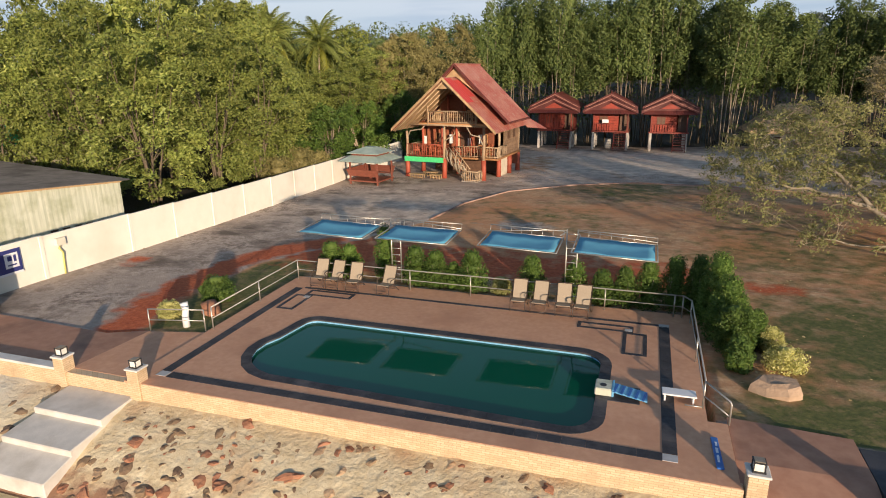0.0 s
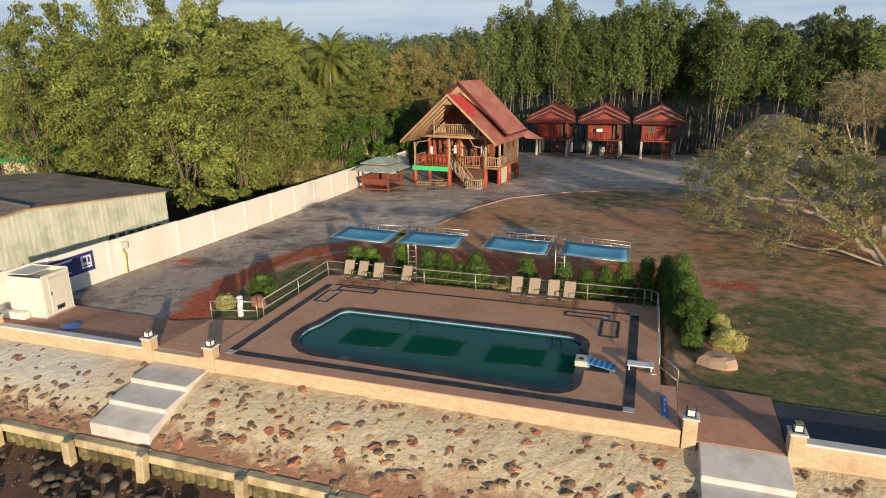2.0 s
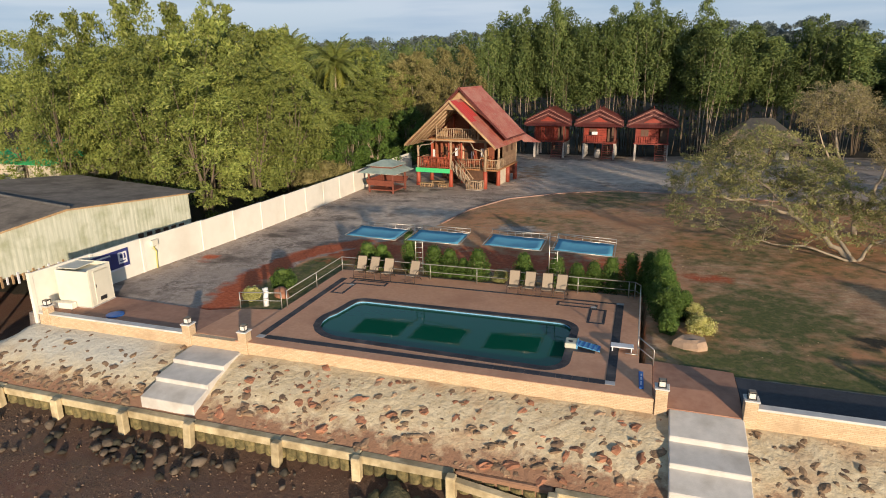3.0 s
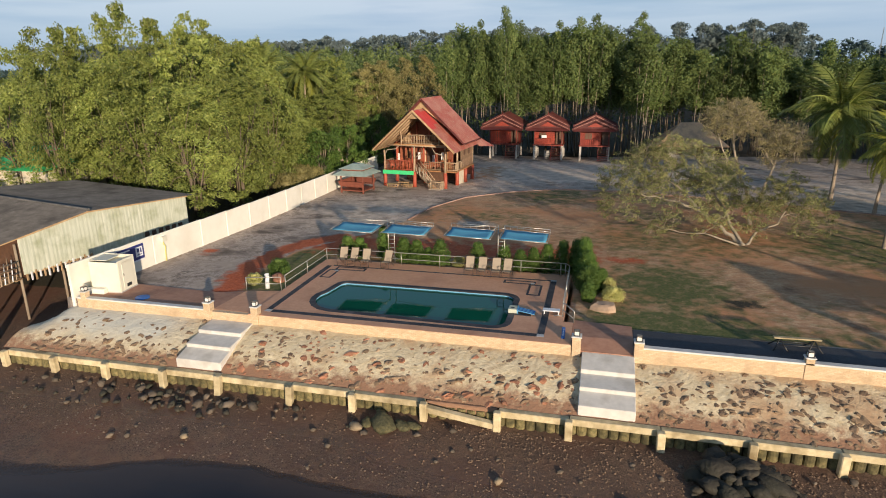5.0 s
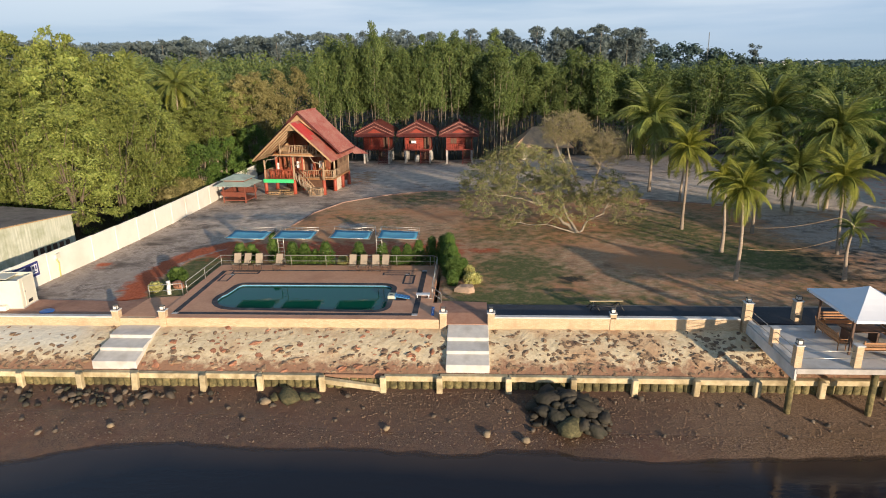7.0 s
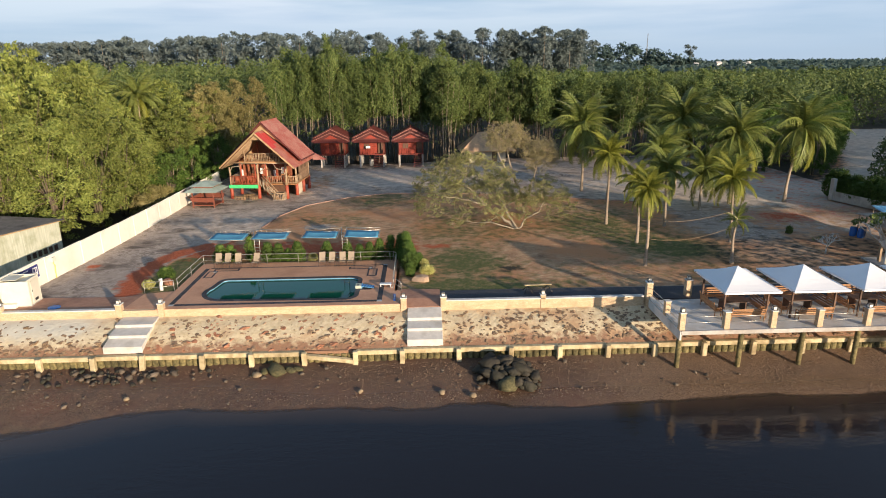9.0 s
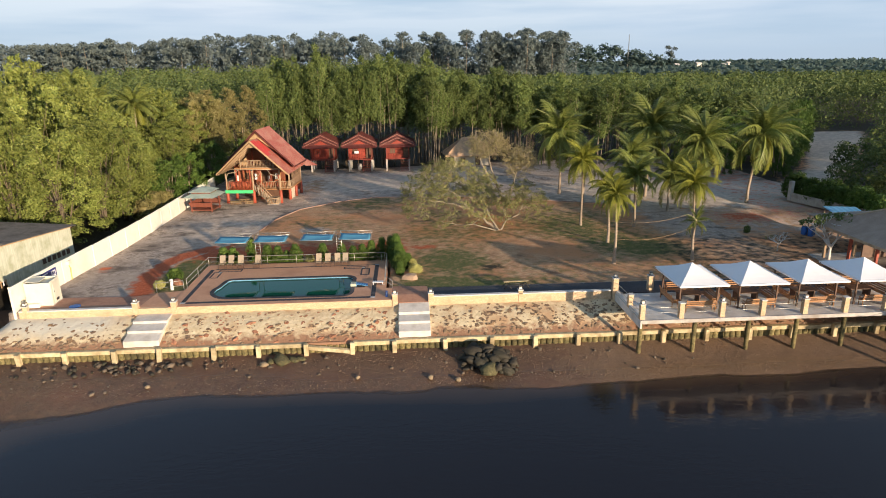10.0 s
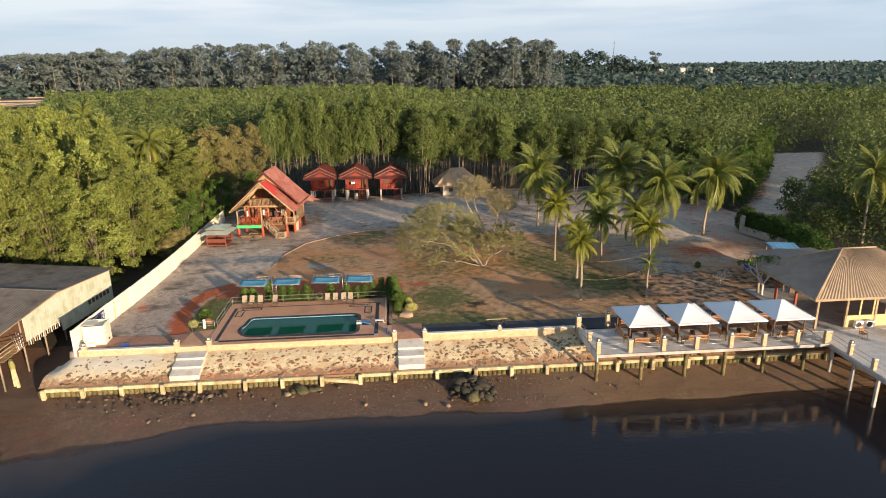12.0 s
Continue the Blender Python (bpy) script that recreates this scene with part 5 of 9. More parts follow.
# ---- shed over the mud, west of the wall ----
def shed():
    s = thing("shed", pose(0, 0, 0), "low shed with pale algae-stained sheet walls and grey gable roof", "shed")
    near, mid, far = (-34.2, 1.15), (-33.55, 6.1), (-32.35, 15.1)
    for a, b, za, zb, low in ((near, mid, 3.02, 3.62, 0.62), (mid, far, 3.62, 2.98, -0.5)):
        part("wall_sheet", Geo().ribbed((*a, low), (*b, low), (*b, zb), (*a, za), 0.3, 0.008), M["shed_wall"], s, "pale algae-stained ribbed sheet")
        part("edge_board", Geo().panel((a[0] + 0.14, a[1], za - 0.05), (b[0] + 0.14, b[1], zb - 0.05), (b[0] + 0.14, b[1], zb + 0.10), (a[0] + 0.14, a[1], za + 0.10), 0.05), M["bamboo"], s, "weathered edge board")
    part("edge_board", Geo().panel((-34.55, -2.7, 2.52), (near[0] + 0.14, near[1], 2.98), (near[0] + 0.14, near[1], 3.12), (-34.55, -2.7, 2.66), 0.05), M["bamboo"], s, "weathered edge board")
    # gable roof: the front side runs out over an open porch
    part("roof", Geo().ribbed((-50.5, -1.0, 2.7), (-34.5, -2.8, 2.62), (-33.35, 6.1, 3.74), (-49.5, 9.6, 3.85), 0.32, 0.06), M["shed_roof_pale"], s, "pale grey ribbed roof sheets")
    part("roof", Geo().ribbed((-31.95, 15.5, 3.04), (-47.0, 19.0, 3.1), (-49.5, 9.6, 3.82), (-33.35, 6.1, 3.71), 0.32, 0.06), M["shed_roof"], s, "older dark grey roof sheets")
    for k in range(6):
        t = 0.52 + 0.075 * k
        part("vent_block", Geo().box((mid[0] + (far[0] - mid[0]) * t + 0.05, mid[1] + (far[1] - mid[1]) * t, 0.78 - 0.01 * k), (0.05, 0.42, 0.5), -0.13, 0.01), M["dark_timber"], s, "dark vent opening")
    part("ridge_cap", Geo().tube([(-33.3, 6.1, 3.78), (-49.5, 9.6, 3.88)], 0.11, 6), M["shed_roof"], s)
    part("end_wall", Geo().panel((-33.0, 15.0, 0.2), (-47, 18.4, 0.2), (-47, 18.4, 3.0), (-33.0, 15.0, 2.9), 0.06), M["dark_timber"], s)
    part("inner_wall", Geo().panel((-49.5, 2.6, 0.3), (-34.4, 1.4, 0.3), (-34.4, 1.4, 2.9), (-49.5, 2.6, 3.0), 0.06), M["dark_timber"], s, "dark boards behind the open porch")
    part("floor", Geo().box((-41.5, 8.0, 0.38), (15.2, 15.5, 0.15), -0.18), M["bamboo"], s, "grey plank floor")
    for k in range(17):
        t = (k + 0.5) / 17
        x, y = near[0] + (mid[0] - near[0]) * t, near[1] + (mid[1] - near[1]) * t
        part("picket", Geo().box((x + 0.03, y, 0.44), (0.05, 0.12, 0.42 + 0.12 * (k % 3)), 0.13), M["sign_white"] if k % 2 else M["bamboo"], s)
    for x, y in ((-34.5, -2.3), (-34.3, 1.2), (-33.9, 4), (-33.6, 7), (-33.1, 11.0), (-32.7, 14.6), (-38, -2.0), (-42, -1.6), (-46, -1.2)):
        part("stilt", Geo().tube([(x - 0.3, y, -3.2), (x - 0.3, y, 2.6)], 0.085, 7), M["bark"], s, smooth=True)
    for k in range(16):
        part("plank", Geo().box((-37.2 + 0.03 * (k % 3), 0.9 - 0.23 * k, 0.46), (6.2, 0.19, 0.05), -0.02 + 0.01 * (k % 3), 0.01), M["bamboo"], s)
    for z in (0.75, 1.1, 1.45):
        part("rail", Geo().tube([(-40.5, -2.9, z), (-34.4, -2.6, z + 0.05), (-34.3, 0.9, z + 0.1)], 0.045, 6), M["log"], s, smooth=True)
    for k in range(5):
        part("leaning_pole", Geo().tube([(-34.25 + 0.05 * k, 0.6 - 0.3 * k, 0.45), (-34.5 - 0.1 * k, 1.0 - 0.2 * k, 1.5 + 0.2 * (k % 3))], 0.035, 5), M["sign_white"] if k % 2 else M["log"], s, smooth=True)
    return s


shed()
for x, y, rz in ((-34.5, -1.3, 5), (-34.0, -1.6, -6)):
    pl = thing("mooring_post", pose(x, y, -3.4, 2, rz * 0.4, rz), "leaning cream concrete mooring post in the mud", "post", "mooring posts by the shed")
    part("shaft", Geo().box((0, 0, 1.5), (0.24, 0.24, 3.9), 0, 0.03), M["beam"], pl)
    part("wrapping", Geo().tube([(0, 0, 2.7), (0.02, 0, 2.95), (0, 0, 3.2), (0.01, 0, 3.5)], [0.18, 0.22, 0.2, 0.12], 8), M["yellow_leaf"], pl, "yellow rope wrapping")
green_roof = thing("far_green_roof", pose(-62, 30, 0), "low building with a green sheet roof among the trees", "building")
part("roof", Geo().ribbed((-7, -7, 3.0), (7, -7, 3.0), (7, 6, 3.9), (-7, 6, 3.9), 0.5, 0.05), M["green_skirt"], green_roof)
part("wall", Geo().box((0, 0, 1.2), (13, 11, 3.2), 0, 0.02), M["plaster"], green_roof)

# ---- timber house ----
def baluster_rail(parent, a, b, z0, h, gap, material, rad=0.028, wobble=0.03, seed=1):
    """A log railing: top and bottom rail with uneven uprights."""
    rng = random.Random(seed)
    a, b = Vector((*a, z0)), Vector((*b, z0))
    r = part("railing", Geo().tube([a + Vector((0, 0, h)), a.lerp(b, 0.5) + Vector((0, 0, h + wobble)), b + Vector((0, 0, h))], rad * 1.5, 6).tube([a + Vector((0, 0, 0.12)), b + Vector((0, 0, 0.12))], rad * 1.2, 6), material, parent, smooth=True)
    n = max(2, int((b - a).length / gap))
    for i in range(n + 1):
        p = a.lerp(b, i / n)
        part("baluster", Geo().tube([p, p + Vector((rng.uniform(-wobble, wobble), 0, h * 0.5)), p + Vector((0, 0, h))], rad, 5), material, r, smooth=True)
    return r


def timber_house():
    h = thing("timber_house", pose(-20.43, 40.53, -0.58, 0, 0, math.degrees(-0.10)), "rustic log house on posts with a steep two-tier red roof", "house")
    U, WE, WU = 1.06, 4.9, 5.14
    # roofs: the lower tier runs the whole length, the upper one covers the back
    ap, ev, apu, evu = 8.95, 4.55, 10.08, 5.15
    for s in (-1, 1):
        eave_f, eave_b = (U + s * WE, -2.85, ev), (U + s * WE, 7.6, ev)
        ridge_f, ridge_b = (U, -2.6, ap), (U, 7.6, ap)
        q = (eave_f, eave_b, ridge_b, ridge_f) if s > 0 else (eave_b, eave_f, ridge_f, ridge_b)
        part("roof", Geo().ribbed(*q, 0.35, 0.03), M["roof_red"], h, "faded red ribbed roof sheets")
        qu = [(U + s * WU, 0.0, evu), (U + s * WU, 6.45, evu), (U, 6.45, apu), (U, -0.05, apu)]
        if s < 0:
            qu = [qu[1], qu[0], qu[3], qu[2]]
        part("upper_roof", Geo().ribbed(*qu, 0.35, 0.03), M["roof_red"], h, "faded rusty red upper roof sheets")
        # brighter new sheets near the front of the lower tier
        t0, t1 = 0.08, 0.62
        for v0, v1, t0, t1 in ((-2.55, -0.9, 0.0, 0.45), (-0.85, 0.5, 0.05, 0.36)):
            pa, pb = Vector((U, v0, ap)), Vector((U + s * WE, v0, ev))
            pc, pd = Vector((U, v1, ap)), Vector((U + s * WE, v1, ev))
            nrm = Vector((s * (ap - ev), 0, WE)).normalized() * 0.045
            if s > 0:
                part("new_sheet", Geo().ribbed(pa.lerp(pb, t1) + nrm, pc.lerp(pd, t1) + nrm, pc.lerp(pd, t0) + nrm, pa.lerp(pb, t0) + nrm, 0.35, 0.03, 0.01), M["roof_new"], h, "bright new red sheet")
        for vv, zz0, zz1, ww, nm in ((-2.88, ap, ev, WE, M["bamboo"]), (-0.08, apu, evu, WU, M["roof_dark"])):
            part("bargeboard", Geo().panel((U + s * ww, vv, zz1 - 0.10), (U, vv + 0.2 * (zz0 < 9.5), zz0 - 0.10), (U, vv + 0.2 * (zz0 < 9.5), zz0 + 0.16), (U + s * ww, vv, zz1 + 0.16), 0.05), nm, h, "pale edge board" if zz0 < 9.5 else "red edge board")
        # plank soffit and rafters under the front overhang
        part("soffit", Geo().panel((U, -2.5, ap - 0.16), (U, 2.4, ap - 0.16), (U + s * (WE - 0.1), 2.4, ev - 0.06), (U + s * (WE - 0.1), -2.7, ev - 0.06), 0.03), M["bamboo"], h, "weathered plank soffit")
        for k in range(5):
            v = -2.4 + 1.15 * k
            part("rafter", Geo().tube([(U, v, ap - 0.24), (U + s * (WE - 0.15), v, ev - 0.12)], 0.05, 6), M["log"], h, smooth=True)
        part("fascia", Geo().panel((U + s * WU, -0.02, evu - 0.06), (U + s * WU, 6.45, evu - 0.06), (U + s * WU, 6.45, evu + 0.14), (U + s * WU, -0.02, evu + 0.14), 0.04), M["roof_dark"], h)
    part("ridge_cap", Geo().tube([(U, -0.1, apu + 0.03), (U, 6.5, apu + 0.03)], 0.09, 6).tube([(U, -2.65, ap + 0.02), (U, 0, ap + 0.02)], 0.08, 6), M["roof_red"], h)
    # side canopy at the back of the east side
    part("side_roof", Geo().ribbed((U + 5.0, 6.2, 4.3), (U + 6.3, 8.6, 4.0), (U + 3.9, 8.6, 5.3), (U + 3.9, 6.2, 5.4), 0.35, 0.03), M["roof_red"], h)
    part("gable_wall", Geo().put([(U - 3.9, 2.55, 4.9), (U + 3.9, 2.55, 4.9), (U, 2.55, 8.6)], [(0, 1, 2)]).put([(U - 4.2, 0.35, 5.95), (U + 4.2, 0.35, 5.95), (U, 0.35, 9.9), (U - 3.2, 0.35, 6.75), (U + 3.2, 0.35, 6.75), (U, 0.35, 9.1)], [(3, 0, 2, 5), (5, 2, 1, 4)]), M["bamboo"], h, "weathered plank gable")
    # floors
    part("floor", Geo().box((U - 0.4, 4.2, 1.86), (8.6, 7.0, 0.16), 0, 0.01).box((-1.85, 0.35, 1.86), (3.9, 1.2, 0.16), 0, 0.01), M["wood"], h, "plank floor on stilts")
    part("skirt", Geo().box((-1.9, -0.28, 1.72), (3.95, 0.05, 0.46), 0, 0.01), M["green_skirt"], h, "bright green cloth skirt")
    part("loft_floor", Geo().box((U, 1.3, 5.0), (6.6, 3.4, 0.12), 0, 0.01), M["wood"], h)
    part("loft_beam", Geo().tube([(U - 5.0, -0.35, 4.92), (U + 3.3, -0.35, 4.85)], 0.09, 7), M["log"], h, "pale log beam", True)
    part("loft_beam", Geo().tube([(U - 3.6, 1.0, 4.85), (U + 3.8, 1.0, 4.85)], 0.09, 7), M["log"], h, smooth=True)
    # posts: red below the floor, pale logs above
    for u, v in ((-3.72, 0), (0.05, 0), (3.87, 0), (-3.6, 3.2), (0.2, 3.0), (4.4, 2.6), (4.6, 5.2), (-3.5, 7.2), (4.7, 7.6)):
        part("red_post", Geo().tube([(u, v, -0.3), (u + 0.03, v, 0.9), (u, v, 1.85)], [0.25, 0.22, 0.23], 9), M["red_log"], h, "red stained log post", True)
        top = ev + (ap - ev) * max(0.0, 1 - abs(u - U) / WE) - 0.4
        if v < 3.1:
            top = min(top, 5.0)
        part("log_post", Geo().tube([(u, v, 1.85), (u + 0.04, v + 0.02, 3.4), (u, v, top)], [0.14, 0.12, 0.12], 8), M["log"], h, "peeled log post", True)
    # walls
    part("front_wall", Geo().box((U - 0.7, 3.2, 3.45), (6.8, 0.1, 3.1), 0, 0.01), M["porch_boards"], h, "dark red-brown board wall")
    for i in range(13):
        part("wall_board", Geo().box((U - 3.9 + 0.52 * i, 3.13, 3.45), (0.47, 0.03, 3.0), 0, 0.006), M["porch_boards"], h)
    # a dark plate stands for the unlit room behind the open doorway
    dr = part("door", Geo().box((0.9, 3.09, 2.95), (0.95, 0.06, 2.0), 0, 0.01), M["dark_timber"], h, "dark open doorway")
    part("door_leaf", Geo().box((1.6, 2.75, 2.95), (0.06, 0.75, 1.95), 0, 0.01), M["wood"], dr, "open wooden door leaf")
    for wx in (-1.6, 2.6):
        wi = part("window", Geo().box((wx, 3.10, 3.3), (0.95, 0.05, 1.0), 0, 0.01), M["dark_timber"], h, "dark shuttered window")
        part("window_frame", Geo().box((wx, 3.07, 3.83), (1.1, 0.05, 0.08)).box((wx, 3.07, 2.77), (1.1, 0.05, 0.08)).box((wx - 0.51, 3.07, 3.3), (0.08, 0.05, 1.1)).box((wx + 0.51, 3.07, 3.3), (0.08, 0.05, 1.1)), M["wood"], wi)
    part("side_wall", Geo().box((4.72, 5.3, 3.5), (0.1, 4.4, 3.2), 0, 0.01), M["side_boards"], h, "weathered board side wall")
    for i in range(9):
        part("side_board", Geo().box((4.79, 5.3, 2.1 + 0.34 * i), (0.03, 4.5, 0.30), 0, 0.006), M["side_boards"], h)
    for v in (4.2, 5.9):
        part("side_window", Geo().box((4.80, v, 3.9), (0.05, 0.7, 1.0), 0, 0.01), M["dark_timber"], h)
    part("back_wall", Geo().box((U - 0.3, 7.4, 2.9), (8.0, 0.1, 4.6), 0, 0.01), M["dark_wood"], h)
    part("west_wall", Geo().box((-3.5, 5.3, 3.5), (0.1, 4.2, 3.2), 0, 0.01), M["red_wood"], h)
    part("ground_wall", Geo().box((4.4, 4.3, 0.8), (0.12, 3.4, 2.0), 0, 0.01), M["plaster"], h, "bare plaster wall below the floor")
    # dark sheet in place of the shade under the house
    part("ground_screen", Geo().box((0.6, 5.0, 0.8), (7.4, 0.12, 2.0), 0, 0.01), M["dark_timber"], h, "dark sheet standing for the shade below the floor")
    part("loft_wall", Geo().box((U - 0.1, 2.5, 6.2), (4.6, 0.1, 2.4), 0, 0.01), M["porch_boards"], h, "dark board wall of the loft")
    part("loft_door", Geo().box((U + 0.5, 2.43, 6.1), (0.9, 0.05, 1.9), 0, 0.01), M["dark_timber"], h)
    # king post and ties in the front gable
    part("gable_infill", Geo().panel((U - 0.75, -2.3, 8.1), (U + 0.75, -2.3, 8.1), (U + 0.02, -2.3, 8.75), (U - 0.02, -2.3, 8.75), 0.04), M["bamboo"], h, "pale boards closing the gable's peak")
    for u, v, z0, z1 in ((-2.9, 1.7, 1.95, 5.0), (-1.0, 1.9, 1.95, 5.0), (0.6, 1.6, 1.95, 5.0), (2.0, 1.8, 1.95, 5.0), (3.2, 1.7, 1.95, 5.0), (U - 1.4, 1.9, 5.0, 7.4), (U + 0.2, 1.9, 5.0, 8.2), (U + 1.6, 1.9, 5.0, 7.3)):
        part("inner_post", Geo().tube([(u, v, z0), (u + 0.04, v, (z0 + z1) / 2), (u, v, z1)], 0.11, 7), M["red_log"], h, "red stained inner post", True)
    for u, v, z, c in ((-3.1, 2.2, 3.2, "white_plastic"), (-0.4, 2.3, 3.4, "sign_white"), (1.4, 2.4, 3.1, "sign_white"), (2.6, 2.2, 3.5, "white_plastic")):
        part("hanging_cloth", Geo().panel((u, v, z - 0.45), (u + 0.4, v - 0.05, z - 0.4), (u + 0.38, v, z + 0.4), (u + 0.02, v, z + 0.4), 0.03), M[c], h, "cloth hung up on the porch")
    # crooked stair newels and sticks
    srng = random.Random(4)
    for i in range(16):
        t = i / 15
        b = Vector((0.4 + 2.3 * t, -0.12 - 1.0 * t, 1.75 - 1.75 * t))
        part("crooked_stick", Geo().tube([b, b + Vector((srng.uniform(-0.2, 0.2), srng.uniform(-0.1, 0.1), 0.5)), b + Vector((srng.uniform(-0.25, 0.25), 0, 1.05))], [0.05, 0.045, 0.03], 5), M["pale_bark"], h, smooth=True)
    # railings
    baluster_rail(h, (-3.72, -0.1), (-0.05, -0.1), 1.95, 1.12, 0.22, M["red_log"], 0.026, 0.05, 3)
    baluster_rail(h, (-3.72, 0), (-3.6, 3.2), 1.95, 1.0, 0.25, M["log"], 0.026, 0.05, 4)
    baluster_rail(h, (1.0, 0.75), (4.9, 0.75), 1.95, 0.95, 0.24, M["log"], 0.028, 0.06, 5)
    baluster_rail(h, (4.9, 0.75), (5.0, 3.0), 1.95, 0.95, 0.24, M["log"], 0.028, 0.06, 6)
    baluster_rail(h, (U - 2.35, -0.35), (U + 2.1, -0.35), 5.02, 1.05, 0.2, M["log"], 0.04, 0.05, 7)
    for u in (U - 2.45, U + 2.2):
        part("loft_post", Geo().tube([(u, -0.35, 4.8), (u + 0.05, -0.35, 5.7), (u - 0.03, -0.35, 6.7)], [0.09, 0.08, 0.07], 6), M["log"], h, smooth=True)
    # crooked branch braces under the loft
    for pts in (((-3.7, 0, 3.6), (-3.3, -0.05, 4.3), (-2.2, -0.1, 4.45), (-1.7, -0.2, 4.85)), ((0.0, 0, 3.4), (0.5, -0.1, 3.7), (1.1, -0.1, 4.1), (1.2, -0.2, 4.8)), ((3.8, 0, 3.2), (3.5, -0.05, 3.9), (2.7, -0.1, 4.1), (2.3, -0.2, 4.8))):
        part("brace", Geo().tube(pts, [0.07, 0.06, 0.055, 0.045], 6), M["pale_bark"], h, "crooked pale branch brace", True)
    # outside stairs of logs, down to the east along the front
    st = part("stairs", Geo().tube([(0.5, 0.1, 1.9), (2.6, -0.9, 0.0)], 0.08, 6).tube([(0.5, 0.95, 1.9), (2.6, -0.05, 0.0)], 0.08, 6), M["log"], h, "crooked log stairs", True)
    for i in range(8):
        t = (i + 0.5) / 8
        part("tread", Geo().box((0.5 + 2.1 * t, 0.52 - 1.0 * t, 1.9 - 1.88 * t), (0.26, 0.95, 0.05), -0.44, 0.01), M["wood"], st)
    for off in (0.0, 0.9):
        part("stair_rail", Geo().tube([(0.45, 0.08 + off, 2.9), (1.5, -0.45 + off, 2.0), (2.6, -0.92 + off, 1.0)], 0.05, 6), M["log"], st, smooth=True)
        for i in range(7):
            t = (i + 0.3) / 7
            part("stair_baluster", Geo().tube([(0.5 + 2.1 * t, 0.1 - 1.0 * t + off, 1.85 - 1.85 * t), (0.55 + 2.1 * t, 0.08 - 1.0 * t + off, 2.85 - 1.88 * t)], 0.032, 5), M["log"], st, smooth=True)
    baluster_rail(h, (2.3, -1.2), (3.7, -1.2), 0.1, 0.85, 0.2, M["log"], 0.035, 0.05, 9)
    baluster_rail(h, (3.7, -1.2), (3.8, -0.2), 0.1, 0.85, 0.2, M["log"], 0.035, 0.05, 10)
    part("landing", Geo().box((3.0, -0.6, 0.06), (1.6, 1.2, 0.12), 0, 0.02), M["concrete"], h)
    lampb = part("porch_lamp", Geo().tube([(0.05, -0.16, 4.62), (0.05, -0.16, 4.85)], [0.10, 0.06], 8), M["black"], h, "small black lamp on the beam")
    return h


timber_house()
HOUSE = pose(-20.43, 40.53, -0.58, 0, 0, math.degrees(-0.10))


def log_table(u, v, z, w, d, mat, label):
    t = thing("porch_table", HOUSE @ pose(u, v, z), label, "table", "furniture on the porch")
    part("tabletop", Geo().box((0, 0, 0.74), (w, d, 0.06), 0, 0.02), mat, t)
    for sx in (-1, 1):
        for sy in (-1, 1):
            part("leg", Geo().tube([(sx * (w / 2 - 0.12), sy * (d / 2 - 0.1), 0), (sx * (w / 2 - 0.12), sy * (d / 2 - 0.1), 0.71)], 0.05, 6), mat, t, smooth=True)
    return t


def slat_chair(u, v, z, rz, w, mat, label, name="porch_chair", group="furniture on the porch", base=None):
    t = thing(name, (HOUSE if base is None else base) @ pose(u, v, z, 0, 0, rz), label, "chair" if w < 0.9 else "bench", group)
    part("seat", Geo().box((0, 0, 0.43), (w, 0.48, 0.05), 0, 0.015), mat, t)
    n = 3 if w > 0.9 else 4
    for i in range(n):
        part("back_slat", Geo().box((0, 0.22 + 0.03 * i, 0.56 + 0.16 * i), (w, 0.03, 0.11), 0, 0.01), mat, t)
    for s in (-1, 1):
        part("back_post", Geo().tube([(s * (w / 2 - 0.04), 0.21, 0.0), (s * (w / 2 - 0.04), 0.21, 0.5), (s * (w / 2 - 0.04), 0.34, 1.05)], 0.03, 6), mat, t, smooth=True)
        part("leg", Geo().tube([(s * (w / 2 - 0.04), -0.2, 0.0), (s * (w / 2 - 0.04), -0.2, 0.64)], 0.03, 6), mat, t, smooth=True)
        part("armrest", Geo().box((s * (w / 2 - 0.04), 0.0, 0.65), (0.07, 0.5, 0.04), 0, 0.01), mat, t)
    return t


for u, v, a in ((1.6, 2.3, 0), (3.4, 2.5, -20), (0.9, 1.5, 100)):
    slat_chair(u, v, 1.95, a, 0.58, M["red_wood"], "red stained wooden armchair on the porch")
slat_chair(0.9, 0.9, 5.06, 175, 1.5, M["wood"], "brown wooden bench on the loft balcony", "loft_bench")
slat_chair(2.3, 1.2, 5.06, 160, 0.6, M["wood"], "brown wooden chair on the loft balcony", "loft_chair")
log_table(-2.1, 1.2, 1.95, 1.8, 0.9, M["red_wood"], "red wooden table on the house porch")
for u, v, a in ((-3.0, 0.6, 190), (-2.1, 0.45, 178), (-1.2, 0.6, 170), (-2.6, 2.0, 5), (-1.4, 2.0, -5)):
    slat_chair(u, v, 1.95, a, 0.58, M["red_wood"], "red stained wooden armchair on the porch")
slat_chair(2.3, 1.35, 1.95, 180, 1.6, M["red_wood"], "red stained wooden bench on the porch", "porch_bench")
slat_chair(3.9, 1.8, 1.95, 90, 1.2, M["wood"], "brown wooden bench on the porch", "porch_bench")
log_table(2.9, 2.0, 1.95, 1.2, 0.7, M["wood"], "brown wooden table on the porch")
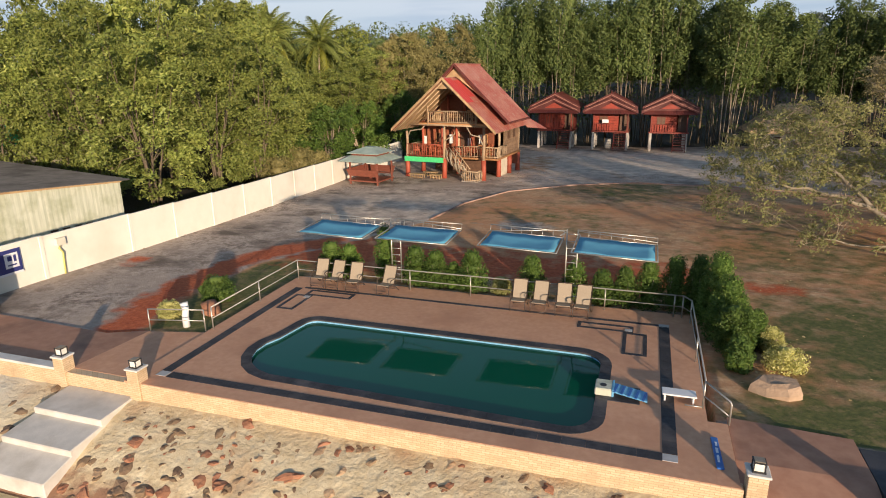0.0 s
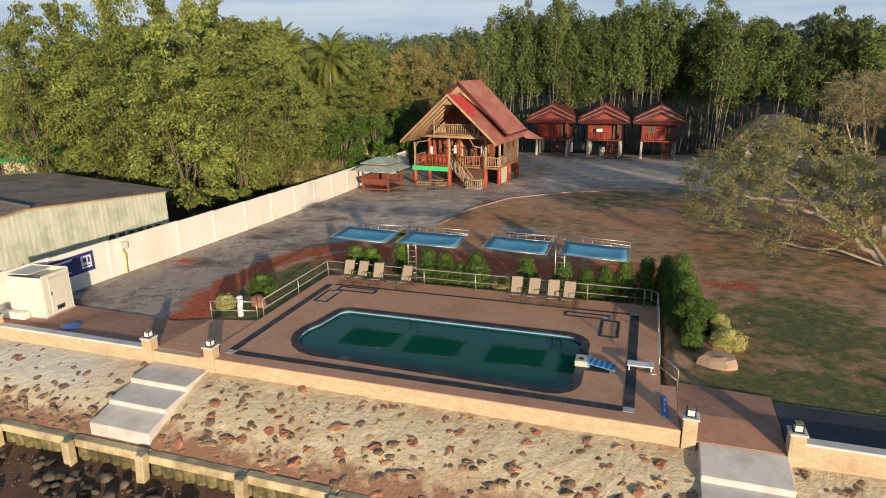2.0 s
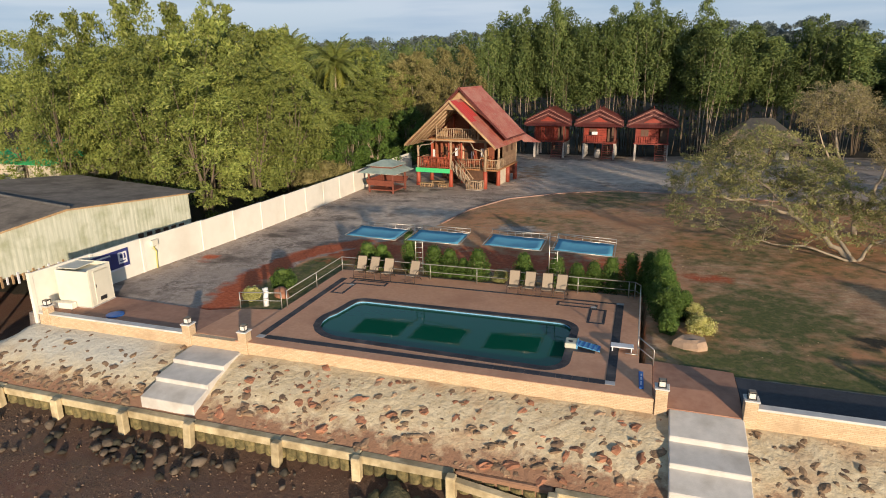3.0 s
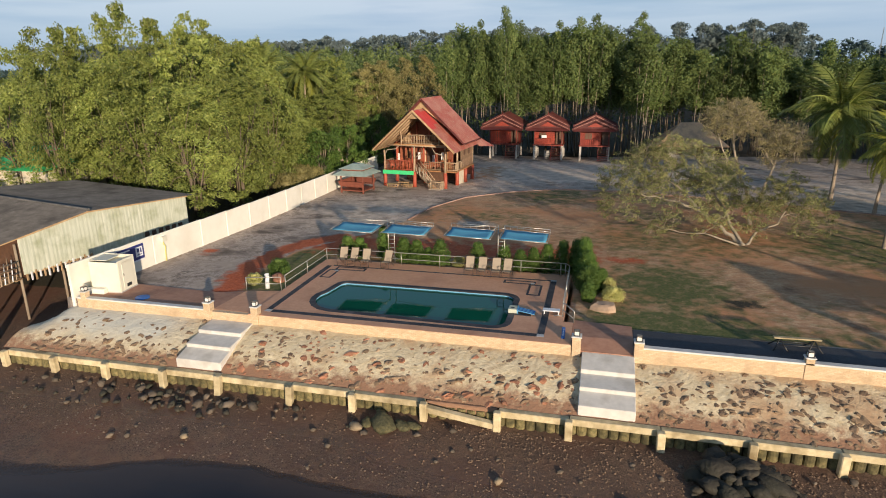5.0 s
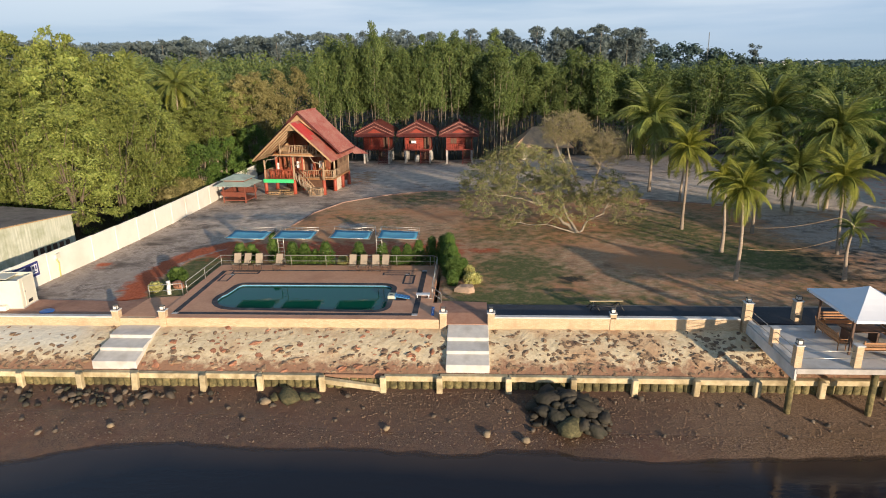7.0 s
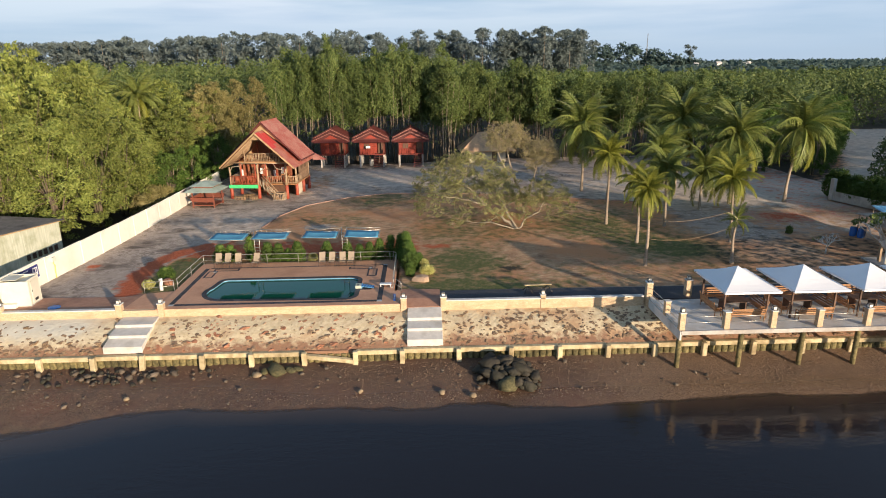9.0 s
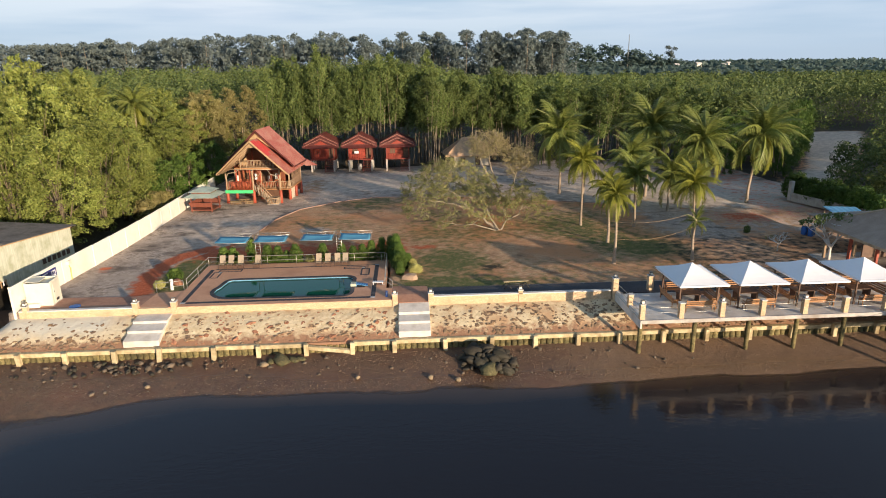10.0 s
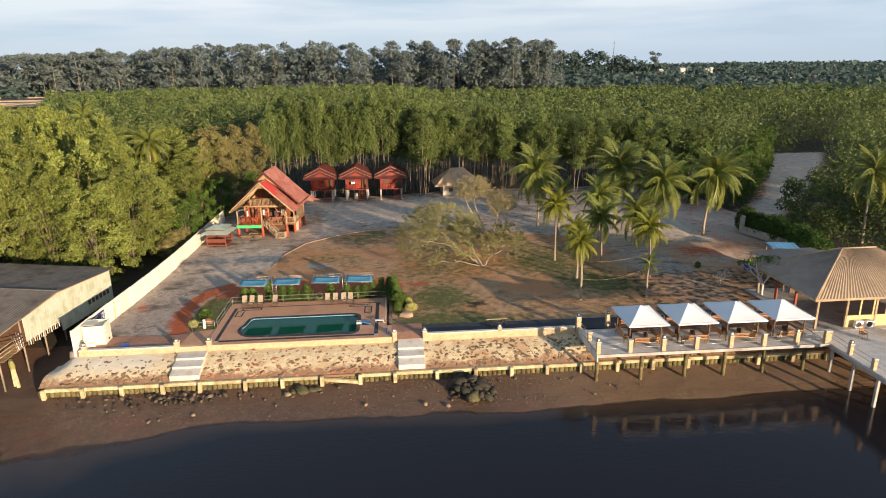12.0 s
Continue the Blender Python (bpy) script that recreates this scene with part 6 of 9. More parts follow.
for u, v, w in ((-2.3, -0.9, 1.5), (-0.5, -0.7, 1.1), (-1.6, 0.5, 1.4)):
    t = thing("bamboo_bench", HOUSE @ pose(u, v, 0.04), "low pale bamboo bench under the house", "bench", "bamboo benches under the house")
    part("seat", Geo().box((0, 0, 0.42), (w, 0.55, 0.06), 0, 0.02), M["bamboo"], t)
    for sx in (-0.42, -0.14, 0.14, 0.42):
        part("leg", Geo().tube([(sx * w, -0.2, 0), (sx * w, -0.2, 0.4)], 0.035, 6).tube([(sx * w, 0.2, 0), (sx * w, 0.2, 0.4)], 0.035, 6), M["bamboo"], t, smooth=True)
    part("stretcher", Geo().tube([(-0.45 * w, -0.2, 0.15), (0.45 * w, -0.2, 0.15)], 0.03, 6), M["bamboo"], t, smooth=True)


# ---- red cottages ----
def cottage(x, y, z, rz, screen):
    c = thing("cottage", pose(x, y, z, 0, 0, rz), "small dark red board cottage on pale posts with gable roof", "cottage", "row of red cottages")
    W, D, F = 2.02, 4.6, 2.15
    for u in (-W, W):
        for v in (0.1, 2.3, D):
            part("post", Geo().box((u, v, 1.0), (0.28, 0.28, 2.2), 0, 0.02), M["concrete"], c, "pale concrete post")
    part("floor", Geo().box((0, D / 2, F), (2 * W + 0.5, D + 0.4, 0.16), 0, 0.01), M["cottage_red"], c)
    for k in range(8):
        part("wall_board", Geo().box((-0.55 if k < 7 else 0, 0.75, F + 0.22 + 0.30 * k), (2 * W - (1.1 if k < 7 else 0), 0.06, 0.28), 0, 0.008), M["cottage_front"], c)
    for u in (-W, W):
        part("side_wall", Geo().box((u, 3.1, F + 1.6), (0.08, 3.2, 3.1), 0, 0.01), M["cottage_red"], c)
        part("porch_post", Geo().box((u, 0.1, F + 1.25), (0.16, 0.16, 2.4), 0, 0.012), M["cottage_red"], c)
        part("porch_rail", Geo().box((u, 0.8, F + 0.85), (0.07, 1.4, 0.08)).box((u, 0.8, F + 0.45), (0.05, 1.4, 0.5), 0, 0.01), M["cottage_red"], c)
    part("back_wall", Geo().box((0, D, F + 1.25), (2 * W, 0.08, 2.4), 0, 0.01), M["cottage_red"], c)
    dr = part("door", Geo().box((1.6, 0.9, F + 1.05), (1.1, 0.05, 1.95), 0, 0.01), M["dark_timber"], c, "dark wooden door")
    wn2 = part("window", Geo().box((-0.9, 0.70, F + 1.35), (0.95, 0.05, 0.85), 0, 0.01), M["dark_timber"], c, "dark window")
    part("window_frame", Geo().box((-0.9, 0.67, F + 1.8), (1.1, 0.04, 0.07)).box((-0.9, 0.67, F + 0.9), (1.1, 0.04, 0.07)).box((-0.9, 0.67, F + 1.35), (0.06, 0.04, 0.9)), M["cottage_red"], wn2)
    # front railing and stairs
    for k in range(9):
        part("rail_slat", Geo().box((-W + 0.22 + 0.3 * k if k < 8 else 0.38, 0.08, F + 0.48), (0.2, 0.04, 0.8), 0, 0.008), M["cottage_front"], c)
    part("hand_rail", Geo().box((-0.8, 0.08, F + 0.92), (2.6, 0.09, 0.07), 0, 0.01), M["cottage_red"], c)
    st = part("stairs", Geo().box((1.25, -0.02, F - 0.06), (1.5, 0.22, 0.08), 0, 0.01), M["cottage_red"], c, "steep dark red stairs")
    for u in (0.55, 1.95):
        part("stringer", Geo().panel((u, 0.0, F - 0.05), (u, -1.25, 0.05), (u, -1.1, -0.05), (u, 0.15, F - 0.2), 0.05), M["cottage_red"], st)
    for k in range(7):
        part("tread", Geo().box((1.25, -1.13 + 0.165 * k, 0.2 + 0.29 * k), (1.36, 0.25, 0.05), 0, 0.01), M["cottage_red"], st)
    if screen == 1:
        part("water_butt", Geo().tube([(-0.25, 1.2, -0.05), (-0.25, 1.2, 0.5), (-0.25, 1.2, 1.15)], [0.36, 0.42, 0.38], 12), M["concrete"], c, "grey water drum below the floor", True)
    # two-step gable roof
    for s in (-1, 1):
        for v0, v1, a, b, w in ((-0.7, D + 0.6, 6.65, 5.05, 3.15), (-1.25, 0.2, 6.10, 4.65, 3.25)):
            q = [(s * w, v0, b), (s * w, v1, b), (0, v1, a), (0, v0, a)]
            if s < 0:
                q = [q[1], q[0], q[3], q[2]]
            part("roof", Geo().ribbed(*q, 0.3, 0.025, 0.05), M["roof_dark"], c, "dark red tiled roof")
            part("bargeboard", Geo().panel((s * w, v0 - 0.03, b - 0.22), (0, v0 - 0.03, a - 0.30), (0, v0 - 0.03, a + 0.17), (s * w, v0 - 0.03, b + 0.17), 0.05), M["roof_dark"], c)
            part("eave_trim", Geo().panel((s * (w - 0.35), v0 - 0.06, b + 0.10), (0, v0 - 0.06, a - 0.10), (0, v0 - 0.06, a - 0.02), (s * (w - 0.2), v0 - 0.06, b + 0.10), 0.03), M["trim_brown"], c, "pale brown edge trim")
    part("gable", Geo().put([(-2.55, -1.0, 4.7), (2.55, -1.0, 4.7), (0, -1.0, 5.95)], [(0, 1, 2)]).put([(-2.5, -0.5, 5.2), (2.5, -0.5, 5.2), (0, -0.5, 6.5)], [(0, 1, 2)]), M["roof_dark"], c, "dark maroon board gable")
    part("pediment", Geo().panel((-1.15, -1.05, 4.98), (1.15, -1.05, 4.98), (0.02, -1.05, 5.62), (-0.02, -1.05, 5.62), 0.04), M["cottage_front"], c, "bright orange-red pediment board")
    part("front_roof", Geo().ribbed((-3.1, -1.45, 4.38), (3.1, -1.45, 4.38), (2.6, -0.9, 4.85), (-2.6, -0.9, 4.85), 0.3, 0.025, 0.05), M["roof_dark"], c, "dark red skirt roof over the porch")
    part("finial", Geo().tube([(0, -0.7, 6.65), (0, -0.72, 6.95), (0, -0.8, 7.15)], [0.08, 0.06, 0.02], 6), M["cottage_red"], c, smooth=True)
    part("ridge_cap", Geo().tube([(0, -0.7, 6.7), (0, D + 0.6, 6.7)], 0.1, 6), M["roof_dark"], c)
    part("eave_beam", Geo().box((0, 0.1, F + 2.5), (2 * W + 0.3, 0.16, 0.18), 0, 0.012), M["cottage_red"], c)
    if screen == 0:
        for k in range(9):
            part("screen_slat", Geo().box((-W + 0.24 + 0.36 * k, 0.02, F + 1.35), (0.26, 0.03, 1.9), 0, 0.008), M["cottage_front"], c, "bright red upright slat")
    if screen == 1:
        part("notice", Geo().box((-0.6, 0.03, F + 1.25), (0.75, 0.03, 0.4), 0, 0.006), M["sign_white"], c, "white cloth on the porch rail")
    return c


cottage(-14.05, 66.6, -0.62, -2, 0)
cottage(-7.25, 66.4, -0.62, -1, 1)
cottage(-0.45, 66.0, -0.60, 1, 2)

# ---- thatched hut behind the leaning tree ----
hut = thing("thatched_hut", pose(13.0, 66.5, -0.3, 0, 0, 4), "small cream hut with a grey thatched hip roof", "hut")
part("wall", Geo().box((0, 2.2, 1.0), (6.4, 4.4, 2.2), 0, 0.02), M["plaster"], hut)
for s, (a, b, cc, d) in enumerate((((-4.9, -1.0, 2.15), (4.9, -1.0, 2.15), (1.3, 2.2, 5.2), (-1.3, 2.2, 5.2)), ((4.9, -1.0, 2.15), (4.9, 5.4, 2.15), (1.3, 2.25, 5.2), (1.3, 2.2, 5.2)), ((4.9, 5.4, 2.15), (-4.9, 5.4, 2.15), (-1.3, 2.25, 5.2), (1.3, 2.25, 5.2)), ((-4.9, 5.4, 2.15), (-4.9, -1.0, 2.15), (-1.3, 2.2, 5.2), (-1.3, 2.25, 5.2)))):
    part("thatch_side", Geo().panel(a, b, cc, d, 0.18), M["thatch"], hut, "grey thatch")
part("doorway", Geo().box((1.2, -0.02, 0.9), (0.9, 0.06, 1.9)), M["dark_timber"], hut, "dark doorway")
part("hut_window", Geo().box((-1.6, -0.02, 1.2), (0.9, 0.06, 0.8)), M["dark_timber"], hut)


# ---- gazebo by the wall ----
def gazebo():
    g = thing("gazebo", pose(-25.85, 36.4, -0.46, 0, 0, -6), "small red wooden gazebo with a faded teal two-tier roof", "gazebo")
    part("floor", Geo().box((0, 0, 0.32), (3.0, 2.9, 0.12), 0, 0.02), M["dark_wood"], g)
    for u in (-1.35, 1.35):
        for v in (-1.3, 1.3):
            part("post", Geo().box((u, v, 1.15), (0.14, 0.14, 2.3), 0, 0.012), M["dark_wood"], g)
    for a in range(4):
        r = Matrix.Rotation(a * math.pi / 2, 4, "Z")
        for w0, z0, w1, z1 in ((2.05, 2.08, 1.25, 2.50), (1.5, 2.72, 0.45, 3.14)):
            q = [r @ Vector(p) for p in ((-w0, -w0, z0), (w0, -w0, z0), (w1, -w1, z1), (-w1, -w1, z1))]
            part("roof_side", Geo().panel(*q, 0.06), M["teal_roof"], g, "faded teal roof side")
        q = [r @ Vector(p) for p in ((-1.2, -1.2, 2.44), (1.2, -1.2, 2.44), (1.2, -1.2, 2.8), (-1.2, -1.2, 2.8))]
        part("neck", Geo().panel(*q, 0.04), M["dark_wood"], g)
        if a != 1:
            part("bench", Geo().box((0, -1.15, 0.75), (2.6, 0.45, 0.05), 0, 0.01, r), M["dark_wood"], g, "dark red bench")
            part("bench_back", Geo().panel(*[r @ Vector(p) for p in ((-1.45, -1.4, 0.78), (1.45, -1.4, 0.78), (1.55, -1.62, 1.32), (-1.55, -1.62, 1.32))], 0.04), M["dark_wood"], g, "dark red slatted bench back")
    part("roof_cap", Geo().box((0, 0, 3.13), (0.95, 0.95, 0.06), 0, 0.02), M["teal_roof"], g)
    part("table", Geo().box((0, 0, 0.95), (1.2, 0.7, 0.05), 0, 0.01).box((0, 0, 0.6), (0.2, 0.4, 0.6)), M["dark_wood"], g, "dark red table")
    return g


gazebo()

# ---- jetty with tent roofs ----
JX0, JX1, JY0, JY1 = 17.95, 39.4, -5.95, -0.55
fixed("jetty_deck", Geo().box(((JX0 + JX1) / 2, (JY0 + JY1) / 2, -0.10), (JX1 - JX0, JY1 - JY0, 0.2), 0, 0.015), M["coping"], "pale smooth concrete jetty deck", "deck")
fixed("jetty_edge", Geo().box(((JX0 + JX1) / 2, JY0 - 0.065, -0.12), (JX1 - JX0 + 0.1, 0.12, 0.28), 0, 0.015), M["concrete"], "grey concrete edge beam of the jetty", "beam")
for i, x in enumerate((18.1, 22.2, 26.3, 30.0, 33.7, 37.6)):
    for y in (-5.4, -1.6):
        col = thing("jetty_column", pose(x, y, -3.6), "stained round concrete column under the jetty", "column", "columns under the jetty")
        part("shaft", Geo().tube([(0, 0, 0), (0, 0, 3.4)], 0.17, 10), M["sheet"], col, smooth=True)
fixed("jetty_side", Geo().prism([(JX0 - 0.13, JY0 - 0.1), (JX0 - 0.01, JY0 - 0.1), (JX0 - 0.01, -0.28), (JX0 - 0.13, -0.28)], -0.62, -0.01), M["coping"], "pale concrete side wall of the jetty", "wall")
fixed("jetty_beam", Geo().box((28.7, -5.35, -0.32), (21.2, 0.24, 0.24)).box((28.7, -1.6, -0.32), (21.2, 0.24, 0.24)), M["concrete"], "concrete beam under the jetty", "beam")
fixed("jetty_kerb", Geo().box((17.98, -2.9, 0.12), (0.22, 5.0, 0.22), 0, 0.02), M["coping"], "pale kerb on the jetty's side", "kerb")
piers = [(18.0, -5.72), (20.9, -5.72), (23.95, -5.72), (27.0, -5.72), (30.2, -5.72), (33.3, -5.72), (36.4, -5.72), (39.2, -5.72)]
for i, (x, y) in enumerate(piers):
    lamp_pier(x, y, 0.0, 1.16, 0.36, i % 2 == 0)
lamp_pier(17.98, -3.3, 0.0, 1.0, 0.36, False, "cream brick pier on the jetty's side")
for (xa, ya), (xb, yb) in list(zip(piers, piers[1:])) + [((18.0, -5.72), (17.98, -3.3)), ((17.98, -3.3), (17.9, -0.4))]:
    r = thing("jetty_rail", pose(0, 0, 0), "two thin tube rails between brick piers", "railing", "rails along the jetty")
    for z in (0.45, 0.85):
        part("rail", Geo().tube([(xa, ya, z), (xb, yb, z)], 0.022, 6), M["steel"], r, smooth=True)


def tent(x, y, seed):
    t = thing("tent_pavilion", pose(x, y, 0.0), "white pyramid tent roof on a dark wooden frame", "pavilion", "tent pavilions on the jetty")
    hx, hy, ze, za = 1.88, 2.4, 2.2, 3.24
    c = Geo()
    n = 6
    corners = [(-hx, -hy), (hx, -hy), (hx, hy), (-hx, hy)]
    for k in range(4):
        (xa, ya), (xb, yb) = corners[k], corners[(k + 1) % 4]
        base = len(c.v)
        for j in range(n + 1):
            for i in range(n + 1):
                u, v = i / n, j / n
                px, py = (xa + (xb - xa) * u) * (1 - v), (ya + (yb - ya) * u) * (1 - v)
                zz = ze + (za - ze) * v - 0.10 * math.sin(math.pi * v) - 0.05 * (1 - v) * math.sin(math.pi * u)
                c.v.append((px, py, zz))
        c.f += [(base + j * (n + 1) + i, base + j * (n + 1) + i + 1, base + (j + 1) * (n + 1) + i + 1, base + (j + 1) * (n + 1) + i) for j in range(n) for i in range(n)]
    part("roof_cloth", c, M["tent"], t, "white taut roof cloth")
    val = Geo()
    for k in range(4):
        (xa, ya), (xb, yb) = corners[k], corners[(k + 1) % 4]
        val.panel((xa, ya, ze - 0.12), (xb, yb, ze - 0.12), (xb, yb, ze + 0.02), (xa, ya, ze + 0.02), 0.01)
    part("valance", val, M["tent"], t, "short white hem")
    for sx in (-1, 1):
        for sy in (-1, 1):
            part("post", Geo().box((sx * 1.45, sy * 1.6, 1.12), (0.11, 0.11, 2.24), 0, 0.01), M["dark_timber"], t)
            part("brace", Geo().tube([(sx * 1.45, sy * 1.6, 1.75), (sx * 1.9, sy * 2.2, 2.15)], 0.03, 5), M["dark_timber"], t)
    part("top_beam", Geo().box((0, -1.6, 2.1), (3.3, 0.1, 0.12)).box((0, 1.6, 2.1), (3.3, 0.1, 0.12)).box((-1.45, 0, 2.1), (0.1, 3.3, 0.12)).box((1.45, 0, 2.1), (0.1, 3.3, 0.12)), M["dark_timber"], t)
    return t


def picnic_table(x, y):
    t = thing("picnic_table", pose(x, y, 0.0), "dark varnished plank table under the tent roof", "table", "tables on the jetty")
    for k in range(6):
        part("plank", Geo().box((0, -0.45 + 0.18 * k, 0.76), (1.9, 0.165, 0.05), 0, 0.008), M["dark_timber"], t)
    for sx in (-0.75, 0.75):
        part("leg", Geo().box((sx, 0, 0.37), (0.12, 0.75, 0.74), 0, 0.01), M["dark_timber"], t)
    return t


for i, x in enumerate((22.8, 27.35, 31.95, 36.45)):
    tent(x, -2.75, i)
    picnic_table(x, -2.7)
    for dx, dy, a in ((0, -1.85, 180), (0, 1.75, 0), (-1.55, 0, 90), (1.55, 0, -90)):
        b = slat_chair(dx, dy, 0.0, a, 2.3, M["wood"], "varnished slatted wooden bench under the tent roof", "tent_bench", "benches under the tents", pose(x, -2.75, 0))

# ---- restaurant hall and its terrace ----
TX0, TX1, TY0 = 39.5, 66.0, -15.0
fixed("terrace_deck", Geo().box(((TX0 + TX1) / 2, (TY0 - 3.4) / 2, -0.1), (TX1 - TX0, -3.4 - TY0, 0.2), 0, 0.015), M["coping"], "pale concrete terrace on posts over the water", "deck")
fixed("terrace_beam", Geo().box((TX0 + 0.14, (TY0 - 3.4) / 2, -0.36), (0.24, -3.4 - TY0, 0.32), 0, 0.02), M["concrete"], "concrete edge beam of the terrace", "beam")
fixed("hall_floor", Geo().box((47.9, 2.4, -0.15), (16.8, 11.6, 0.35), 0, 0.01), M["concrete"], "concrete floor of the hall", "floor")
for y in (-5.4, -8.2, -11.0, -13.8):
    lamp_pier(TX0 + 0.2, y, 0.0, 1.0, 0.34, y == -8.2, "cream brick pier on the terrace's edge")
    for x in (TX0 + 0.5, TX0 + 4.5, TX0 + 9.0):
        col = thing("terrace_column", pose(x, y - 0.4, -4.6), "stained concrete column under the terrace", "column", "columns under the terrace")
        part("shaft", Geo().box((0, 0, 2.2), (0.25, 0.25, 4.4), 0, 0.03), M["concrete"], col)
        part("footing", Geo().box((0, 0, 0.75), (0.55, 0.55, 0.4), 0, 0.06), M["mud_rock"], col, "muddy concrete footing")
r = thing("terrace_rail", pose(0, 0, 0), "two thin tube rails along the terrace", "railing")
for z in (0.45, 0.85):
    part("rail", Geo().tube([(TX0 + 0.2, -5.4, z), (TX0 + 0.2, -13.8, z)], 0.022, 6), M["steel"], r, smooth=True)


def hall():
    h = thing("restaurant_hall", pose(0, 0, 0), "wide open restaurant hall with a tan ribbed hip roof on posts", "hall")
    x0, x1, y0, y1, ze, zr, ya, xr = 39.35, 55.9, -3.4, 7.6, 3.25, 6.25, 2.6, 49.4
    ra, rb = (45.8, ya, zr), (xr, ya, zr)
    part("roof_front", Geo().ribbed((x0, y0, ze), (x1, y0, ze), rb, ra, 0.33, 0.05), M["hall_roof"], h, "tan ribbed roof slope")
    # one roof all round; the west slope's colour carries its turn from the sun
    part("roof_west", Geo().ribbed((x0, y1, ze), (x0, y0, ze), (45.8, ya, zr), (45.8, ya + 0.05, zr), 0.33, 0.05), M["hip_roof"], h, "ribbed roof slope, coloured for the side away from the sun")
    part("roof_back", Geo().ribbed((x1, y1, ze), (x0, y1, ze), (45.8, ya + 0.05, zr), (xr, ya + 0.05, zr), 0.33, 0.05), M["hall_roof"], h, "tan ribbed roof slope")
    part("roof_east", Geo().ribbed((x1, y0, ze), (x1, y1, ze), (xr, ya + 0.05, zr), rb, 0.33, 0.05), M["hall_roof"], h, "tan ribbed roof slope")
    part("hip_cap", Geo().tube([(x0, y0, ze + 0.06), ra], 0.1, 6).tube([(x0, y1, ze + 0.06), (45.8, ya, zr)], 0.1, 6).tube([ra, rb], 0.11, 6).tube([rb, (x1, y0, ze + 0.06)], 0.1, 6), M["hall_roof"], h, "rounded hip caps", True)
    part("fascia", Geo().box(((x0 + x1) / 2, y0 + 0.02, ze - 0.1), (x1 - x0, 0.06, 0.22)).box((x0 + 0.02, (y0 + y1) / 2, ze - 0.1), (0.06, y1 - y0, 0.22)), M["log"], h)
    part("ceiling", Geo().box((47.6, 2.1, ze - 0.16), (15.8, 10.4, 0.05)), M["wood"], h)
    for x in [40.2 + 2.95 * i for i in range(6)]:
        part("post", Geo().box((x, -2.7, 1.6), (0.22, 0.22, 3.2), 0, 0.015), M["log"], h, "varnished timber post")
        part("post", Geo().box((x, 7.0, 1.6), (0.22, 0.22, 3.2), 0, 0.015), M["log"], h)
    for y in (0.6, 3.8):
        part("post", Geo().box((40.2, y, 1.6), (0.22, 0.22, 3.2), 0, 0.015), M["red_log"], h, "red timber post")
    part("low_wall", Geo().box((49.2, -2.7, 0.95), (12.2, 0.14, 0.5), 0, 0.01).box((49.2, -2.7, 0.35), (12.2, 0.12, 0.7), 0, 0.01), M["hall_wall"], h, "ochre low wall")
    for i in range(10):
        part("window_post", Geo().box((43.2 + 1.33 * i, -2.7, 2.1), (0.16, 0.1, 2.0), 0, 0.01), M["hall_wall"], h)
    part("window_head", Geo().box((49.2, -2.7, 2.95), (12.2, 0.12, 0.25), 0, 0.01), M["hall_wall"], h)
    part("back_wall", Geo().box((49.6, 6.6, 1.5), (12, 0.12, 3.0), 0, 0.01), M["dark_timber"], h)
    return h


hall()
for x, y, a in ((43.2, -5.2, 10), (46.3, -5.0, -15), (45.0, -8.0, 20), (48.5, -7.2, 0)):
    slat_chair(0, 0, 0.0, a, 0.6, M["wood"], "varnished wooden chair on the terrace", "terrace_chair", "chairs on the terrace", pose(x, y, 0))
def air_unit(x, y, rz):
    """An outdoor air-conditioning unit with a round fan grille."""
    a = thing("air_conditioner", pose(x, y, 0.0, 0, 0, rz), "white outdoor air-conditioning unit against the ochre wall", "air conditioner", "air conditioners beside the hall")
    part("casing", Geo().box((0, 0, 0.43), (0.85, 0.32, 0.7), 0, 0.02), M["white_plastic"], a)
    part("grille", Geo().tube([(-0.12, -0.165, 0.43), (-0.12, -0.185, 0.43)], 0.27, 18), M["black"], a, "dark round fan grille")
    for u in (-0.3, 0.3):
        part("foot", Geo().box((u, 0, 0.04), (0.08, 0.34, 0.08)), M["concrete"], a)


air_unit(44.3, -3.1, 3)
air_unit(45.4, -3.1, -2)
rt = thing("round_table", pose(46.4, -5.2, 0.0), "round varnished wooden table on the terrace", "table")
part("tabletop", Geo().tube([(0, 0, 0.7), (0, 0, 0.76)], 0.75, 20), M["wood"], rt)
part("pedestal", Geo().tube([(0, 0, 0.0), (0, 0, 0.05), (0, 0, 0.08), (0, 0, 0.7)], [0.36, 0.34, 0.09, 0.08], 10), M["dark_timber"], rt, smooth=True)
# the low wall and parked cover behind the hall
fixed("wall_east", Geo().box((54.4, 24.4, 0.3), (0.2, 15.3, 1.1), 0.27, 0.01).box((52.3, 32.0, 1.1), (0.5, 0.5, 2.6), 0.27, 0.02), M["concrete"], "low pale garden wall with a post", "wall")
tarp = thing("blue_tarpaulin", pose(50.5, 19.8, -0.1, 0, 0, -8), "blue plastic tarpaulin over a low lean-to roof", "tarpaulin")
part("sheet", Geo().ribbed((-1.4, -1.2, 1.45), (2.2, -1.0, 1.4), (2.2, 0.9, 1.6), (-1.4, 1.0, 1.65), 0.6, 0.04), M["sky_plastic"], tarp)
for u in (-1.2, 2.0):
    part("post", Geo().tube([(u, -1.0, 0), (u, -1.0, 1.42)], 0.06, 6).tube([(u, 0.8, 0), (u, 0.8, 1.55)], 0.06, 6), M["log"], tarp)
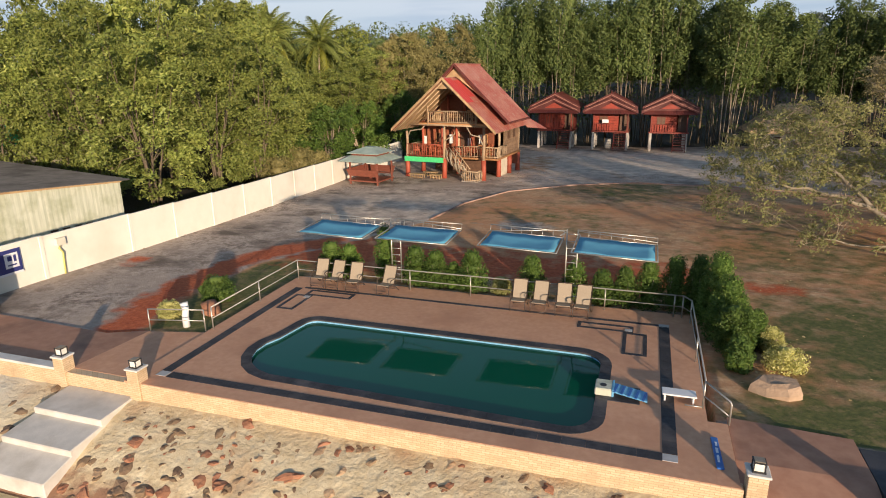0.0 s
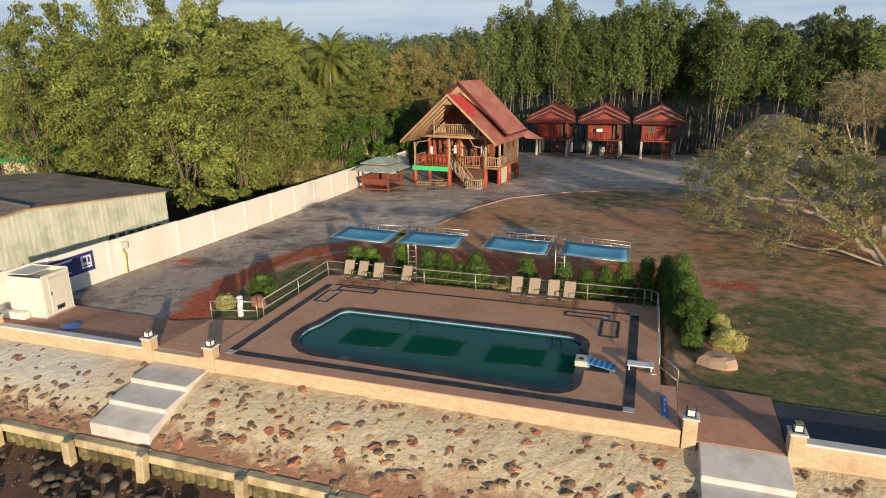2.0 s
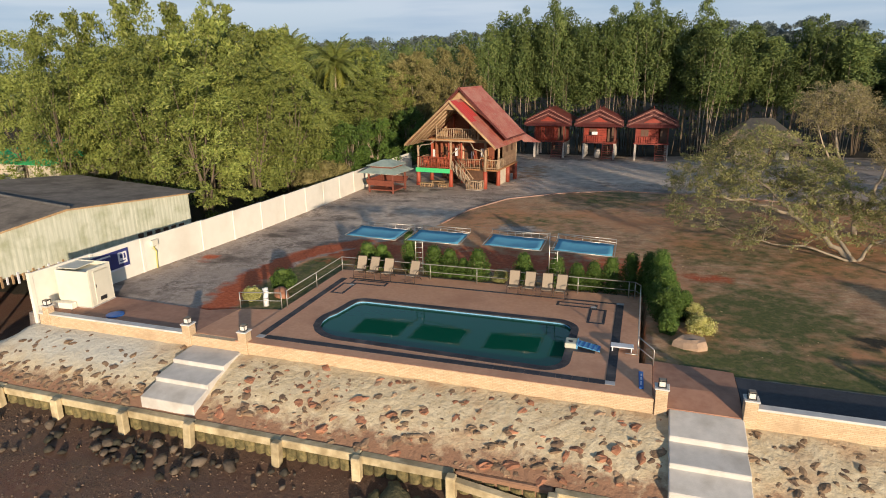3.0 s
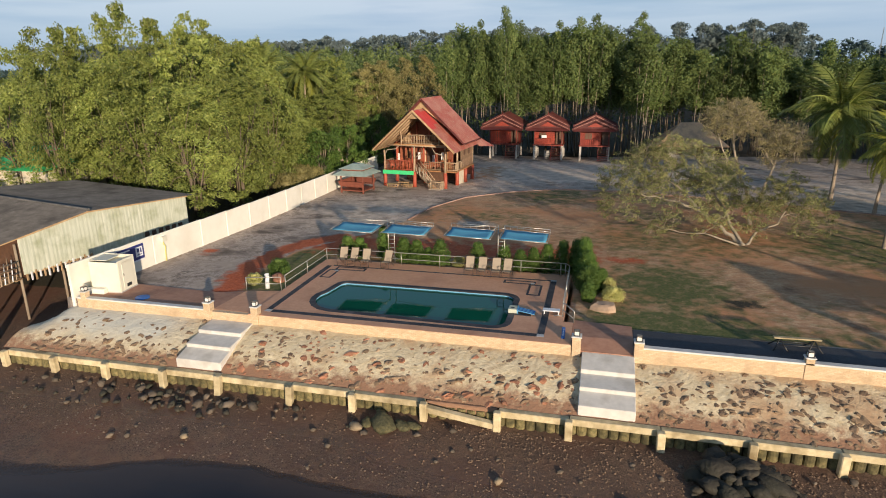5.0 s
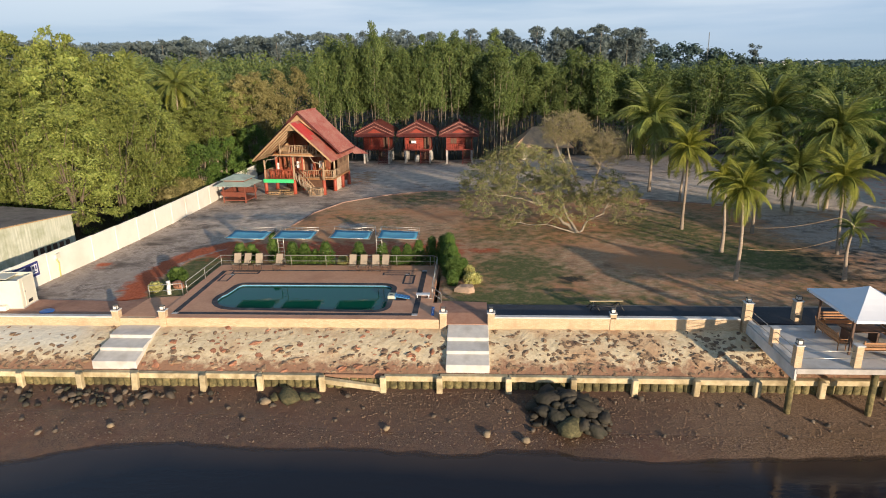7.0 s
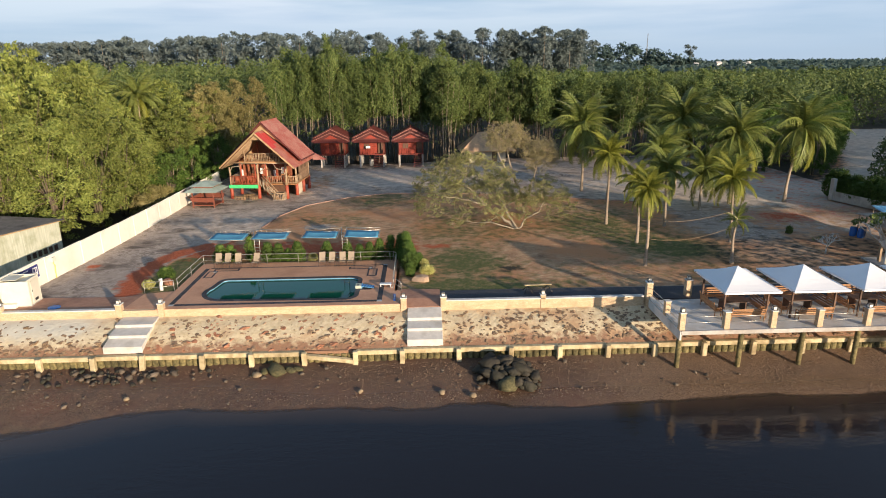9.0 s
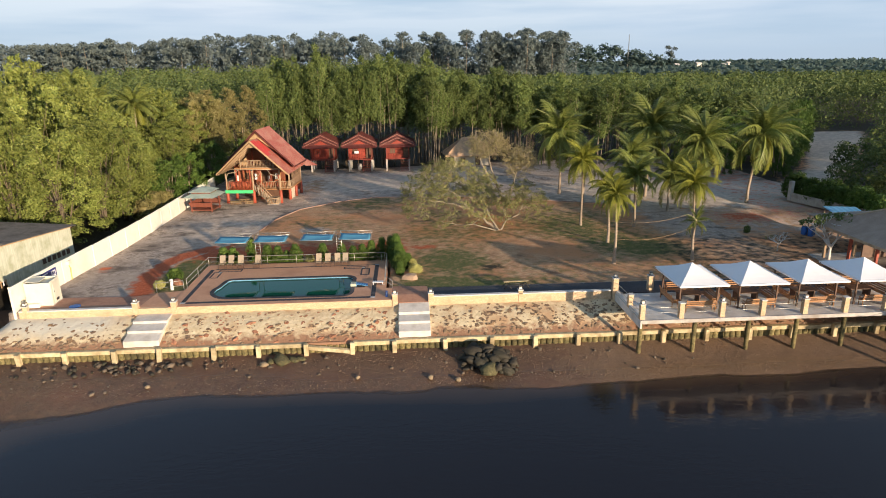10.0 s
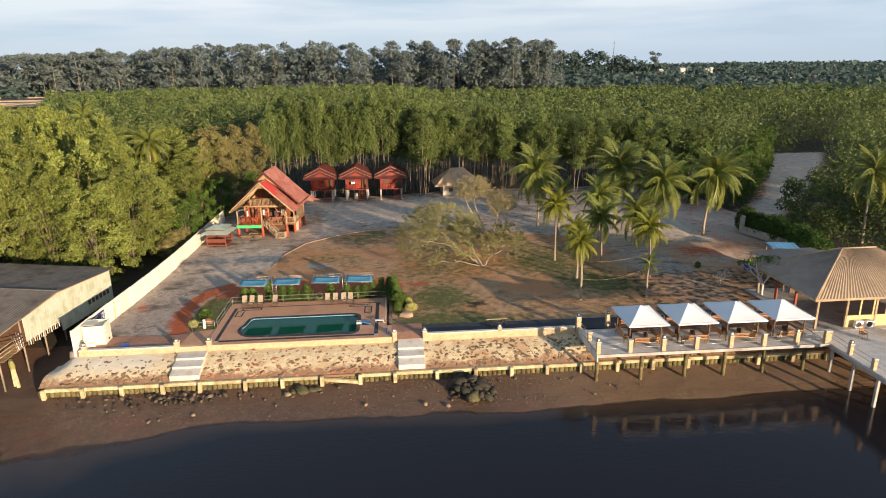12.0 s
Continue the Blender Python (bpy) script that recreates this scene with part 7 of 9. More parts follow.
lean = thing("lean_to_roof", pose(44.5, 12.0, -0.1, 0, 0, 4), "low grey sheet lean-to roof behind the hall", "lean-to")
part("roof", Geo().ribbed((-1.2, -2.6, 2.7), (8.0, -2.6, 2.7), (8.0, 3.6, 2.2), (-0.6, 3.6, 2.2), 0.4, 0.04), M["hip_roof"], lean)
for u in (-0.3, 4, 7.6):
    part("post", Geo().tube([(u, 3.3, 0), (u, 3.3, 2.2)], 0.06, 6), M["log"], lean, smooth=True)
# upturned bench swing beside the lane and a planter
boat = thing("garden_swing_frame", pose(10.1, 1.9, -0.06, 0, 0, 3), "black folded metal stand with a pale plank on top", "stand")
part("plank", Geo().box((0, 0, 0.55), (2.1, 0.22, 0.07), 0, 0.015), M["beam"], boat, "pale weathered plank")
for u in (-0.75, 0.75):
    part("leg", Geo().tube([(u - 0.35, -0.4, 0), (u, 0, 0.52), (u + 0.35, 0.4, 0)], 0.035, 6).tube([(u + 0.3, -0.4, 0), (u, 0, 0.5), (u - 0.35, 0.4, 0)], 0.035, 6), M["black"], boat, smooth=True)
part("crossbar", Geo().tube([(-0.8, -0.2, 0.26), (0.8, -0.2, 0.26)], 0.03, 6).tube([(-0.8, 0.2, 0.26), (0.8, 0.2, 0.26)], 0.03, 6), M["black"], boat, smooth=True)

for x, y in ((43.6, 15.3), (44.4, 15.1), (43.9, 14.6)):
    d = thing("blue_drum", pose(x, y, -0.1), "dark blue plastic drum beside the hall", "drum", "blue drums beside the hall")
    part("body", Geo().tube([(0, 0, 0), (0, 0, 0.08), (0, 0, 0.3), (0, 0, 0.6), (0, 0, 0.82), (0, 0, 0.9)], [0.27, 0.29, 0.30, 0.30, 0.29, 0.26], 14), M["blue_plastic"], d, smooth=True)
    part("lid", Geo().tube([(0, 0, 0.9), (0, 0, 0.93)], [0.27, 0.25], 14), M["black"], d, "black lid")

# ---- trees and plants ----
def leaf_mesh(name, blobs, per, size, seed, material, shell=0.5, aspect=0.55, lift=0.3, core=0.0, loose=0.55, hulls=None):
    """Many single leaves spread over the outsides of blobs (centre, radii)."""
    rng = np.random.default_rng(seed)
    c = np.array([b[0] for b in blobs], float)
    r = np.array([b[1] for b in blobs], float)
    k = np.repeat(np.arange(len(blobs)), per)
    n = len(k)
    d = rng.normal(size=(n, 3))
    d /= np.linalg.norm(d, axis=1)[:, None]
    p = c[k] + d * r[k] * (shell + (1 - shell) * rng.random((n, 1)) ** 0.5)
    nrm = d + rng.normal(size=(n, 3)) * loose + np.array((0, 0, lift))
    nrm /= np.linalg.norm(nrm, axis=1)[:, None]
    t = np.cross(nrm, rng.normal(size=(n, 3)))
    t /= np.linalg.norm(t, axis=1)[:, None]
    b = np.cross(nrm, t)
    s = (np.asarray(size)[k] if np.ndim(size) else size) * (0.65 + 0.7 * rng.random(n))
    s = s[:, None]
    v = np.stack([p - t * s / 2, p + t * s / 2 + b * s * aspect * 0.25, p + b * s * aspect * 0.9], 1).reshape(-1, 3)
    idx = np.arange(3 * n, dtype=np.int32)
    if core or hulls:
        if hulls:
            c, r, core = np.array([h[0] for h in hulls], float), np.array([h[1] for h in hulls], float), 1.0
        # dense inner foliage of each clump: an uneven closed hull
        ring = [(math.sin(a) * math.cos(2 * math.pi * (i + 0.5 * j) / 6), math.sin(a) * math.sin(2 * math.pi * (i + 0.5 * j) / 6), -math.cos(a)) for j, a in enumerate((math.pi * 0.25, math.pi * 0.5, math.pi * 0.75)) for i in range(6)]
        unit = np.array([(0, 0, -1)] + ring + [(0, 0, 1)], float)
        tri = [(0, 1 + (i + 1) % 6, 1 + i) for i in range(6)] + [(19, 13 + i, 13 + (i + 1) % 6) for i in range(6)]
        for j in (1, 7):
            tri += [(j + i, j + (i + 1) % 6, j + 6 + i) for i in range(6)] + [(j + (i + 1) % 6, j + 6 + (i + 1) % 6, j + 6 + i) for i in range(6)]
        m = len(c)
        hull = c[:, None, :] + unit[None] * r[:, None, :] * core * (0.8 + 0.4 * rng.random((m, 20, 1)))
        base = 3 * n + 20 * np.arange(m, dtype=np.int32)
        idx = np.concatenate([idx, (base[:, None] + np.array(tri, np.int32).ravel()[None]).ravel()]).astype(np.int32)
        v = np.concatenate([v, hull.reshape(-1, 3)])
    me = bpy.data.meshes.new(name)
    me.vertices.add(len(v))
    me.vertices.foreach_set("co", v.ravel())
    me.loops.add(len(idx))
    me.loops.foreach_set("vertex_index", idx)
    me.polygons.add(len(idx) // 3)
    me.polygons.foreach_set("loop_start", np.arange(0, len(idx), 3, dtype=np.int32))
    me.update()
    me.validate()
    me.materials.append(material)
    return me


def lobed_crown(rng, height, spread, low, lobes, each):
    """Clumps gathered on the outsides of rounded lobes: (clumps, lobe hulls)."""
    blobs, hulls = [], []
    for i in range(lobes):
        u = (i + rng.uniform(0.1, 0.9)) / lobes
        wide = 0.72 + 0.55 * u if u < 0.45 else 0.97 * (1 - ((u - 0.45) / 0.62) ** 2) ** 0.5
        a = 2.4 * i + rng.uniform(-0.5, 0.5)
        big = spread * rng.uniform(0.24, 0.42) * (1.0 if u < 0.8 else 0.8)
        r = max(0.0, spread * wide - 0.75 * big) * rng.uniform(0.72, 1.0)
        c = Vector((r * math.cos(a), r * math.sin(a), height * low + (height * (1 - low) - big * 0.9) * u + 0.3 * big))
        hulls.append((tuple(c), (big * 0.30, big * 0.30, big * 0.28)))
        out = Vector((math.cos(a), math.sin(a), 0.35)) * min(1.0, r / spread * 1.6)
        for _ in range(each):
            d = (Vector((rng.gauss(0, 1), rng.gauss(0, 1), rng.gauss(0.35, 0.8))).normalized() + 0.55 * out).normalized()
            q = big * rng.uniform(0.30, 0.56)
            p = c + d * big * rng.uniform(0.45, 0.98)
            blobs.append(((p.x, p.y, min(p.z, height - 0.4 * q)), (q, q, q * rng.uniform(0.6, 0.85))))
    return blobs, hulls


def broad_tree(seed, height, spread, leaves, size, material, label, bark, low=0.18, lobes=24):
    """A bushy tree of many clumps, with several stems."""
    rng = random.Random(seed)
    t = thing("mangrove_tree", pose(0, 0, 0), label, "tree", "mangrove trees")
    g = Geo()
    tips = []
    for i in range(rng.randint(4, 6)):
        a = rng.uniform(0, 6.28)
        r = spread * rng.uniform(0.15, 0.4)
        x, y = r * math.cos(a), r * math.sin(a)
        z = height * rng.uniform(0.45, 0.7)
        g.tube([(0.2 * math.cos(a), 0.2 * math.sin(a), -0.4), (x * 0.35, y * 0.35, z * 0.45), (x * 0.8, y * 0.8, z * 0.8), (x, y, z)], [0.13, 0.09, 0.05, 0.02], 6)
        tips.append((x, y, z))
    part("trunk", g, bark, t, smooth=True)
    blobs, hulls = lobed_crown(rng, height, spread, low, lobes, 11)
    part("crown", leaf_mesh("crown", blobs, leaves // len(blobs), size, seed, material, 0.42, loose=0.6, lift=0.4), None, t)
    g = Geo()
    for (x, y, z), _ in hulls[::2]:
        x0, y0, z0 = min(tips, key=lambda q: (q[0] - x) ** 2 + (q[1] - y) ** 2)
        g.tube([(x0 * 0.5, y0 * 0.5, z0 * 0.55), ((x0 + x) / 2, (y0 + y) / 2, (z0 * 0.8 + z) / 2), (x * 1.12, y * 1.12, z + 0.5)], [0.045, 0.03, 0.012], 4, False)
    part("limbwork", g, M["dark_bark"], t, smooth=True)
    return t


def slim_tree(seed, height, leaves, material, bark):
    """A plantation tree: pale thin stems, a narrow crown."""
    rng = random.Random(seed)
    t = thing("plantation_tree", pose(0, 0, 0), "tall slim plantation tree with pale stems and a narrow green crown", "tree", "plantation trees behind the cottages")
    g = Geo()
    foot = rng.uniform(0.38, 0.47)
    for i in range(rng.randint(3, 4)):
        a = rng.uniform(0, 6.28)
        r = rng.uniform(0.3, 1.0)
        g.tube([(0.25 * math.cos(a), 0.25 * math.sin(a), -0.3), (r * 0.8 * math.cos(a), r * 0.8 * math.sin(a), height * 0.3), (r * 1.7 * math.cos(a + 0.3), r * 1.7 * math.sin(a + 0.3), height * 0.78)], [0.042, 0.032, 0.01], 5)
    part("trunk", g, bark, t, "thin stems", True)
    blobs = []
    for k in range(2):
        ox, oy = (0.62 * math.cos(2.6 * k + seed), 0.62 * math.sin(2.6 * k + seed)) if k else (0.0, 0.0)
        top = height * (1.0 if k == 0 else rng.uniform(0.84, 0.95))
        for i in range(17):
            u = (i + rng.random()) / 17
            z = height * foot + (top - height * (foot + 0.06)) * u
            a = rng.uniform(0, 6.28)
            w = 1.8 * math.sin(math.pi * (0.10 + 0.82 * u)) ** 0.8 * rng.uniform(0.5, 1.1)
            q = rng.uniform(0.7, 1.2) * (1.0 if u < 0.85 else 0.75)
            blobs.append(((ox + w * 0.72 * math.cos(a), oy + w * 0.72 * math.sin(a), z), (q, q, q * rng.uniform(0.7, 1.1))))
    part("crown", leaf_mesh("crown", blobs, leaves // len(blobs), 0.295, seed, material, 0.3, loose=0.6), None, t)
    return t


def scattered(rng, spots, gap, x0, x1, y0, y1, count, ok=None):
    for _ in range(count):
        x, y = rng.uniform(x0, x1), rng.uniform(y0, y1)
        if all((x - a) ** 2 + (y - b) ** 2 > gap * gap for a, b in spots) and (ok is None or ok(x, y)):
            spots.append((x, y))
    return spots


MANGROVE = "bushy sunlit green mangrove tree beyond the boundary wall"
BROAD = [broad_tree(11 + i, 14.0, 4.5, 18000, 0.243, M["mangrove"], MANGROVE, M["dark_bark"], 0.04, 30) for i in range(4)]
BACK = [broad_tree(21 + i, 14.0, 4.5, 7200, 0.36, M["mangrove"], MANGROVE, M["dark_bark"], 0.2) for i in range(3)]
PALE = broad_tree(31, 12.5, 4.4, 13000, 0.26, M["mangrove_pale"], "broad brownish dry-leaved tree behind the timber house", M["pale_bark"], 0.3)
DARKB = broad_tree(41, 8.0, 3.2, 11000, 0.24, M["hedge"], "dense dark green broadleaf tree with low foliage", M["bark"], 0.05)
rng = random.Random(5)
spots = scattered(rng, [(-36.5, 22.2), (-34.8, 27.0), (-34.6, 32.5)], 5.1, -64, -34.4, 21.5, 74, 1400, lambda x, y: not (x < -60 and y < 34) and not (x < -44 and y < 22))
used = []
for i, (x, y) in enumerate(spots):
    edge_in = ramp01(-x, 33, 54)
    h = (1.0 + 0.28 * edge_in) * rng.uniform(0.92, 1.04)
    h *= 1 - 0.22 * math.exp(-(gap_to(x, y, [(-35, 44), (-42, 55), (-50, 68)]) / 6.5) ** 4)
    front = x > -41 or y < 27
    src = BROAD[i % 4] if front else BACK[i % 3]
    m = pose(x, y, -0.6, 0, 0, rng.uniform(0, 360)) @ Matrix.Diagonal((rng.uniform(0.9, 1.16), rng.uniform(0.9, 1.16), h * 0.955 * rng.uniform(0.97, 1.03), 1))
    if src not in used:
        used.append(src)
        src.matrix_basis = m
    else:
        copy_thing(src, m)
for i, (x, y, h) in enumerate(((-32.2, 62.5, 1.12), (-28.6, 69.0, 1.1), (-35.5, 69.5, 1.05))):
    m = pose(x, y, -0.6, 0, 0, 50 * i) @ Matrix.Diagonal((1.05, 1.05, h, 1))
    if i == 0:
        PALE.matrix_basis = m
    else:
        copy_thing(PALE, m)
for i, (x, y, h) in enumerate(((-31.3, 39.0, 0.85), (-31.0, 45.5, 1.0), (-29.5, 53.0, 1.1), (-24.5, 57.5, 0.9), (-26.5, 63.0, 1.0), (61.0, 50.0, 1.2), (66.0, 56.5, 1.35), (70.5, 62.5, 1.45), (75.0, 68.5, 1.5), (80.0, 75.5, 1.5), (85.0, 83.0, 1.5), (90.5, 92.0, 1.45), (97.0, 102.0, 1.4), (54.5, 54.5, 1.3), (59.5, 62.0, 1.5), (49.0, 57.5, 1.2), (65.0, 70.0, 1.6))):
    m = pose(x, y, -0.6, 0, 0, 77 * i) @ Matrix.Diagonal((0.95 + 0.5 * max(0.0, h - 1.1), 0.95 + 0.5 * max(0.0, h - 1.1), h, 1))
    if i == 0:
        DARKB.matrix_basis = m
    else:
        copy_thing(DARKB, m)

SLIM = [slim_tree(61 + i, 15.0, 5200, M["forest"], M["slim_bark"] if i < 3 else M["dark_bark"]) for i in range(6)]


def canopy_height(x, y):
    return 1.22 - 0.33 * ramp01(x, -2, 45) - 0.10 * math.exp(-((x - 20) / 15) ** 2) - 0.06 * ramp01(-x, 12, 30) + 0.03 * math.sin(x * 0.13 + y * 0.07)


rng = random.Random(9)
rows = []
for j, y in enumerate((72.5, 75.2, 78.2)):
    x = -24.0 + 0.9 * j
    while x < 64:
        rows.append((x + rng.uniform(-0.7, 0.7), y + rng.uniform(-0.8, 0.8) - 7 * ramp01(x, 46, 64)))
        x += 2.9
rows += [(5.6, 67.4), (6.6, 68.3), (4.4, 69.0), (7.4, 70.0), (22.5, 69), (27, 67.5), (31, 66), (36, 64), (41, 62), (46, 60), (51, 58)]
used = []
for i, (x, y) in enumerate(rows):
    m = pose(x, y, -0.5, 0, 0, rng.uniform(0, 360)) @ Matrix.Diagonal((rng.uniform(0.95, 1.25), rng.uniform(0.95, 1.25), canopy_height(x, y) * rng.uniform(0.93, 1.06) * (0.86 if y < 71 else 1), 1))
    # rows behind mostly take the dark bark, the shade under the crowns in its colour
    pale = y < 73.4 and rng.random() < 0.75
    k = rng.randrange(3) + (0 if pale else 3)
    if k not in used:
        used.append(k)
        SLIM[k].matrix_basis = m
    else:
        copy_thing(SLIM[k], m)

# woods behind, too many to count
rng = random.Random(21)
blobs, sizes = [], []
y = 61.0
while y < 360:
    gap = 4.9 + 0.014 * (y - 61)
    x = -70 - 0.5 * (y - 80) if y > 80.5 else 56
    while x < 96 + 1.15 * (y - 61):
        px, py = x + rng.uniform(-1.2, 1.2), y + rng.uniform(-1.2, 1.2)
        if not any(inside(px + dx, py, FLATS) for dx in (-3, 0, 3)) and (px < 0.9 * py + 14 or px > 0.95 * py + 22 or py > 114):
            top = 15.0 * canopy_height(px, py) * rng.uniform(0.78, 1.06) * (1 - 0.25 * ramp01(py, 120, 340))
            top *= 1 + 0.16 * noise.noise((px * 0.11, py * 0.11, 3.0)) * ramp01(px, 10, 24)
            s = gap * rng.uniform(0.36, 0.60)
            leaf = 0.5 + 0.0042 * (y - 80)
            for k, (dz, wide) in enumerate(((1.0, 0.6), (2.4, 0.95), (4.6, 1.1), (7.5, 1.15), (10.0, 1.2), (12.6, 1.25), (15.0, 1.25))):
                if k < 3 or ((y < 104 or (px > 70 and py < 150)) and top - dz > (0.6 if px > 24 or px < -18 or py > 91 else 6.0)):
                    blobs.append(((px + rng.uniform(-0.5, 0.5), py + rng.uniform(-0.5, 0.5), top - dz), (s * wide, s * wide, 1.3 + 0.35 * k)))
                    sizes.append(leaf)
        x += gap
    y += gap
tagged(new("woods", leaf_mesh("woods", blobs, 41, sizes, 3, M["far_forest"], 0.72, 0.65, 0.25, 0.0, 0.38)), "dense green plantation woods behind the cottages", "woods", kind="stuff")
# woods west of the mangroves
blobs, sizes = [], []
for _ in range(900):
    x, y = rng.uniform(-190, -62), rng.uniform(16, 235)
    if y > 0.5 * (-x) - 18 and not (x > -72 and y < 40):
        s = rng.uniform(2.2, 3.6)
        blobs.append(((x, y, 8.0 * rng.uniform(0.75, 1.15)), (s, s, 2.8)))
        sizes.append(0.85)
tagged(new("west_woods", leaf_mesh("west_woods", blobs, 105, sizes, 4, M["mangrove"], 0.55, core=0.35)), "sunlit green mangrove woods beyond the boundary wall", "woods", kind="stuff")
# tall wood on the skyline
blobs, sizes = [], []
trunks = Geo()
for i in range(300):
    x = rng.uniform(-620, 175)
    y = 600 + rng.uniform(-30, 70) - 0.06 * abs(x + 100)
    h = rng.uniform(35, 50) * (1 - 0.12 * ramp01(-x, 100, 400))
    wide = rng.uniform(4.5, 8.5)
    if i % 3 == 0:
        trunks.tube([(x, y, -1), (x + rng.uniform(-1, 1), y, h * 0.85)], [0.28, 0.18], 5)
    for k in range(9):
        a, q = 2.4 * k, wide * (k / 9) ** 0.5
        s = rng.uniform(2.6, 4.2)
        blobs.append(((x + q * math.cos(a), y + 0.7 * q * math.sin(a), h - s * 0.6 - 0.085 * q * q - rng.random() * 2.2), (s, s, s * 0.6)))
        sizes.append(2.4)
    for _ in range(3):
        s = rng.uniform(2.0, 3.6)
        blobs.append(((x + rng.uniform(-5, 5), y, h * rng.uniform(0.5, 0.8)), (s, s, s * 0.55)))
        sizes.append(2.4)
    for _ in range(9):
        s = rng.uniform(5.0, 8.0)
        blobs.append(((x + rng.uniform(-9, 9), y + rng.uniform(-6, 40), rng.uniform(3, 36)), (s, s, 5)))
        sizes.append(3.6)
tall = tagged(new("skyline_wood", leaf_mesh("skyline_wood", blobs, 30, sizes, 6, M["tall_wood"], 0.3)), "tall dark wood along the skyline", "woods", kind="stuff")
tagged(part("skyline_trunks", trunks, M["limb_bark"]), "pale bare trunks of the tall wood", "woods", kind="stuff")
# fish ponds between pale dykes, west of the plantation
for i, (x0, x1, y0, y1) in enumerate(((-520, -170, 420, 452), (-520, -190, 466, 496), (-560, -210, 512, 560))):
    pond = fixed("pond", Geo().box(((x0 + x1) / 2, (y0 + y1) / 2, 0.05), (x1 - x0, y1 - y0, 0.3)), M["pond"], "flat purple-grey fish pond far off", "pond")
    part("dyke", Geo().box(((x0 + x1) / 2, y1 + 4, 0.4), (x1 - x0, 5, 1.6), 0, 0.3), M["dyke"], pond, "pale earth dyke")
    for k in range(2):
        part("cross_dyke", Geo().box((x0 + (x1 - x0) * (0.35 + 0.33 * k + 0.06 * i), (y0 + y1) / 2, 0.4), (4, y1 - y0, 1.5), 0, 0.3), M["dyke"], pond, "pale earth dyke")
pond = fixed("pond", Geo().box((420, 690, 2.0), (70, 90, 4.0)), M["pond_pale"], "pale far pond among the woods", "pond")
# low woods out to the horizon
blobs, sizes = [], []
for i in range(3600):
    d = 340 + 2600 * rng.random() ** 2.0
    a = rng.uniform(-0.95, 1.05)
    x, y = d * math.sin(a), d * math.cos(a)
    if (x < 160 and d < 640) or (abs(x - 0.61 * y) < 45 and 600 < y < 760):
        continue
    s = 5 + d * 0.012
    blobs.append(((x, y, rng.uniform(2, 9)), (s, s, 4.5)))
    sizes.append(2.6 + d * 0.0055)
for i in range(420):
    x, y = rng.uniform(140, 420), rng.uniform(880, 960)
    h = 36 * math.exp(-((x - 290) / 110) ** 2) + 6
    blobs.append(((x, y, h * rng.uniform(0.3, 0.95)), (8, 7, 4.5)))
    sizes.append(4.0)
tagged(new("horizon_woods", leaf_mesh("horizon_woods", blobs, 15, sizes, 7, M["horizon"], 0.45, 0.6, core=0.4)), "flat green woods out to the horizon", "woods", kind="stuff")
# a mast, a lone tall tree and small white houses far off
mast = thing("radio_mast", pose(333, 900, 0), "thin grey lattice radio mast far off on the horizon", "mast")
for dx, dy in ((-0.7, -0.4), (0.7, -0.4), (0, 0.8)):
    part("leg", Geo().tube([(dx, dy, 0), (dx * 0.4, dy * 0.4, 54.5)], [0.28, 0.2], 4), M["steel"], mast)
for k in range(10):
    part("strut", Geo().tube([(-0.7 + 0.04 * k, -0.4, 5 * k + 1), (0.7 - 0.04 * k, -0.4, 5 * k + 5)], 0.14, 4), M["steel"], mast)
lone = thing("lone_tree", pose(398, 900, 0), "tall lone tree standing over the far woods", "tree")
part("trunk", Geo().tube([(0, 0, 0), (1, 0, 16), (0, 0, 34)], [0.9, 0.7, 0.3], 6), M["bark"], lone, smooth=True)
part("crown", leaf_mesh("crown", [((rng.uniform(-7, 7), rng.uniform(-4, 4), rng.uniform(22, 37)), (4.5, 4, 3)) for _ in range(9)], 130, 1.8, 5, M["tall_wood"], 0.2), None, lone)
for x, y, w, h in ((391, 860, 5, 11), (437, 890, 7, 12), (478, 895, 5, 10), (490, 905, 4, 12)):
    hs = thing("far_house", pose(x, y, 0), "small white house among the far woods", "house", "far white houses")
    part("wall", Geo().box((0, 0, h / 2), (w, 8, h), 0, 0.05), M["white_paint"], hs)
    part("roof", Geo().panel((-w / 2 - 0.5, -4.5, h), (w / 2 + 0.5, -4.5, h), (w / 2 + 0.5, 0, h + 2), (-w / 2 - 0.5, 0, h + 2), 0.3).panel((w / 2 + 0.5, 4.5, h), (-w / 2 - 0.5, 4.5, h), (-w / 2 - 0.5, 0, h + 2), (w / 2 + 0.5, 0, h + 2), 0.3), M["coping"], hs)
    for k in (-0.25, 0.25):
        part("window", Geo().box((k * w, -4.05, h * 0.7), (1.4, 0.1, 1.8)), M["dark_timber"], hs)
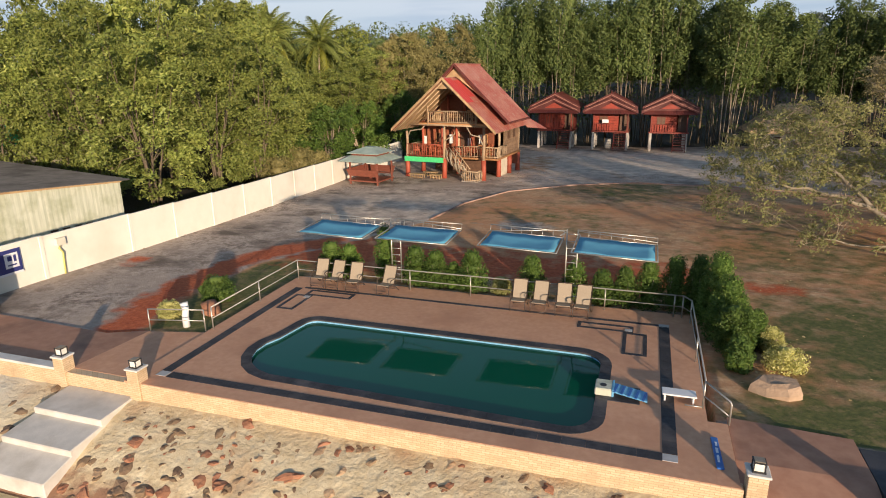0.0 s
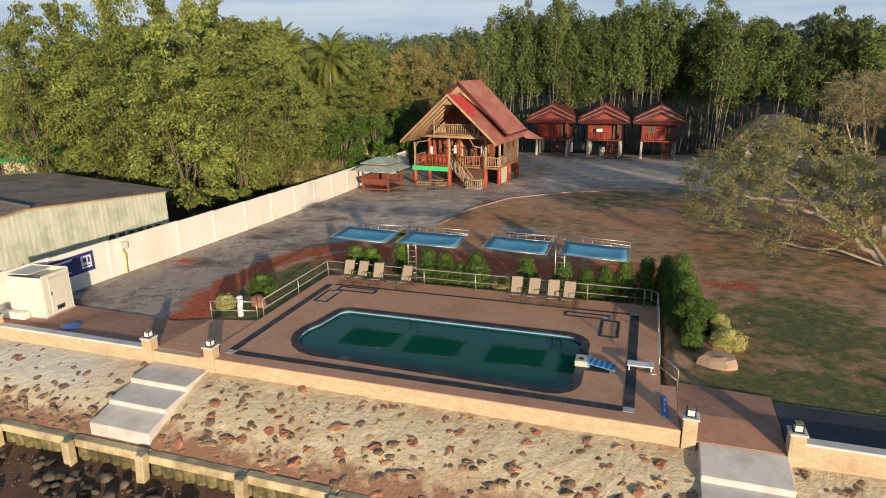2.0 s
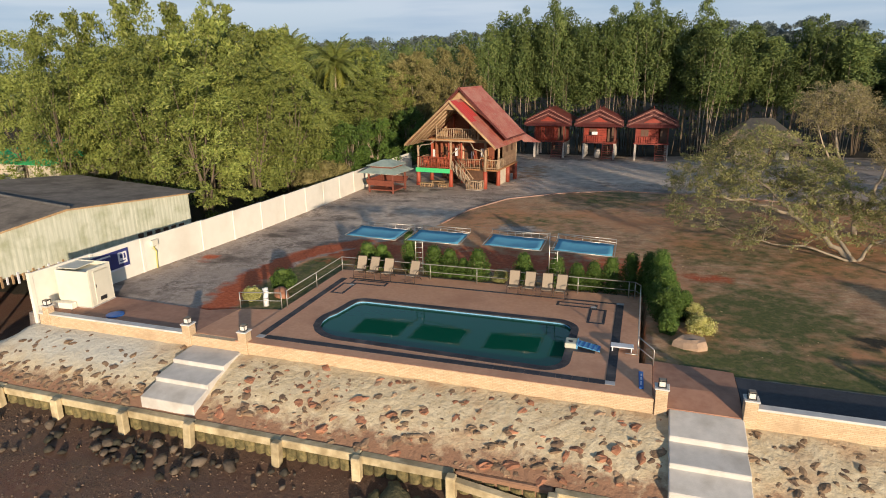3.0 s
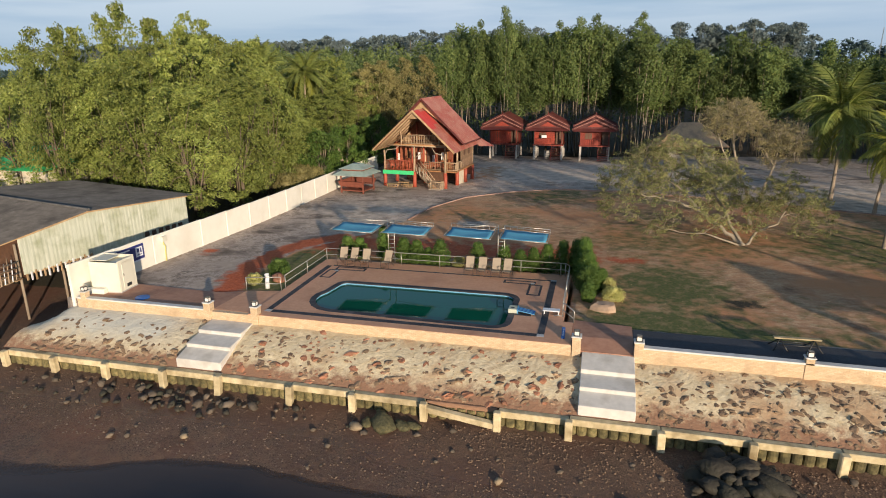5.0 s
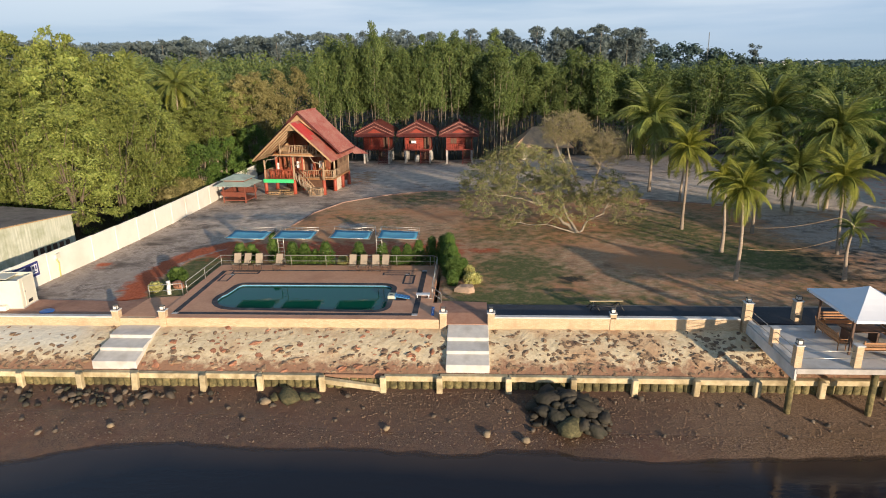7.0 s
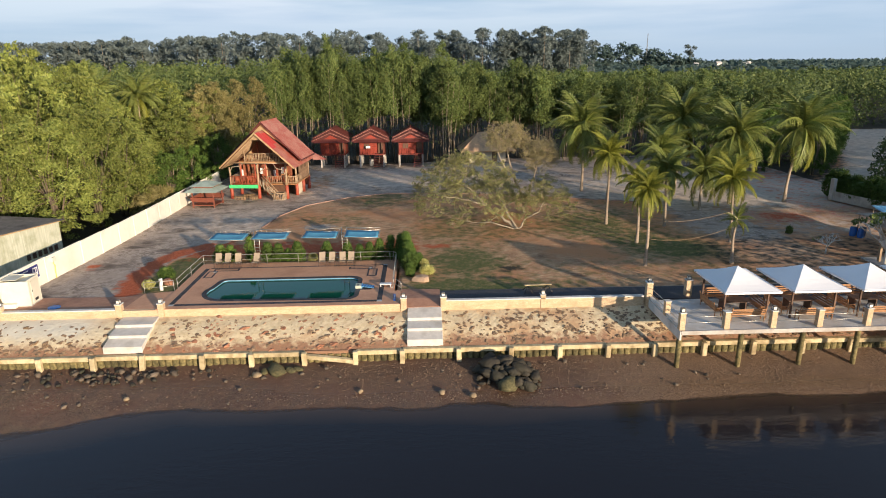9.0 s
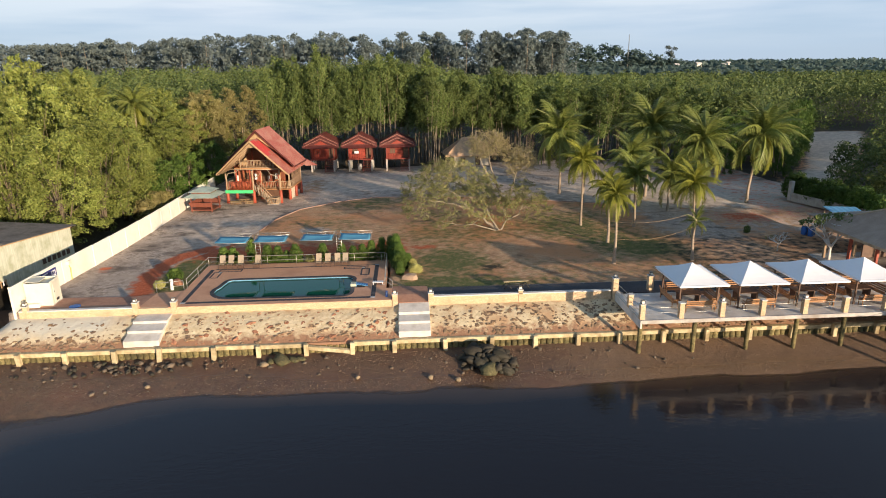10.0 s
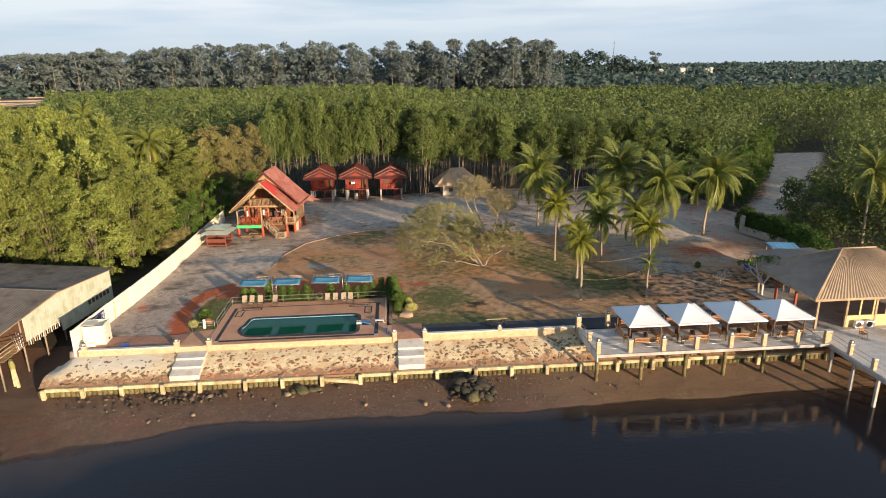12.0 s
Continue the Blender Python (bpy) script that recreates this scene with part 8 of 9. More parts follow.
# bushes and trees on the east side
blobs, sizes = [], []
for _ in range(900):
    x, y = rng.uniform(56, 170), rng.uniform(2, 112)
    if (x > 56 + 0.3 * abs(y - 24) and x - 66 > 0.82 * (y - 36)) or (x < 0.95 * y + 14 and y > 60 and x > 62):
        s = rng.uniform(1.8, 3.2)
        if not inside(x - s, y, FLATS) and not inside(x + s, y, FLATS):
            blobs.append(((x, y, rng.uniform(0.8, 8.5) * ramp01(x, 55, 72) + 0.6), (s, s, s * 0.8)))
            sizes.append(0.5)
for _ in range(130):
    x, y = rng.uniform(57, 80), rng.uniform(24, 47)
    if x - 58.5 > 0.2 * (y - 24) and x - 60 > 0.85 * (y - 36):
        s = rng.uniform(1.2, 2.0)
        blobs.append(((x, y, 0.5 + rng.uniform(0.3, 6.6) * ramp01(x, 57, 66)), (s, s, s * 0.8)))
        sizes.append(0.5)
tagged(new("east_thicket", leaf_mesh("east_thicket", blobs, 150, sizes, 8, M["forest"], 0.45)), "dark green thicket behind the garden wall", "thicket", kind="stuff")


# palms
def frond_mesh(name, length, droop, seed, material, n=58):
    """A feather leaf along +x: a curved midrib with leaflets to both sides."""
    rng = random.Random(seed)
    g = Geo()
    rib = []
    for i in range(9):
        t = i / 8
        rib.append((length * (t - 0.22 * droop * t * t * t), 0, length * (0.34 * t - (0.34 + 0.62 * droop) * t * t)))
    g.tube(rib, [0.045 * (1 - 0.85 * i / 8) for i in range(9)], 5)
    for i in range(n):
        t = 0.14 + 0.86 * i / (n - 1)
        k = min(7, int(t * 8))
        p = Vector(rib[k]).lerp(Vector(rib[k + 1]), t * 8 - k)
        d = (Vector(rib[k + 1]) - Vector(rib[k])).normalized()
        ll = length * 0.215 * (math.sin(math.pi * (0.12 + 0.80 * t)) + 0.12) * rng.uniform(0.8, 1.15)
        for s in (-1, 1):
            side = Vector((0.42, s * 0.9, -0.10 - 0.5 * droop - rng.uniform(0, 0.45))).normalized()
            tip = p + side * ll + Vector((0, 0, -0.18 * ll))
            mid = p + side * ll * 0.5
            w = d * 0.0068
            g.put([tuple(p - w), tuple(mid - w * 1.1), tuple(tip), tuple(mid + w * 1.1), tuple(p + w)], [(0, 1, 2, 3, 4)] if s > 0 else [(4, 3, 2, 1, 0)])
    me = g.mesh(name)
    me.materials.append(material)
    return me


FRONDS = {(kind, d): [frond_mesh("frond", 1.0, dr, 3 * k + d, mt) for k, dr in enumerate((0.3, 0.65, 1.0))] for kind, mt in (("green", M["frond"]), ("dry", M["frond_dry"])) for d in (0,)}


def palm(x, y, h, length, kind, seed, lean=0.0, fronds=27):
    rng = random.Random(seed)
    dry = kind == "dry"
    p = thing("coconut_palm", pose(x, y, land(x, y)), "slender young palm with yellow-green fronds" if dry else "coconut palm with long drooping green fronds", "palm", "palms on the lawn")
    pts = [(lean * (t / 5) ** 2, 0.15 * math.sin(seed + t), h * t / 5) for t in range(6)]
    r = 0.15 if h < 7.5 else 0.19
    part("trunk", Geo().tube([(pts[0][0], pts[0][1], -0.2)] + pts, [r * 1.5, r * 1.25] + [r * (1 - 0.09 * t) for t in range(1, 6)], 9), M["palm_bark"], p, "pale ringed trunk", True)
    top = Vector(pts[-1])
    shaft = Geo().tube([top - Vector((0, 0, 0.15)), top + Vector((0, 0, 0.5))], [r * 0.95, r * 0.4], 7)
    part("crownshaft", shaft, M["frond_dry"] if dry else M["palm_bark"], p, smooth=True)
    for i in range(fronds):
        lv = i / fronds
        a = 137.5 * i + rng.uniform(-12, 12)
        tilt = 70 - 108 * lv + rng.uniform(-8, 8)
        which = 0 if lv < 0.3 else 1 if lv < 0.7 else 2
        k = "dry" if dry or (lv > 0.86) else "green"
        s = length * rng.uniform(0.86, 1.08)
        m = Matrix.Translation(top + Vector((0, 0, 0.35 - 0.35 * lv))) @ Matrix.Rotation(radians(a), 4, "Z") @ Matrix.Rotation(radians(-tilt), 4, "Y") @ Matrix.Rotation(rng.uniform(-0.3, 0.3), 4, "X") @ Matrix.Scale(s, 4)
        part("frond", FRONDS[(k, 0)][which], None, p, m=m)
    return p


palm(21.05, 21.6, 7.3, 2.9, "dry", 1, -0.2)
palm(20.3, 7.4, 6.4, 2.3, "dry", 2, -0.3)
palm(21.9, 14.4, 5.9, 2.2, "dry", 3, -0.4)
palm(26.8, 20.4, 5.6, 3.5, "green", 4, -0.2)
palm(27.9, 7.9, 3.6, 1.5, "green", 5, 0.0, 15)
palm(30.8, 14.0, 6.0, 2.9, "dry", 6, -0.6)
palm(46.3, 31.8, 8.6, 5.5, "green", 7, 0.9, 34)
palm(22.8, 39.2, 8.4, 5.3, "green", 8, -0.3, 34)
palm(34.0, 36.0, 9.2, 5.3, "green", 9, 0.4, 34)
palm(38.6, 30.5, 8.0, 5.1, "green", 10, 0.2, 34)
palm(33.7, 27.7, 4.4, 3.8, "green", 11, 0.3, 26)
palm(29.3, 29.0, 6.6, 4.2, "green", 12, -0.3, 26)
palm(24.6, 33.5, 6.2, 3.0, "green", 14, 0.2, 20)
palm(-43.0, 59.2, 12.7, 4.6, "green", 13, 0.3, 28)
palm(-47.0, 55.5, 13.0, 4.2, "green", 15, -0.3, 24)
palm(-52.0, 62.0, 14.4, 4.2, "green", 16, 0.2, 24)
palm(-70.0, 95.0, 15.2, 4.6, "green", 18, 0.2, 24)
palm(66.0, 25.0, 9.6, 4.4, "green", 17, 0.2, 24)


for ya, za, xb, yb, zb in ((7.4, 2.3, 27.8, 7.9, 3.1), (14.4, 2.2, 30.6, 14.0, 2.9)):
    xa = 20.2 if ya < 10 else 21.8
    rp = thing("rope", pose(0, 0, 0), "pale slack rope tied between two palms", "rope", "ropes between the palms")
    part("strand", Geo().tube([(xa + (xb - xa) * i / 10, ya + (yb - ya) * i / 10, za + (zb - za) * i / 10 - 0.55 * math.sin(math.pi * i / 10)) for i in range(11)], 0.011, 5), M["bamboo"], rp, smooth=True)


def limb_tree(name, base, limbs, cap, box, tips, leaves, leaf, bark, twig, label, seed, size=0.16, floor_at=None):
    """A spreading tree: main limbs given by their bends, branches grown to tips under a domed cap."""
    rng = random.Random(seed)
    t = thing(name, pose(*base), label, "tree")
    root = Vector(base)
    g = Geo()
    nodes = []
    for r, pts in limbs:
        vs = [Vector(p) - root for p in pts]
        fine = []
        for i in range(len(vs) - 1):
            for k in range(4):
                q = vs[i].lerp(vs[i + 1], k / 4)
                fine.append(q + Vector((rng.uniform(-1, 1), rng.uniform(-1, 1), rng.uniform(-1, 1))) * (0.09 if i + k else 0))
        fine.append(vs[-1])
        rad = [r * (1 - 0.75 * i / (len(fine) - 1)) for i in range(len(fine))]
        g.tube(fine, rad, 8)
        nodes += [(q, w) for q, w in zip(fine[2:], rad[2:])]
    part("trunk", g, bark, t, "pale leaning limbs", True)
    g = Geo()
    blobs = []
    for _ in range(tips):
        while True:
            x, y, u = rng.uniform(box[0], box[1]), rng.uniform(box[2], box[3]), rng.random()
            top = cap(x, y)
            if top > 0.8:
                break
        low = floor_at(x, y) if floor_at else 0.25 * top + 0.375
        tip = Vector((x, y, top + (low - top) * u ** 1.6)) - root
        q, w = min(nodes, key=lambda n: (n[0] - tip).length + 1.5 * max(0.0, n[0].z - tip.z))
        bend = q.lerp(tip, 0.5) + Vector((rng.uniform(-0.25, 0.25), rng.uniform(-0.25, 0.25), rng.uniform(-0.1, 0.3))) * min(1.5, (tip - q).length * 0.5)
        r = min(w * 0.6, 0.012 + 0.014 * (tip - q).length)
        pts = [q, q.lerp(bend, 0.5) + Vector((0, 0, 0.05)), bend, bend.lerp(tip, 0.5) + Vector((rng.uniform(-0.1, 0.1), rng.uniform(-0.1, 0.1), 0.06)), tip]
        g.tube(pts, [r, r * 0.85, r * 0.7, r * 0.5, 0.008], 5, False)
        nodes += [(p, r * 0.7) for p in pts[1:-1]]
        for _ in range(5):
            d = Vector((rng.gauss(0, 1), rng.gauss(0, 1), rng.gauss(0.25, 0.7))).normalized()
            start = pts[rng.randint(2, 4)]
            ln = rng.uniform(0.35, 0.9)
            mid = start + d * ln * 0.5 + Vector((0, 0, 0.05))
            end = start + d * ln + Vector((0, 0, -0.08))
            g.tube([start, mid, end], [0.011, 0.008, 0.004], 3, False)
            s = rng.uniform(0.22, 0.42)
            blobs.append((tuple(mid.lerp(end, 0.7)), (s, s, s * 0.6)))
    part("twigwork", g, twig, t, "bare limbs and fine twigs", True)
    part("crown", leaf_mesh("crown", blobs, max(2, leaves // len(blobs)), size, seed, leaf, 0.1), None, t, "sparse small leaves")
    return t


def low_cap(x, y):
    """The old tree's wide, low dome, bitten out unevenly."""
    d = ((x - 6.3) / 6.0) ** 2 + ((y - 24.5) / 7.0) ** 2
    if d > 1:
        d2 = ((x - 14.6) / 3.4) ** 2 + ((y - 23.0) / 3.6) ** 2
        return 0.0 if d2 > 1 else 5.0 * (1 - d2) ** 0.5
    return (7.3 + 0.5 * noise.noise((x * 0.4, y * 0.4, 0))) * (1 - d) ** 0.3


limb_tree("leaning_tree", (11.4, 20.7, -0.12), (
    (0.19, ((11.4, 20.7, -0.2), (10.2, 20.9, 0.7), (8.2, 21.8, 2.2), (6.0, 23.0, 4.2), (4.2, 24.2, 5.6))),
    (0.15, ((11.3, 20.8, -0.2), (10.4, 22.0, 1.4), (9.3, 24.2, 3.6), (8.2, 26.6, 5.6))),
    (0.085, ((11.3, 20.6, -0.2), (9.0, 19.8, 0.75), (6.6, 19.6, 0.95), (4.4, 19.2, 1.5))),
    (0.12, ((11.5, 20.7, -0.2), (12.4, 21.3, 0.8), (13.8, 22.0, 1.3), (14.9, 22.8, 3.2))),
    (0.12, ((8.2, 21.8, 2.2), (6.2, 21.0, 3.0), (3.6, 21.0, 3.4), (2.2, 21.6, 3.9))),
    (0.11, ((9.3, 24.2, 3.6), (6.6, 26.4, 4.4), (4.0, 28.4, 5.0))),
), low_cap, (0.6, 18, 17.5, 31.5), 460, 66000, M["grey_leaf"], M["limb_bark"], M["twig"], "old leaning tree with low bare limbs and sparse grey-green leaves", 77, 0.13)


HEADS = ((11.0, 28.5, 2.3, 8.2, 1.9), (14.6, 27.6, 2.4, 6.3, 2.3))


def round_cap(x, y):
    """The two round heads of twigs: their tops."""
    for cx, cy, r, z, h in HEADS:
        d = ((x - cx) / r) ** 2 + ((y - cy) / r) ** 2
        if d <= 1:
            return z + h * (1 - d) ** 0.5
    return 0.0


def round_floor(x, y):
    for cx, cy, r, z, h in HEADS:
        d = ((x - cx) / r) ** 2 + ((y - cy) / r) ** 2
        if d <= 1:
            return z - 0.75 * h * (1 - d) ** 0.5
    return 0.0


limb_tree("bare_tree", (13.2, 27.6, -0.12), (
    (0.19, ((13.2, 27.6, -0.2), (13.0, 27.7, 1.6), (12.2, 28.0, 3.6), (11.4, 28.4, 6.0), (11.0, 28.5, 8.6))),
    (0.15, ((13.3, 27.6, 0.6), (13.9, 27.5, 2.8), (14.4, 27.6, 5.0), (14.7, 27.6, 7.0))),
    (0.09, ((12.2, 28.0, 3.6), (10.6, 27.6, 5.6), (9.9, 27.6, 7.4))),
    (0.08, ((14.4, 27.6, 5.0), (13.6, 27.3, 5.9), (13.0, 27.2, 6.6))),
), round_cap, (8.6, 17.1, 25, 31.0), 340, 34000, M["twig_leaf"], M["pale_bark"], M["pale_bark"], "round-headed bare tree with pale brown twigs", 81, 0.10, round_floor)


def shrub(x, y, h, w, material, label, seed, size=0.13, per=70, name="shrub", cone=False, group="shrubs round the pool deck"):
    rng = random.Random(seed)
    s = thing(name, pose(x, y, land(x, y)), label, "shrub", group)
    g = Geo()
    for i in range(3):
        a = rng.uniform(0, 6.28)
        g.tube([(0, 0, -0.05), (0.3 * w * math.cos(a), 0.3 * w * math.sin(a), h * 0.6)], [0.03, 0.012], 5)
    part("stem", g, M["bark"], s, smooth=True)
    blobs, hulls = [], []
    count = max(26, int(34 * h * w / 1.6))
    for i in range(count):
        u = (i + rng.random()) / count
        ww = w * ((1.0 if u < 0.45 else 1 - 0.62 * (u - 0.45) / 0.55) if cone else math.sin(math.pi * (0.22 + 0.62 * u)) ** 0.8)
        a = 2.4 * i + rng.uniform(-0.5, 0.5)
        q = min(0.26, 0.24 * w) * rng.uniform(0.75, 1.25)
        r = max(0.02, ww * 0.5 - 0.5 * q) * rng.uniform(0.7, 1.02)
        blobs.append(((r * math.cos(a), r * math.sin(a), 0.08 + (h - 0.1 - q) * u), (q, q, q * rng.uniform(0.8, 1.2))))
    for k in range(4):
        u = 0.14 + 0.21 * k
        ww = w * ((1 - 0.4 * max(0.0, u - 0.45)) if cone else math.sin(math.pi * (0.22 + 0.62 * u)) ** 0.8)
        hulls.append(((0, 0, h * u), (0.27 * ww, 0.27 * ww, 0.14 * h)))
    part("foliage", leaf_mesh("foliage", blobs, max(20, per * 24 // count), size, seed, material, 0.35, loose=0.6, hulls=hulls), None, s)
    return s


GREEN, YEL = "clipped dark green hedge shrub behind the pool railing", "yellow variegated garden shrub"
for i, (x, y, h, w) in enumerate(((-16.5, 11.2, 1.65, 1.3), (-15.7, 11.5, 1.5, 1.1), (-14.0, 11.7, 2.4, 0.9), (-12.4, 11.4, 1.7, 1.2), (-11.4, 11.3, 1.6, 1.1), (-10.6, 11.4, 1.1, 0.8), (-9.7, 11.2, 1.75, 1.3), (-7.1, 11.3, 1.7, 1.1), (-5.3, 11.4, 1.6, 1.1), (-4.2, 11.2, 1.4, 1.0), (-3.3, 11.2, 1.6, 0.9), (-2.4, 11.2, 1.9, 1.0), (-1.4, 11.4, 2.1, 1.1))):
    shrub(x, y, h * 1.12, w * 1.12, M["hedge"], GREEN, 100 + i, 0.085, 260, cone=True)
for i, (x, y, h, w) in enumerate(((-0.55, 11.2, 2.5, 1.0), (0.0, 10.0, 3.0, 1.45), (0.25, 8.7, 2.5, 1.5), (0.35, 7.5, 1.9, 1.4), (1.0, 8.3, 1.5, 1.1), (0.35, 6.2, 1.25, 0.85))):
    shrub(x, y, h, w, M["hedge"], "tall bright green shrub beside the pool deck", 130 + i, 0.085, 420, cone=i < 3)
for i, (x, y, h, w) in enumerate(((1.55, 8.0, 1.0, 0.8), (1.75, 6.75, 0.85, 1.25), (-8.4, 11.2, 0.8, 0.9), (-20.2, 4.7, 0.75, 0.95))):
    shrub(x, y, h, w, M["yellow_leaf"], YEL, 150 + i, 0.075, 230)
shrub(-19.6, 6.9, 1.15, 1.5, M["hedge"], "round green garden bush in the grass strip", 160, 0.09, 300)
shrub(38.0, 16.6, 0.9, 0.7, M["forest"], "small dark potted shrub on the bare ground", 161, 0.14, 40, group="garden plants")


for i, (x, y, h, w) in enumerate(((-31.4, 30.5, 3.0, 3.0), (-31.2, 33.6, 3.4, 3.2), (-31.0, 36.4, 2.8, 2.8))):
    shrub(x, y, h, w, M["mangrove_pale"], "tangled brown dry bush behind the boundary wall", 170 + i, 0.16, 160, "dry_bush", group="dry bushes behind the wall")


def bare_shrub(x, y, seed, big=1.0, leaves=0.6):
    rng = random.Random(seed)
    t = thing("frangipani", pose(x, y, -0.1) @ Matrix.Scale(big, 4), "low frangipani with pale forked branches and few leaves", "tree")
    g = Geo()
    blobs = []

    def fork(p, d, r, ln, depth):
        q = p + d * ln
        g.tube([p, q], [r, r * 0.75], 6)
        if depth < 5:
            for _ in range(2 if depth else 4):
                e = (d + Vector((rng.uniform(-1.3, 1.3), rng.uniform(-1.3, 1.3), rng.uniform(0, 0.45)))).normalized()
                fork(q, e, r * 0.72, ln * 0.82, depth + 1)
        elif rng.random() < leaves:
            blobs.append((tuple(q), (0.3, 0.3, 0.2)))
    fork(Vector((0, 0, 0)), Vector((0, 0, 1)), 0.12, 0.95, 0)
    part("limbwork", g, M["coping"], t, "pale forked limbs", True)
    part("foliage", leaf_mesh("foliage", blobs, 14, 0.28, seed, M["forest"], 0.2), None, t)
    return t


for i in range(9):
    shrub(56.0 - 0.28 * i + 0.5 * (i % 2), 19.5 + 1.75 * i, 2.6 + 0.5 * (i % 3), 3.4, M["hedge"], "leafy green bush leaning over the garden wall", 230 + i, 0.22, 150, "bush", group="bushes behind the garden wall")
bare_shrub(40.3, 6.4, 3, 1.3, 0.75)
bare_shrub(37.4, 9.8, 4, 0.6, 0.1)


# ---- stones ----
def rock_thing(name, x, y, z, s, material, label, category, seed, group=""):
    rng = random.Random(seed)
    me = lump(rng, *s, 9, 7, 0.16).mesh(name, True)
    me.materials.append(material)
    return tagged(part(name, me, None, m=pose(x, y, z, rng.uniform(-12, 12), rng.uniform(-12, 12), rng.uniform(0, 360))), label, category, group)


wedge = Geo()
foot = [(-0.95, -0.28), (-0.35, -0.50), (0.45, -0.52), (0.92, -0.22), (0.80, 0.30), (0.15, 0.52), (-0.65, 0.42)]
wedge.put([(x, y, -0.25) for x, y in foot] + [(x * 1.03, y * 1.03, 0.12 + 0.05 * math.sin(3 * x)) for x, y in foot] + [(x * 0.93 - 0.02, y * 0.86 + 0.06, 0.33 + 0.06 * math.sin(2 * x + y)) for x, y in foot] + [(x * 0.6 - 0.06, y * 0.6 + 0.08, 0.42 + 0.03 * math.sin(4 * x)) for x, y in foot],
          [(7 * r + i, 7 * r + (i + 1) % 7, 7 * r + 7 + (i + 1) % 7, 7 * r + 7 + i) for r in range(3) for i in range(7)] + [tuple(range(21, 28))])
tagged(part("garden_boulder", wedge, M["boulder"], None, m=pose(1.25, 5.1, -0.1, 3, -4, -8) @ Matrix.Diagonal((0.74, 0.9, 0.9, 1))), "large flat pale brown boulder beside the shrubs", "boulder")
rock_thing("red_rock", -19.0, 5.6, 0.05, (0.55, 0.4, 0.3), M["red_stone"], "pinkish red rock in the grass strip", "rock", 6)
rng = random.Random(33)
rocks = [lump(rng, 1, 0.8, 0.62, 9, 7, 0.2).mesh("rock", True) for _ in range(6)]
for me in rocks:
    me.materials.append(M["mud_rock"])
dark_rocks = [me.copy() for me in rocks]
for me in dark_rocks:
    me.materials[0] = M["dark_rock"]
algae_rock = dark_rocks[1].copy()
algae_rock.materials[0] = M["algae_rock"]
for i in range(84):
    a, q = rng.uniform(0, 6.28), rng.random() ** 0.6
    x, y = 6.75 + 2.2 * q * math.cos(a), -5.75 + 1.9 * q * math.sin(a) - 0.25 * math.cos(a)
    y = min(y, -4.45)
    s = rng.uniform(0.22, 0.46) * (1.0 - 0.35 * q) * (1.75 if i < 16 else 0.95)
    rise = 0.75 * (1 - q) + 0.2 * (1 - q) * (y + 7.6) / 3
    tagged(part("wet_rock", dark_rocks[i % 6], None, m=pose(x, y, shore(x, y) + rise + 0.2 * s, rng.uniform(-35, 35), rng.uniform(-35, 35), rng.uniform(0, 360)) @ Matrix.Diagonal((s * rng.uniform(0.9, 1.4), s, s * rng.uniform(0.8, 1.2), 1))), "dark wet rock heaped on the tidal mud", "rock", "rock pile below the bulkhead")
tagged(part("wet_rock", algae_rock, None, m=pose(6.65, -7.25, shore(6.6, -7.2) + 0.32, 10, -5, 35) @ Matrix.Diagonal((0.80, 0.72, 0.66, 1))), "large rounded brown rock at the foot of the heap", "rock", "rock pile below the bulkhead")
for i in range(58):
    x = rng.uniform(-28, 24)
    y = -4.4 - 3.6 * rng.random() ** 1.5
    s = rng.uniform(0.07, 0.2)
    if x < -9 and y > -5.5:
        s *= 1.5
    tagged(part("mud_stone", rocks[i % 6], None, m=pose(x, y, shore(x, y) + 0.35 * s, rng.uniform(-25, 25), rng.uniform(-25, 25), rng.uniform(0, 360)) @ Matrix.Scale(s, 4)), "small brown stone lying on the tidal mud", "stone", "stones on the mud")
for i in range(90):
    x, y = (rng.uniform(-29.5, -8.5), -4.25 - 1.9 * rng.random() ** 1.4) if i < 40 else (rng.gauss(-19.0, 1.7), -4.3 - 1.5 * rng.random() ** 1.3)
    s = 0.07 + 0.15 * rng.random() ** 1.6
    tagged(part("wet_rock", (dark_rocks if i % 3 else rocks)[i % 6], None, m=pose(x, y, shore(x, y) + 0.3 * s, rng.uniform(-25, 25), rng.uniform(-25, 25), rng.uniform(0, 360)) @ Matrix.Scale(s, 4)), "dark wet rock at the foot of the bulkhead", "rock", "rocks at the foot of the bulkhead")
for x, y, s in ((-17.0, -7.3, 0.2), (2.5, -7.5, 0.26), (-2.6, -7.1, 0.2), (-9.5, -5.2, 0.32), (4.4, -7.9, 0.24)):
    tagged(part("pale_stone", rocks[int(abs(x)) % 6].copy(), None, m=pose(x, y, shore(x, y) + 0.4 * s, 0, 0, 40 * x) @ Matrix.Scale(s, 4)), "pale weathered stone lying on the tidal mud", "stone", "stones on the mud").data.materials[0] = M["tan_stone"]
for x, y, s in ((-8.3, -4.75, 0.62), (-7.4, -4.7, 0.36), (-9.1, -4.8, 0.3), (-6.9, -4.6, 0.3)):
    tagged(part("wet_rock", algae_rock, None, m=pose(x, y, shore(x, y) + 0.25 * s, 8, -6, 30 * x) @ Matrix.Diagonal((s * 1.3, s, s * 0.8, 1))), "large dark algae-stained rock at the foot of the bulkhead", "rock", "rocks at the foot of the bulkhead")
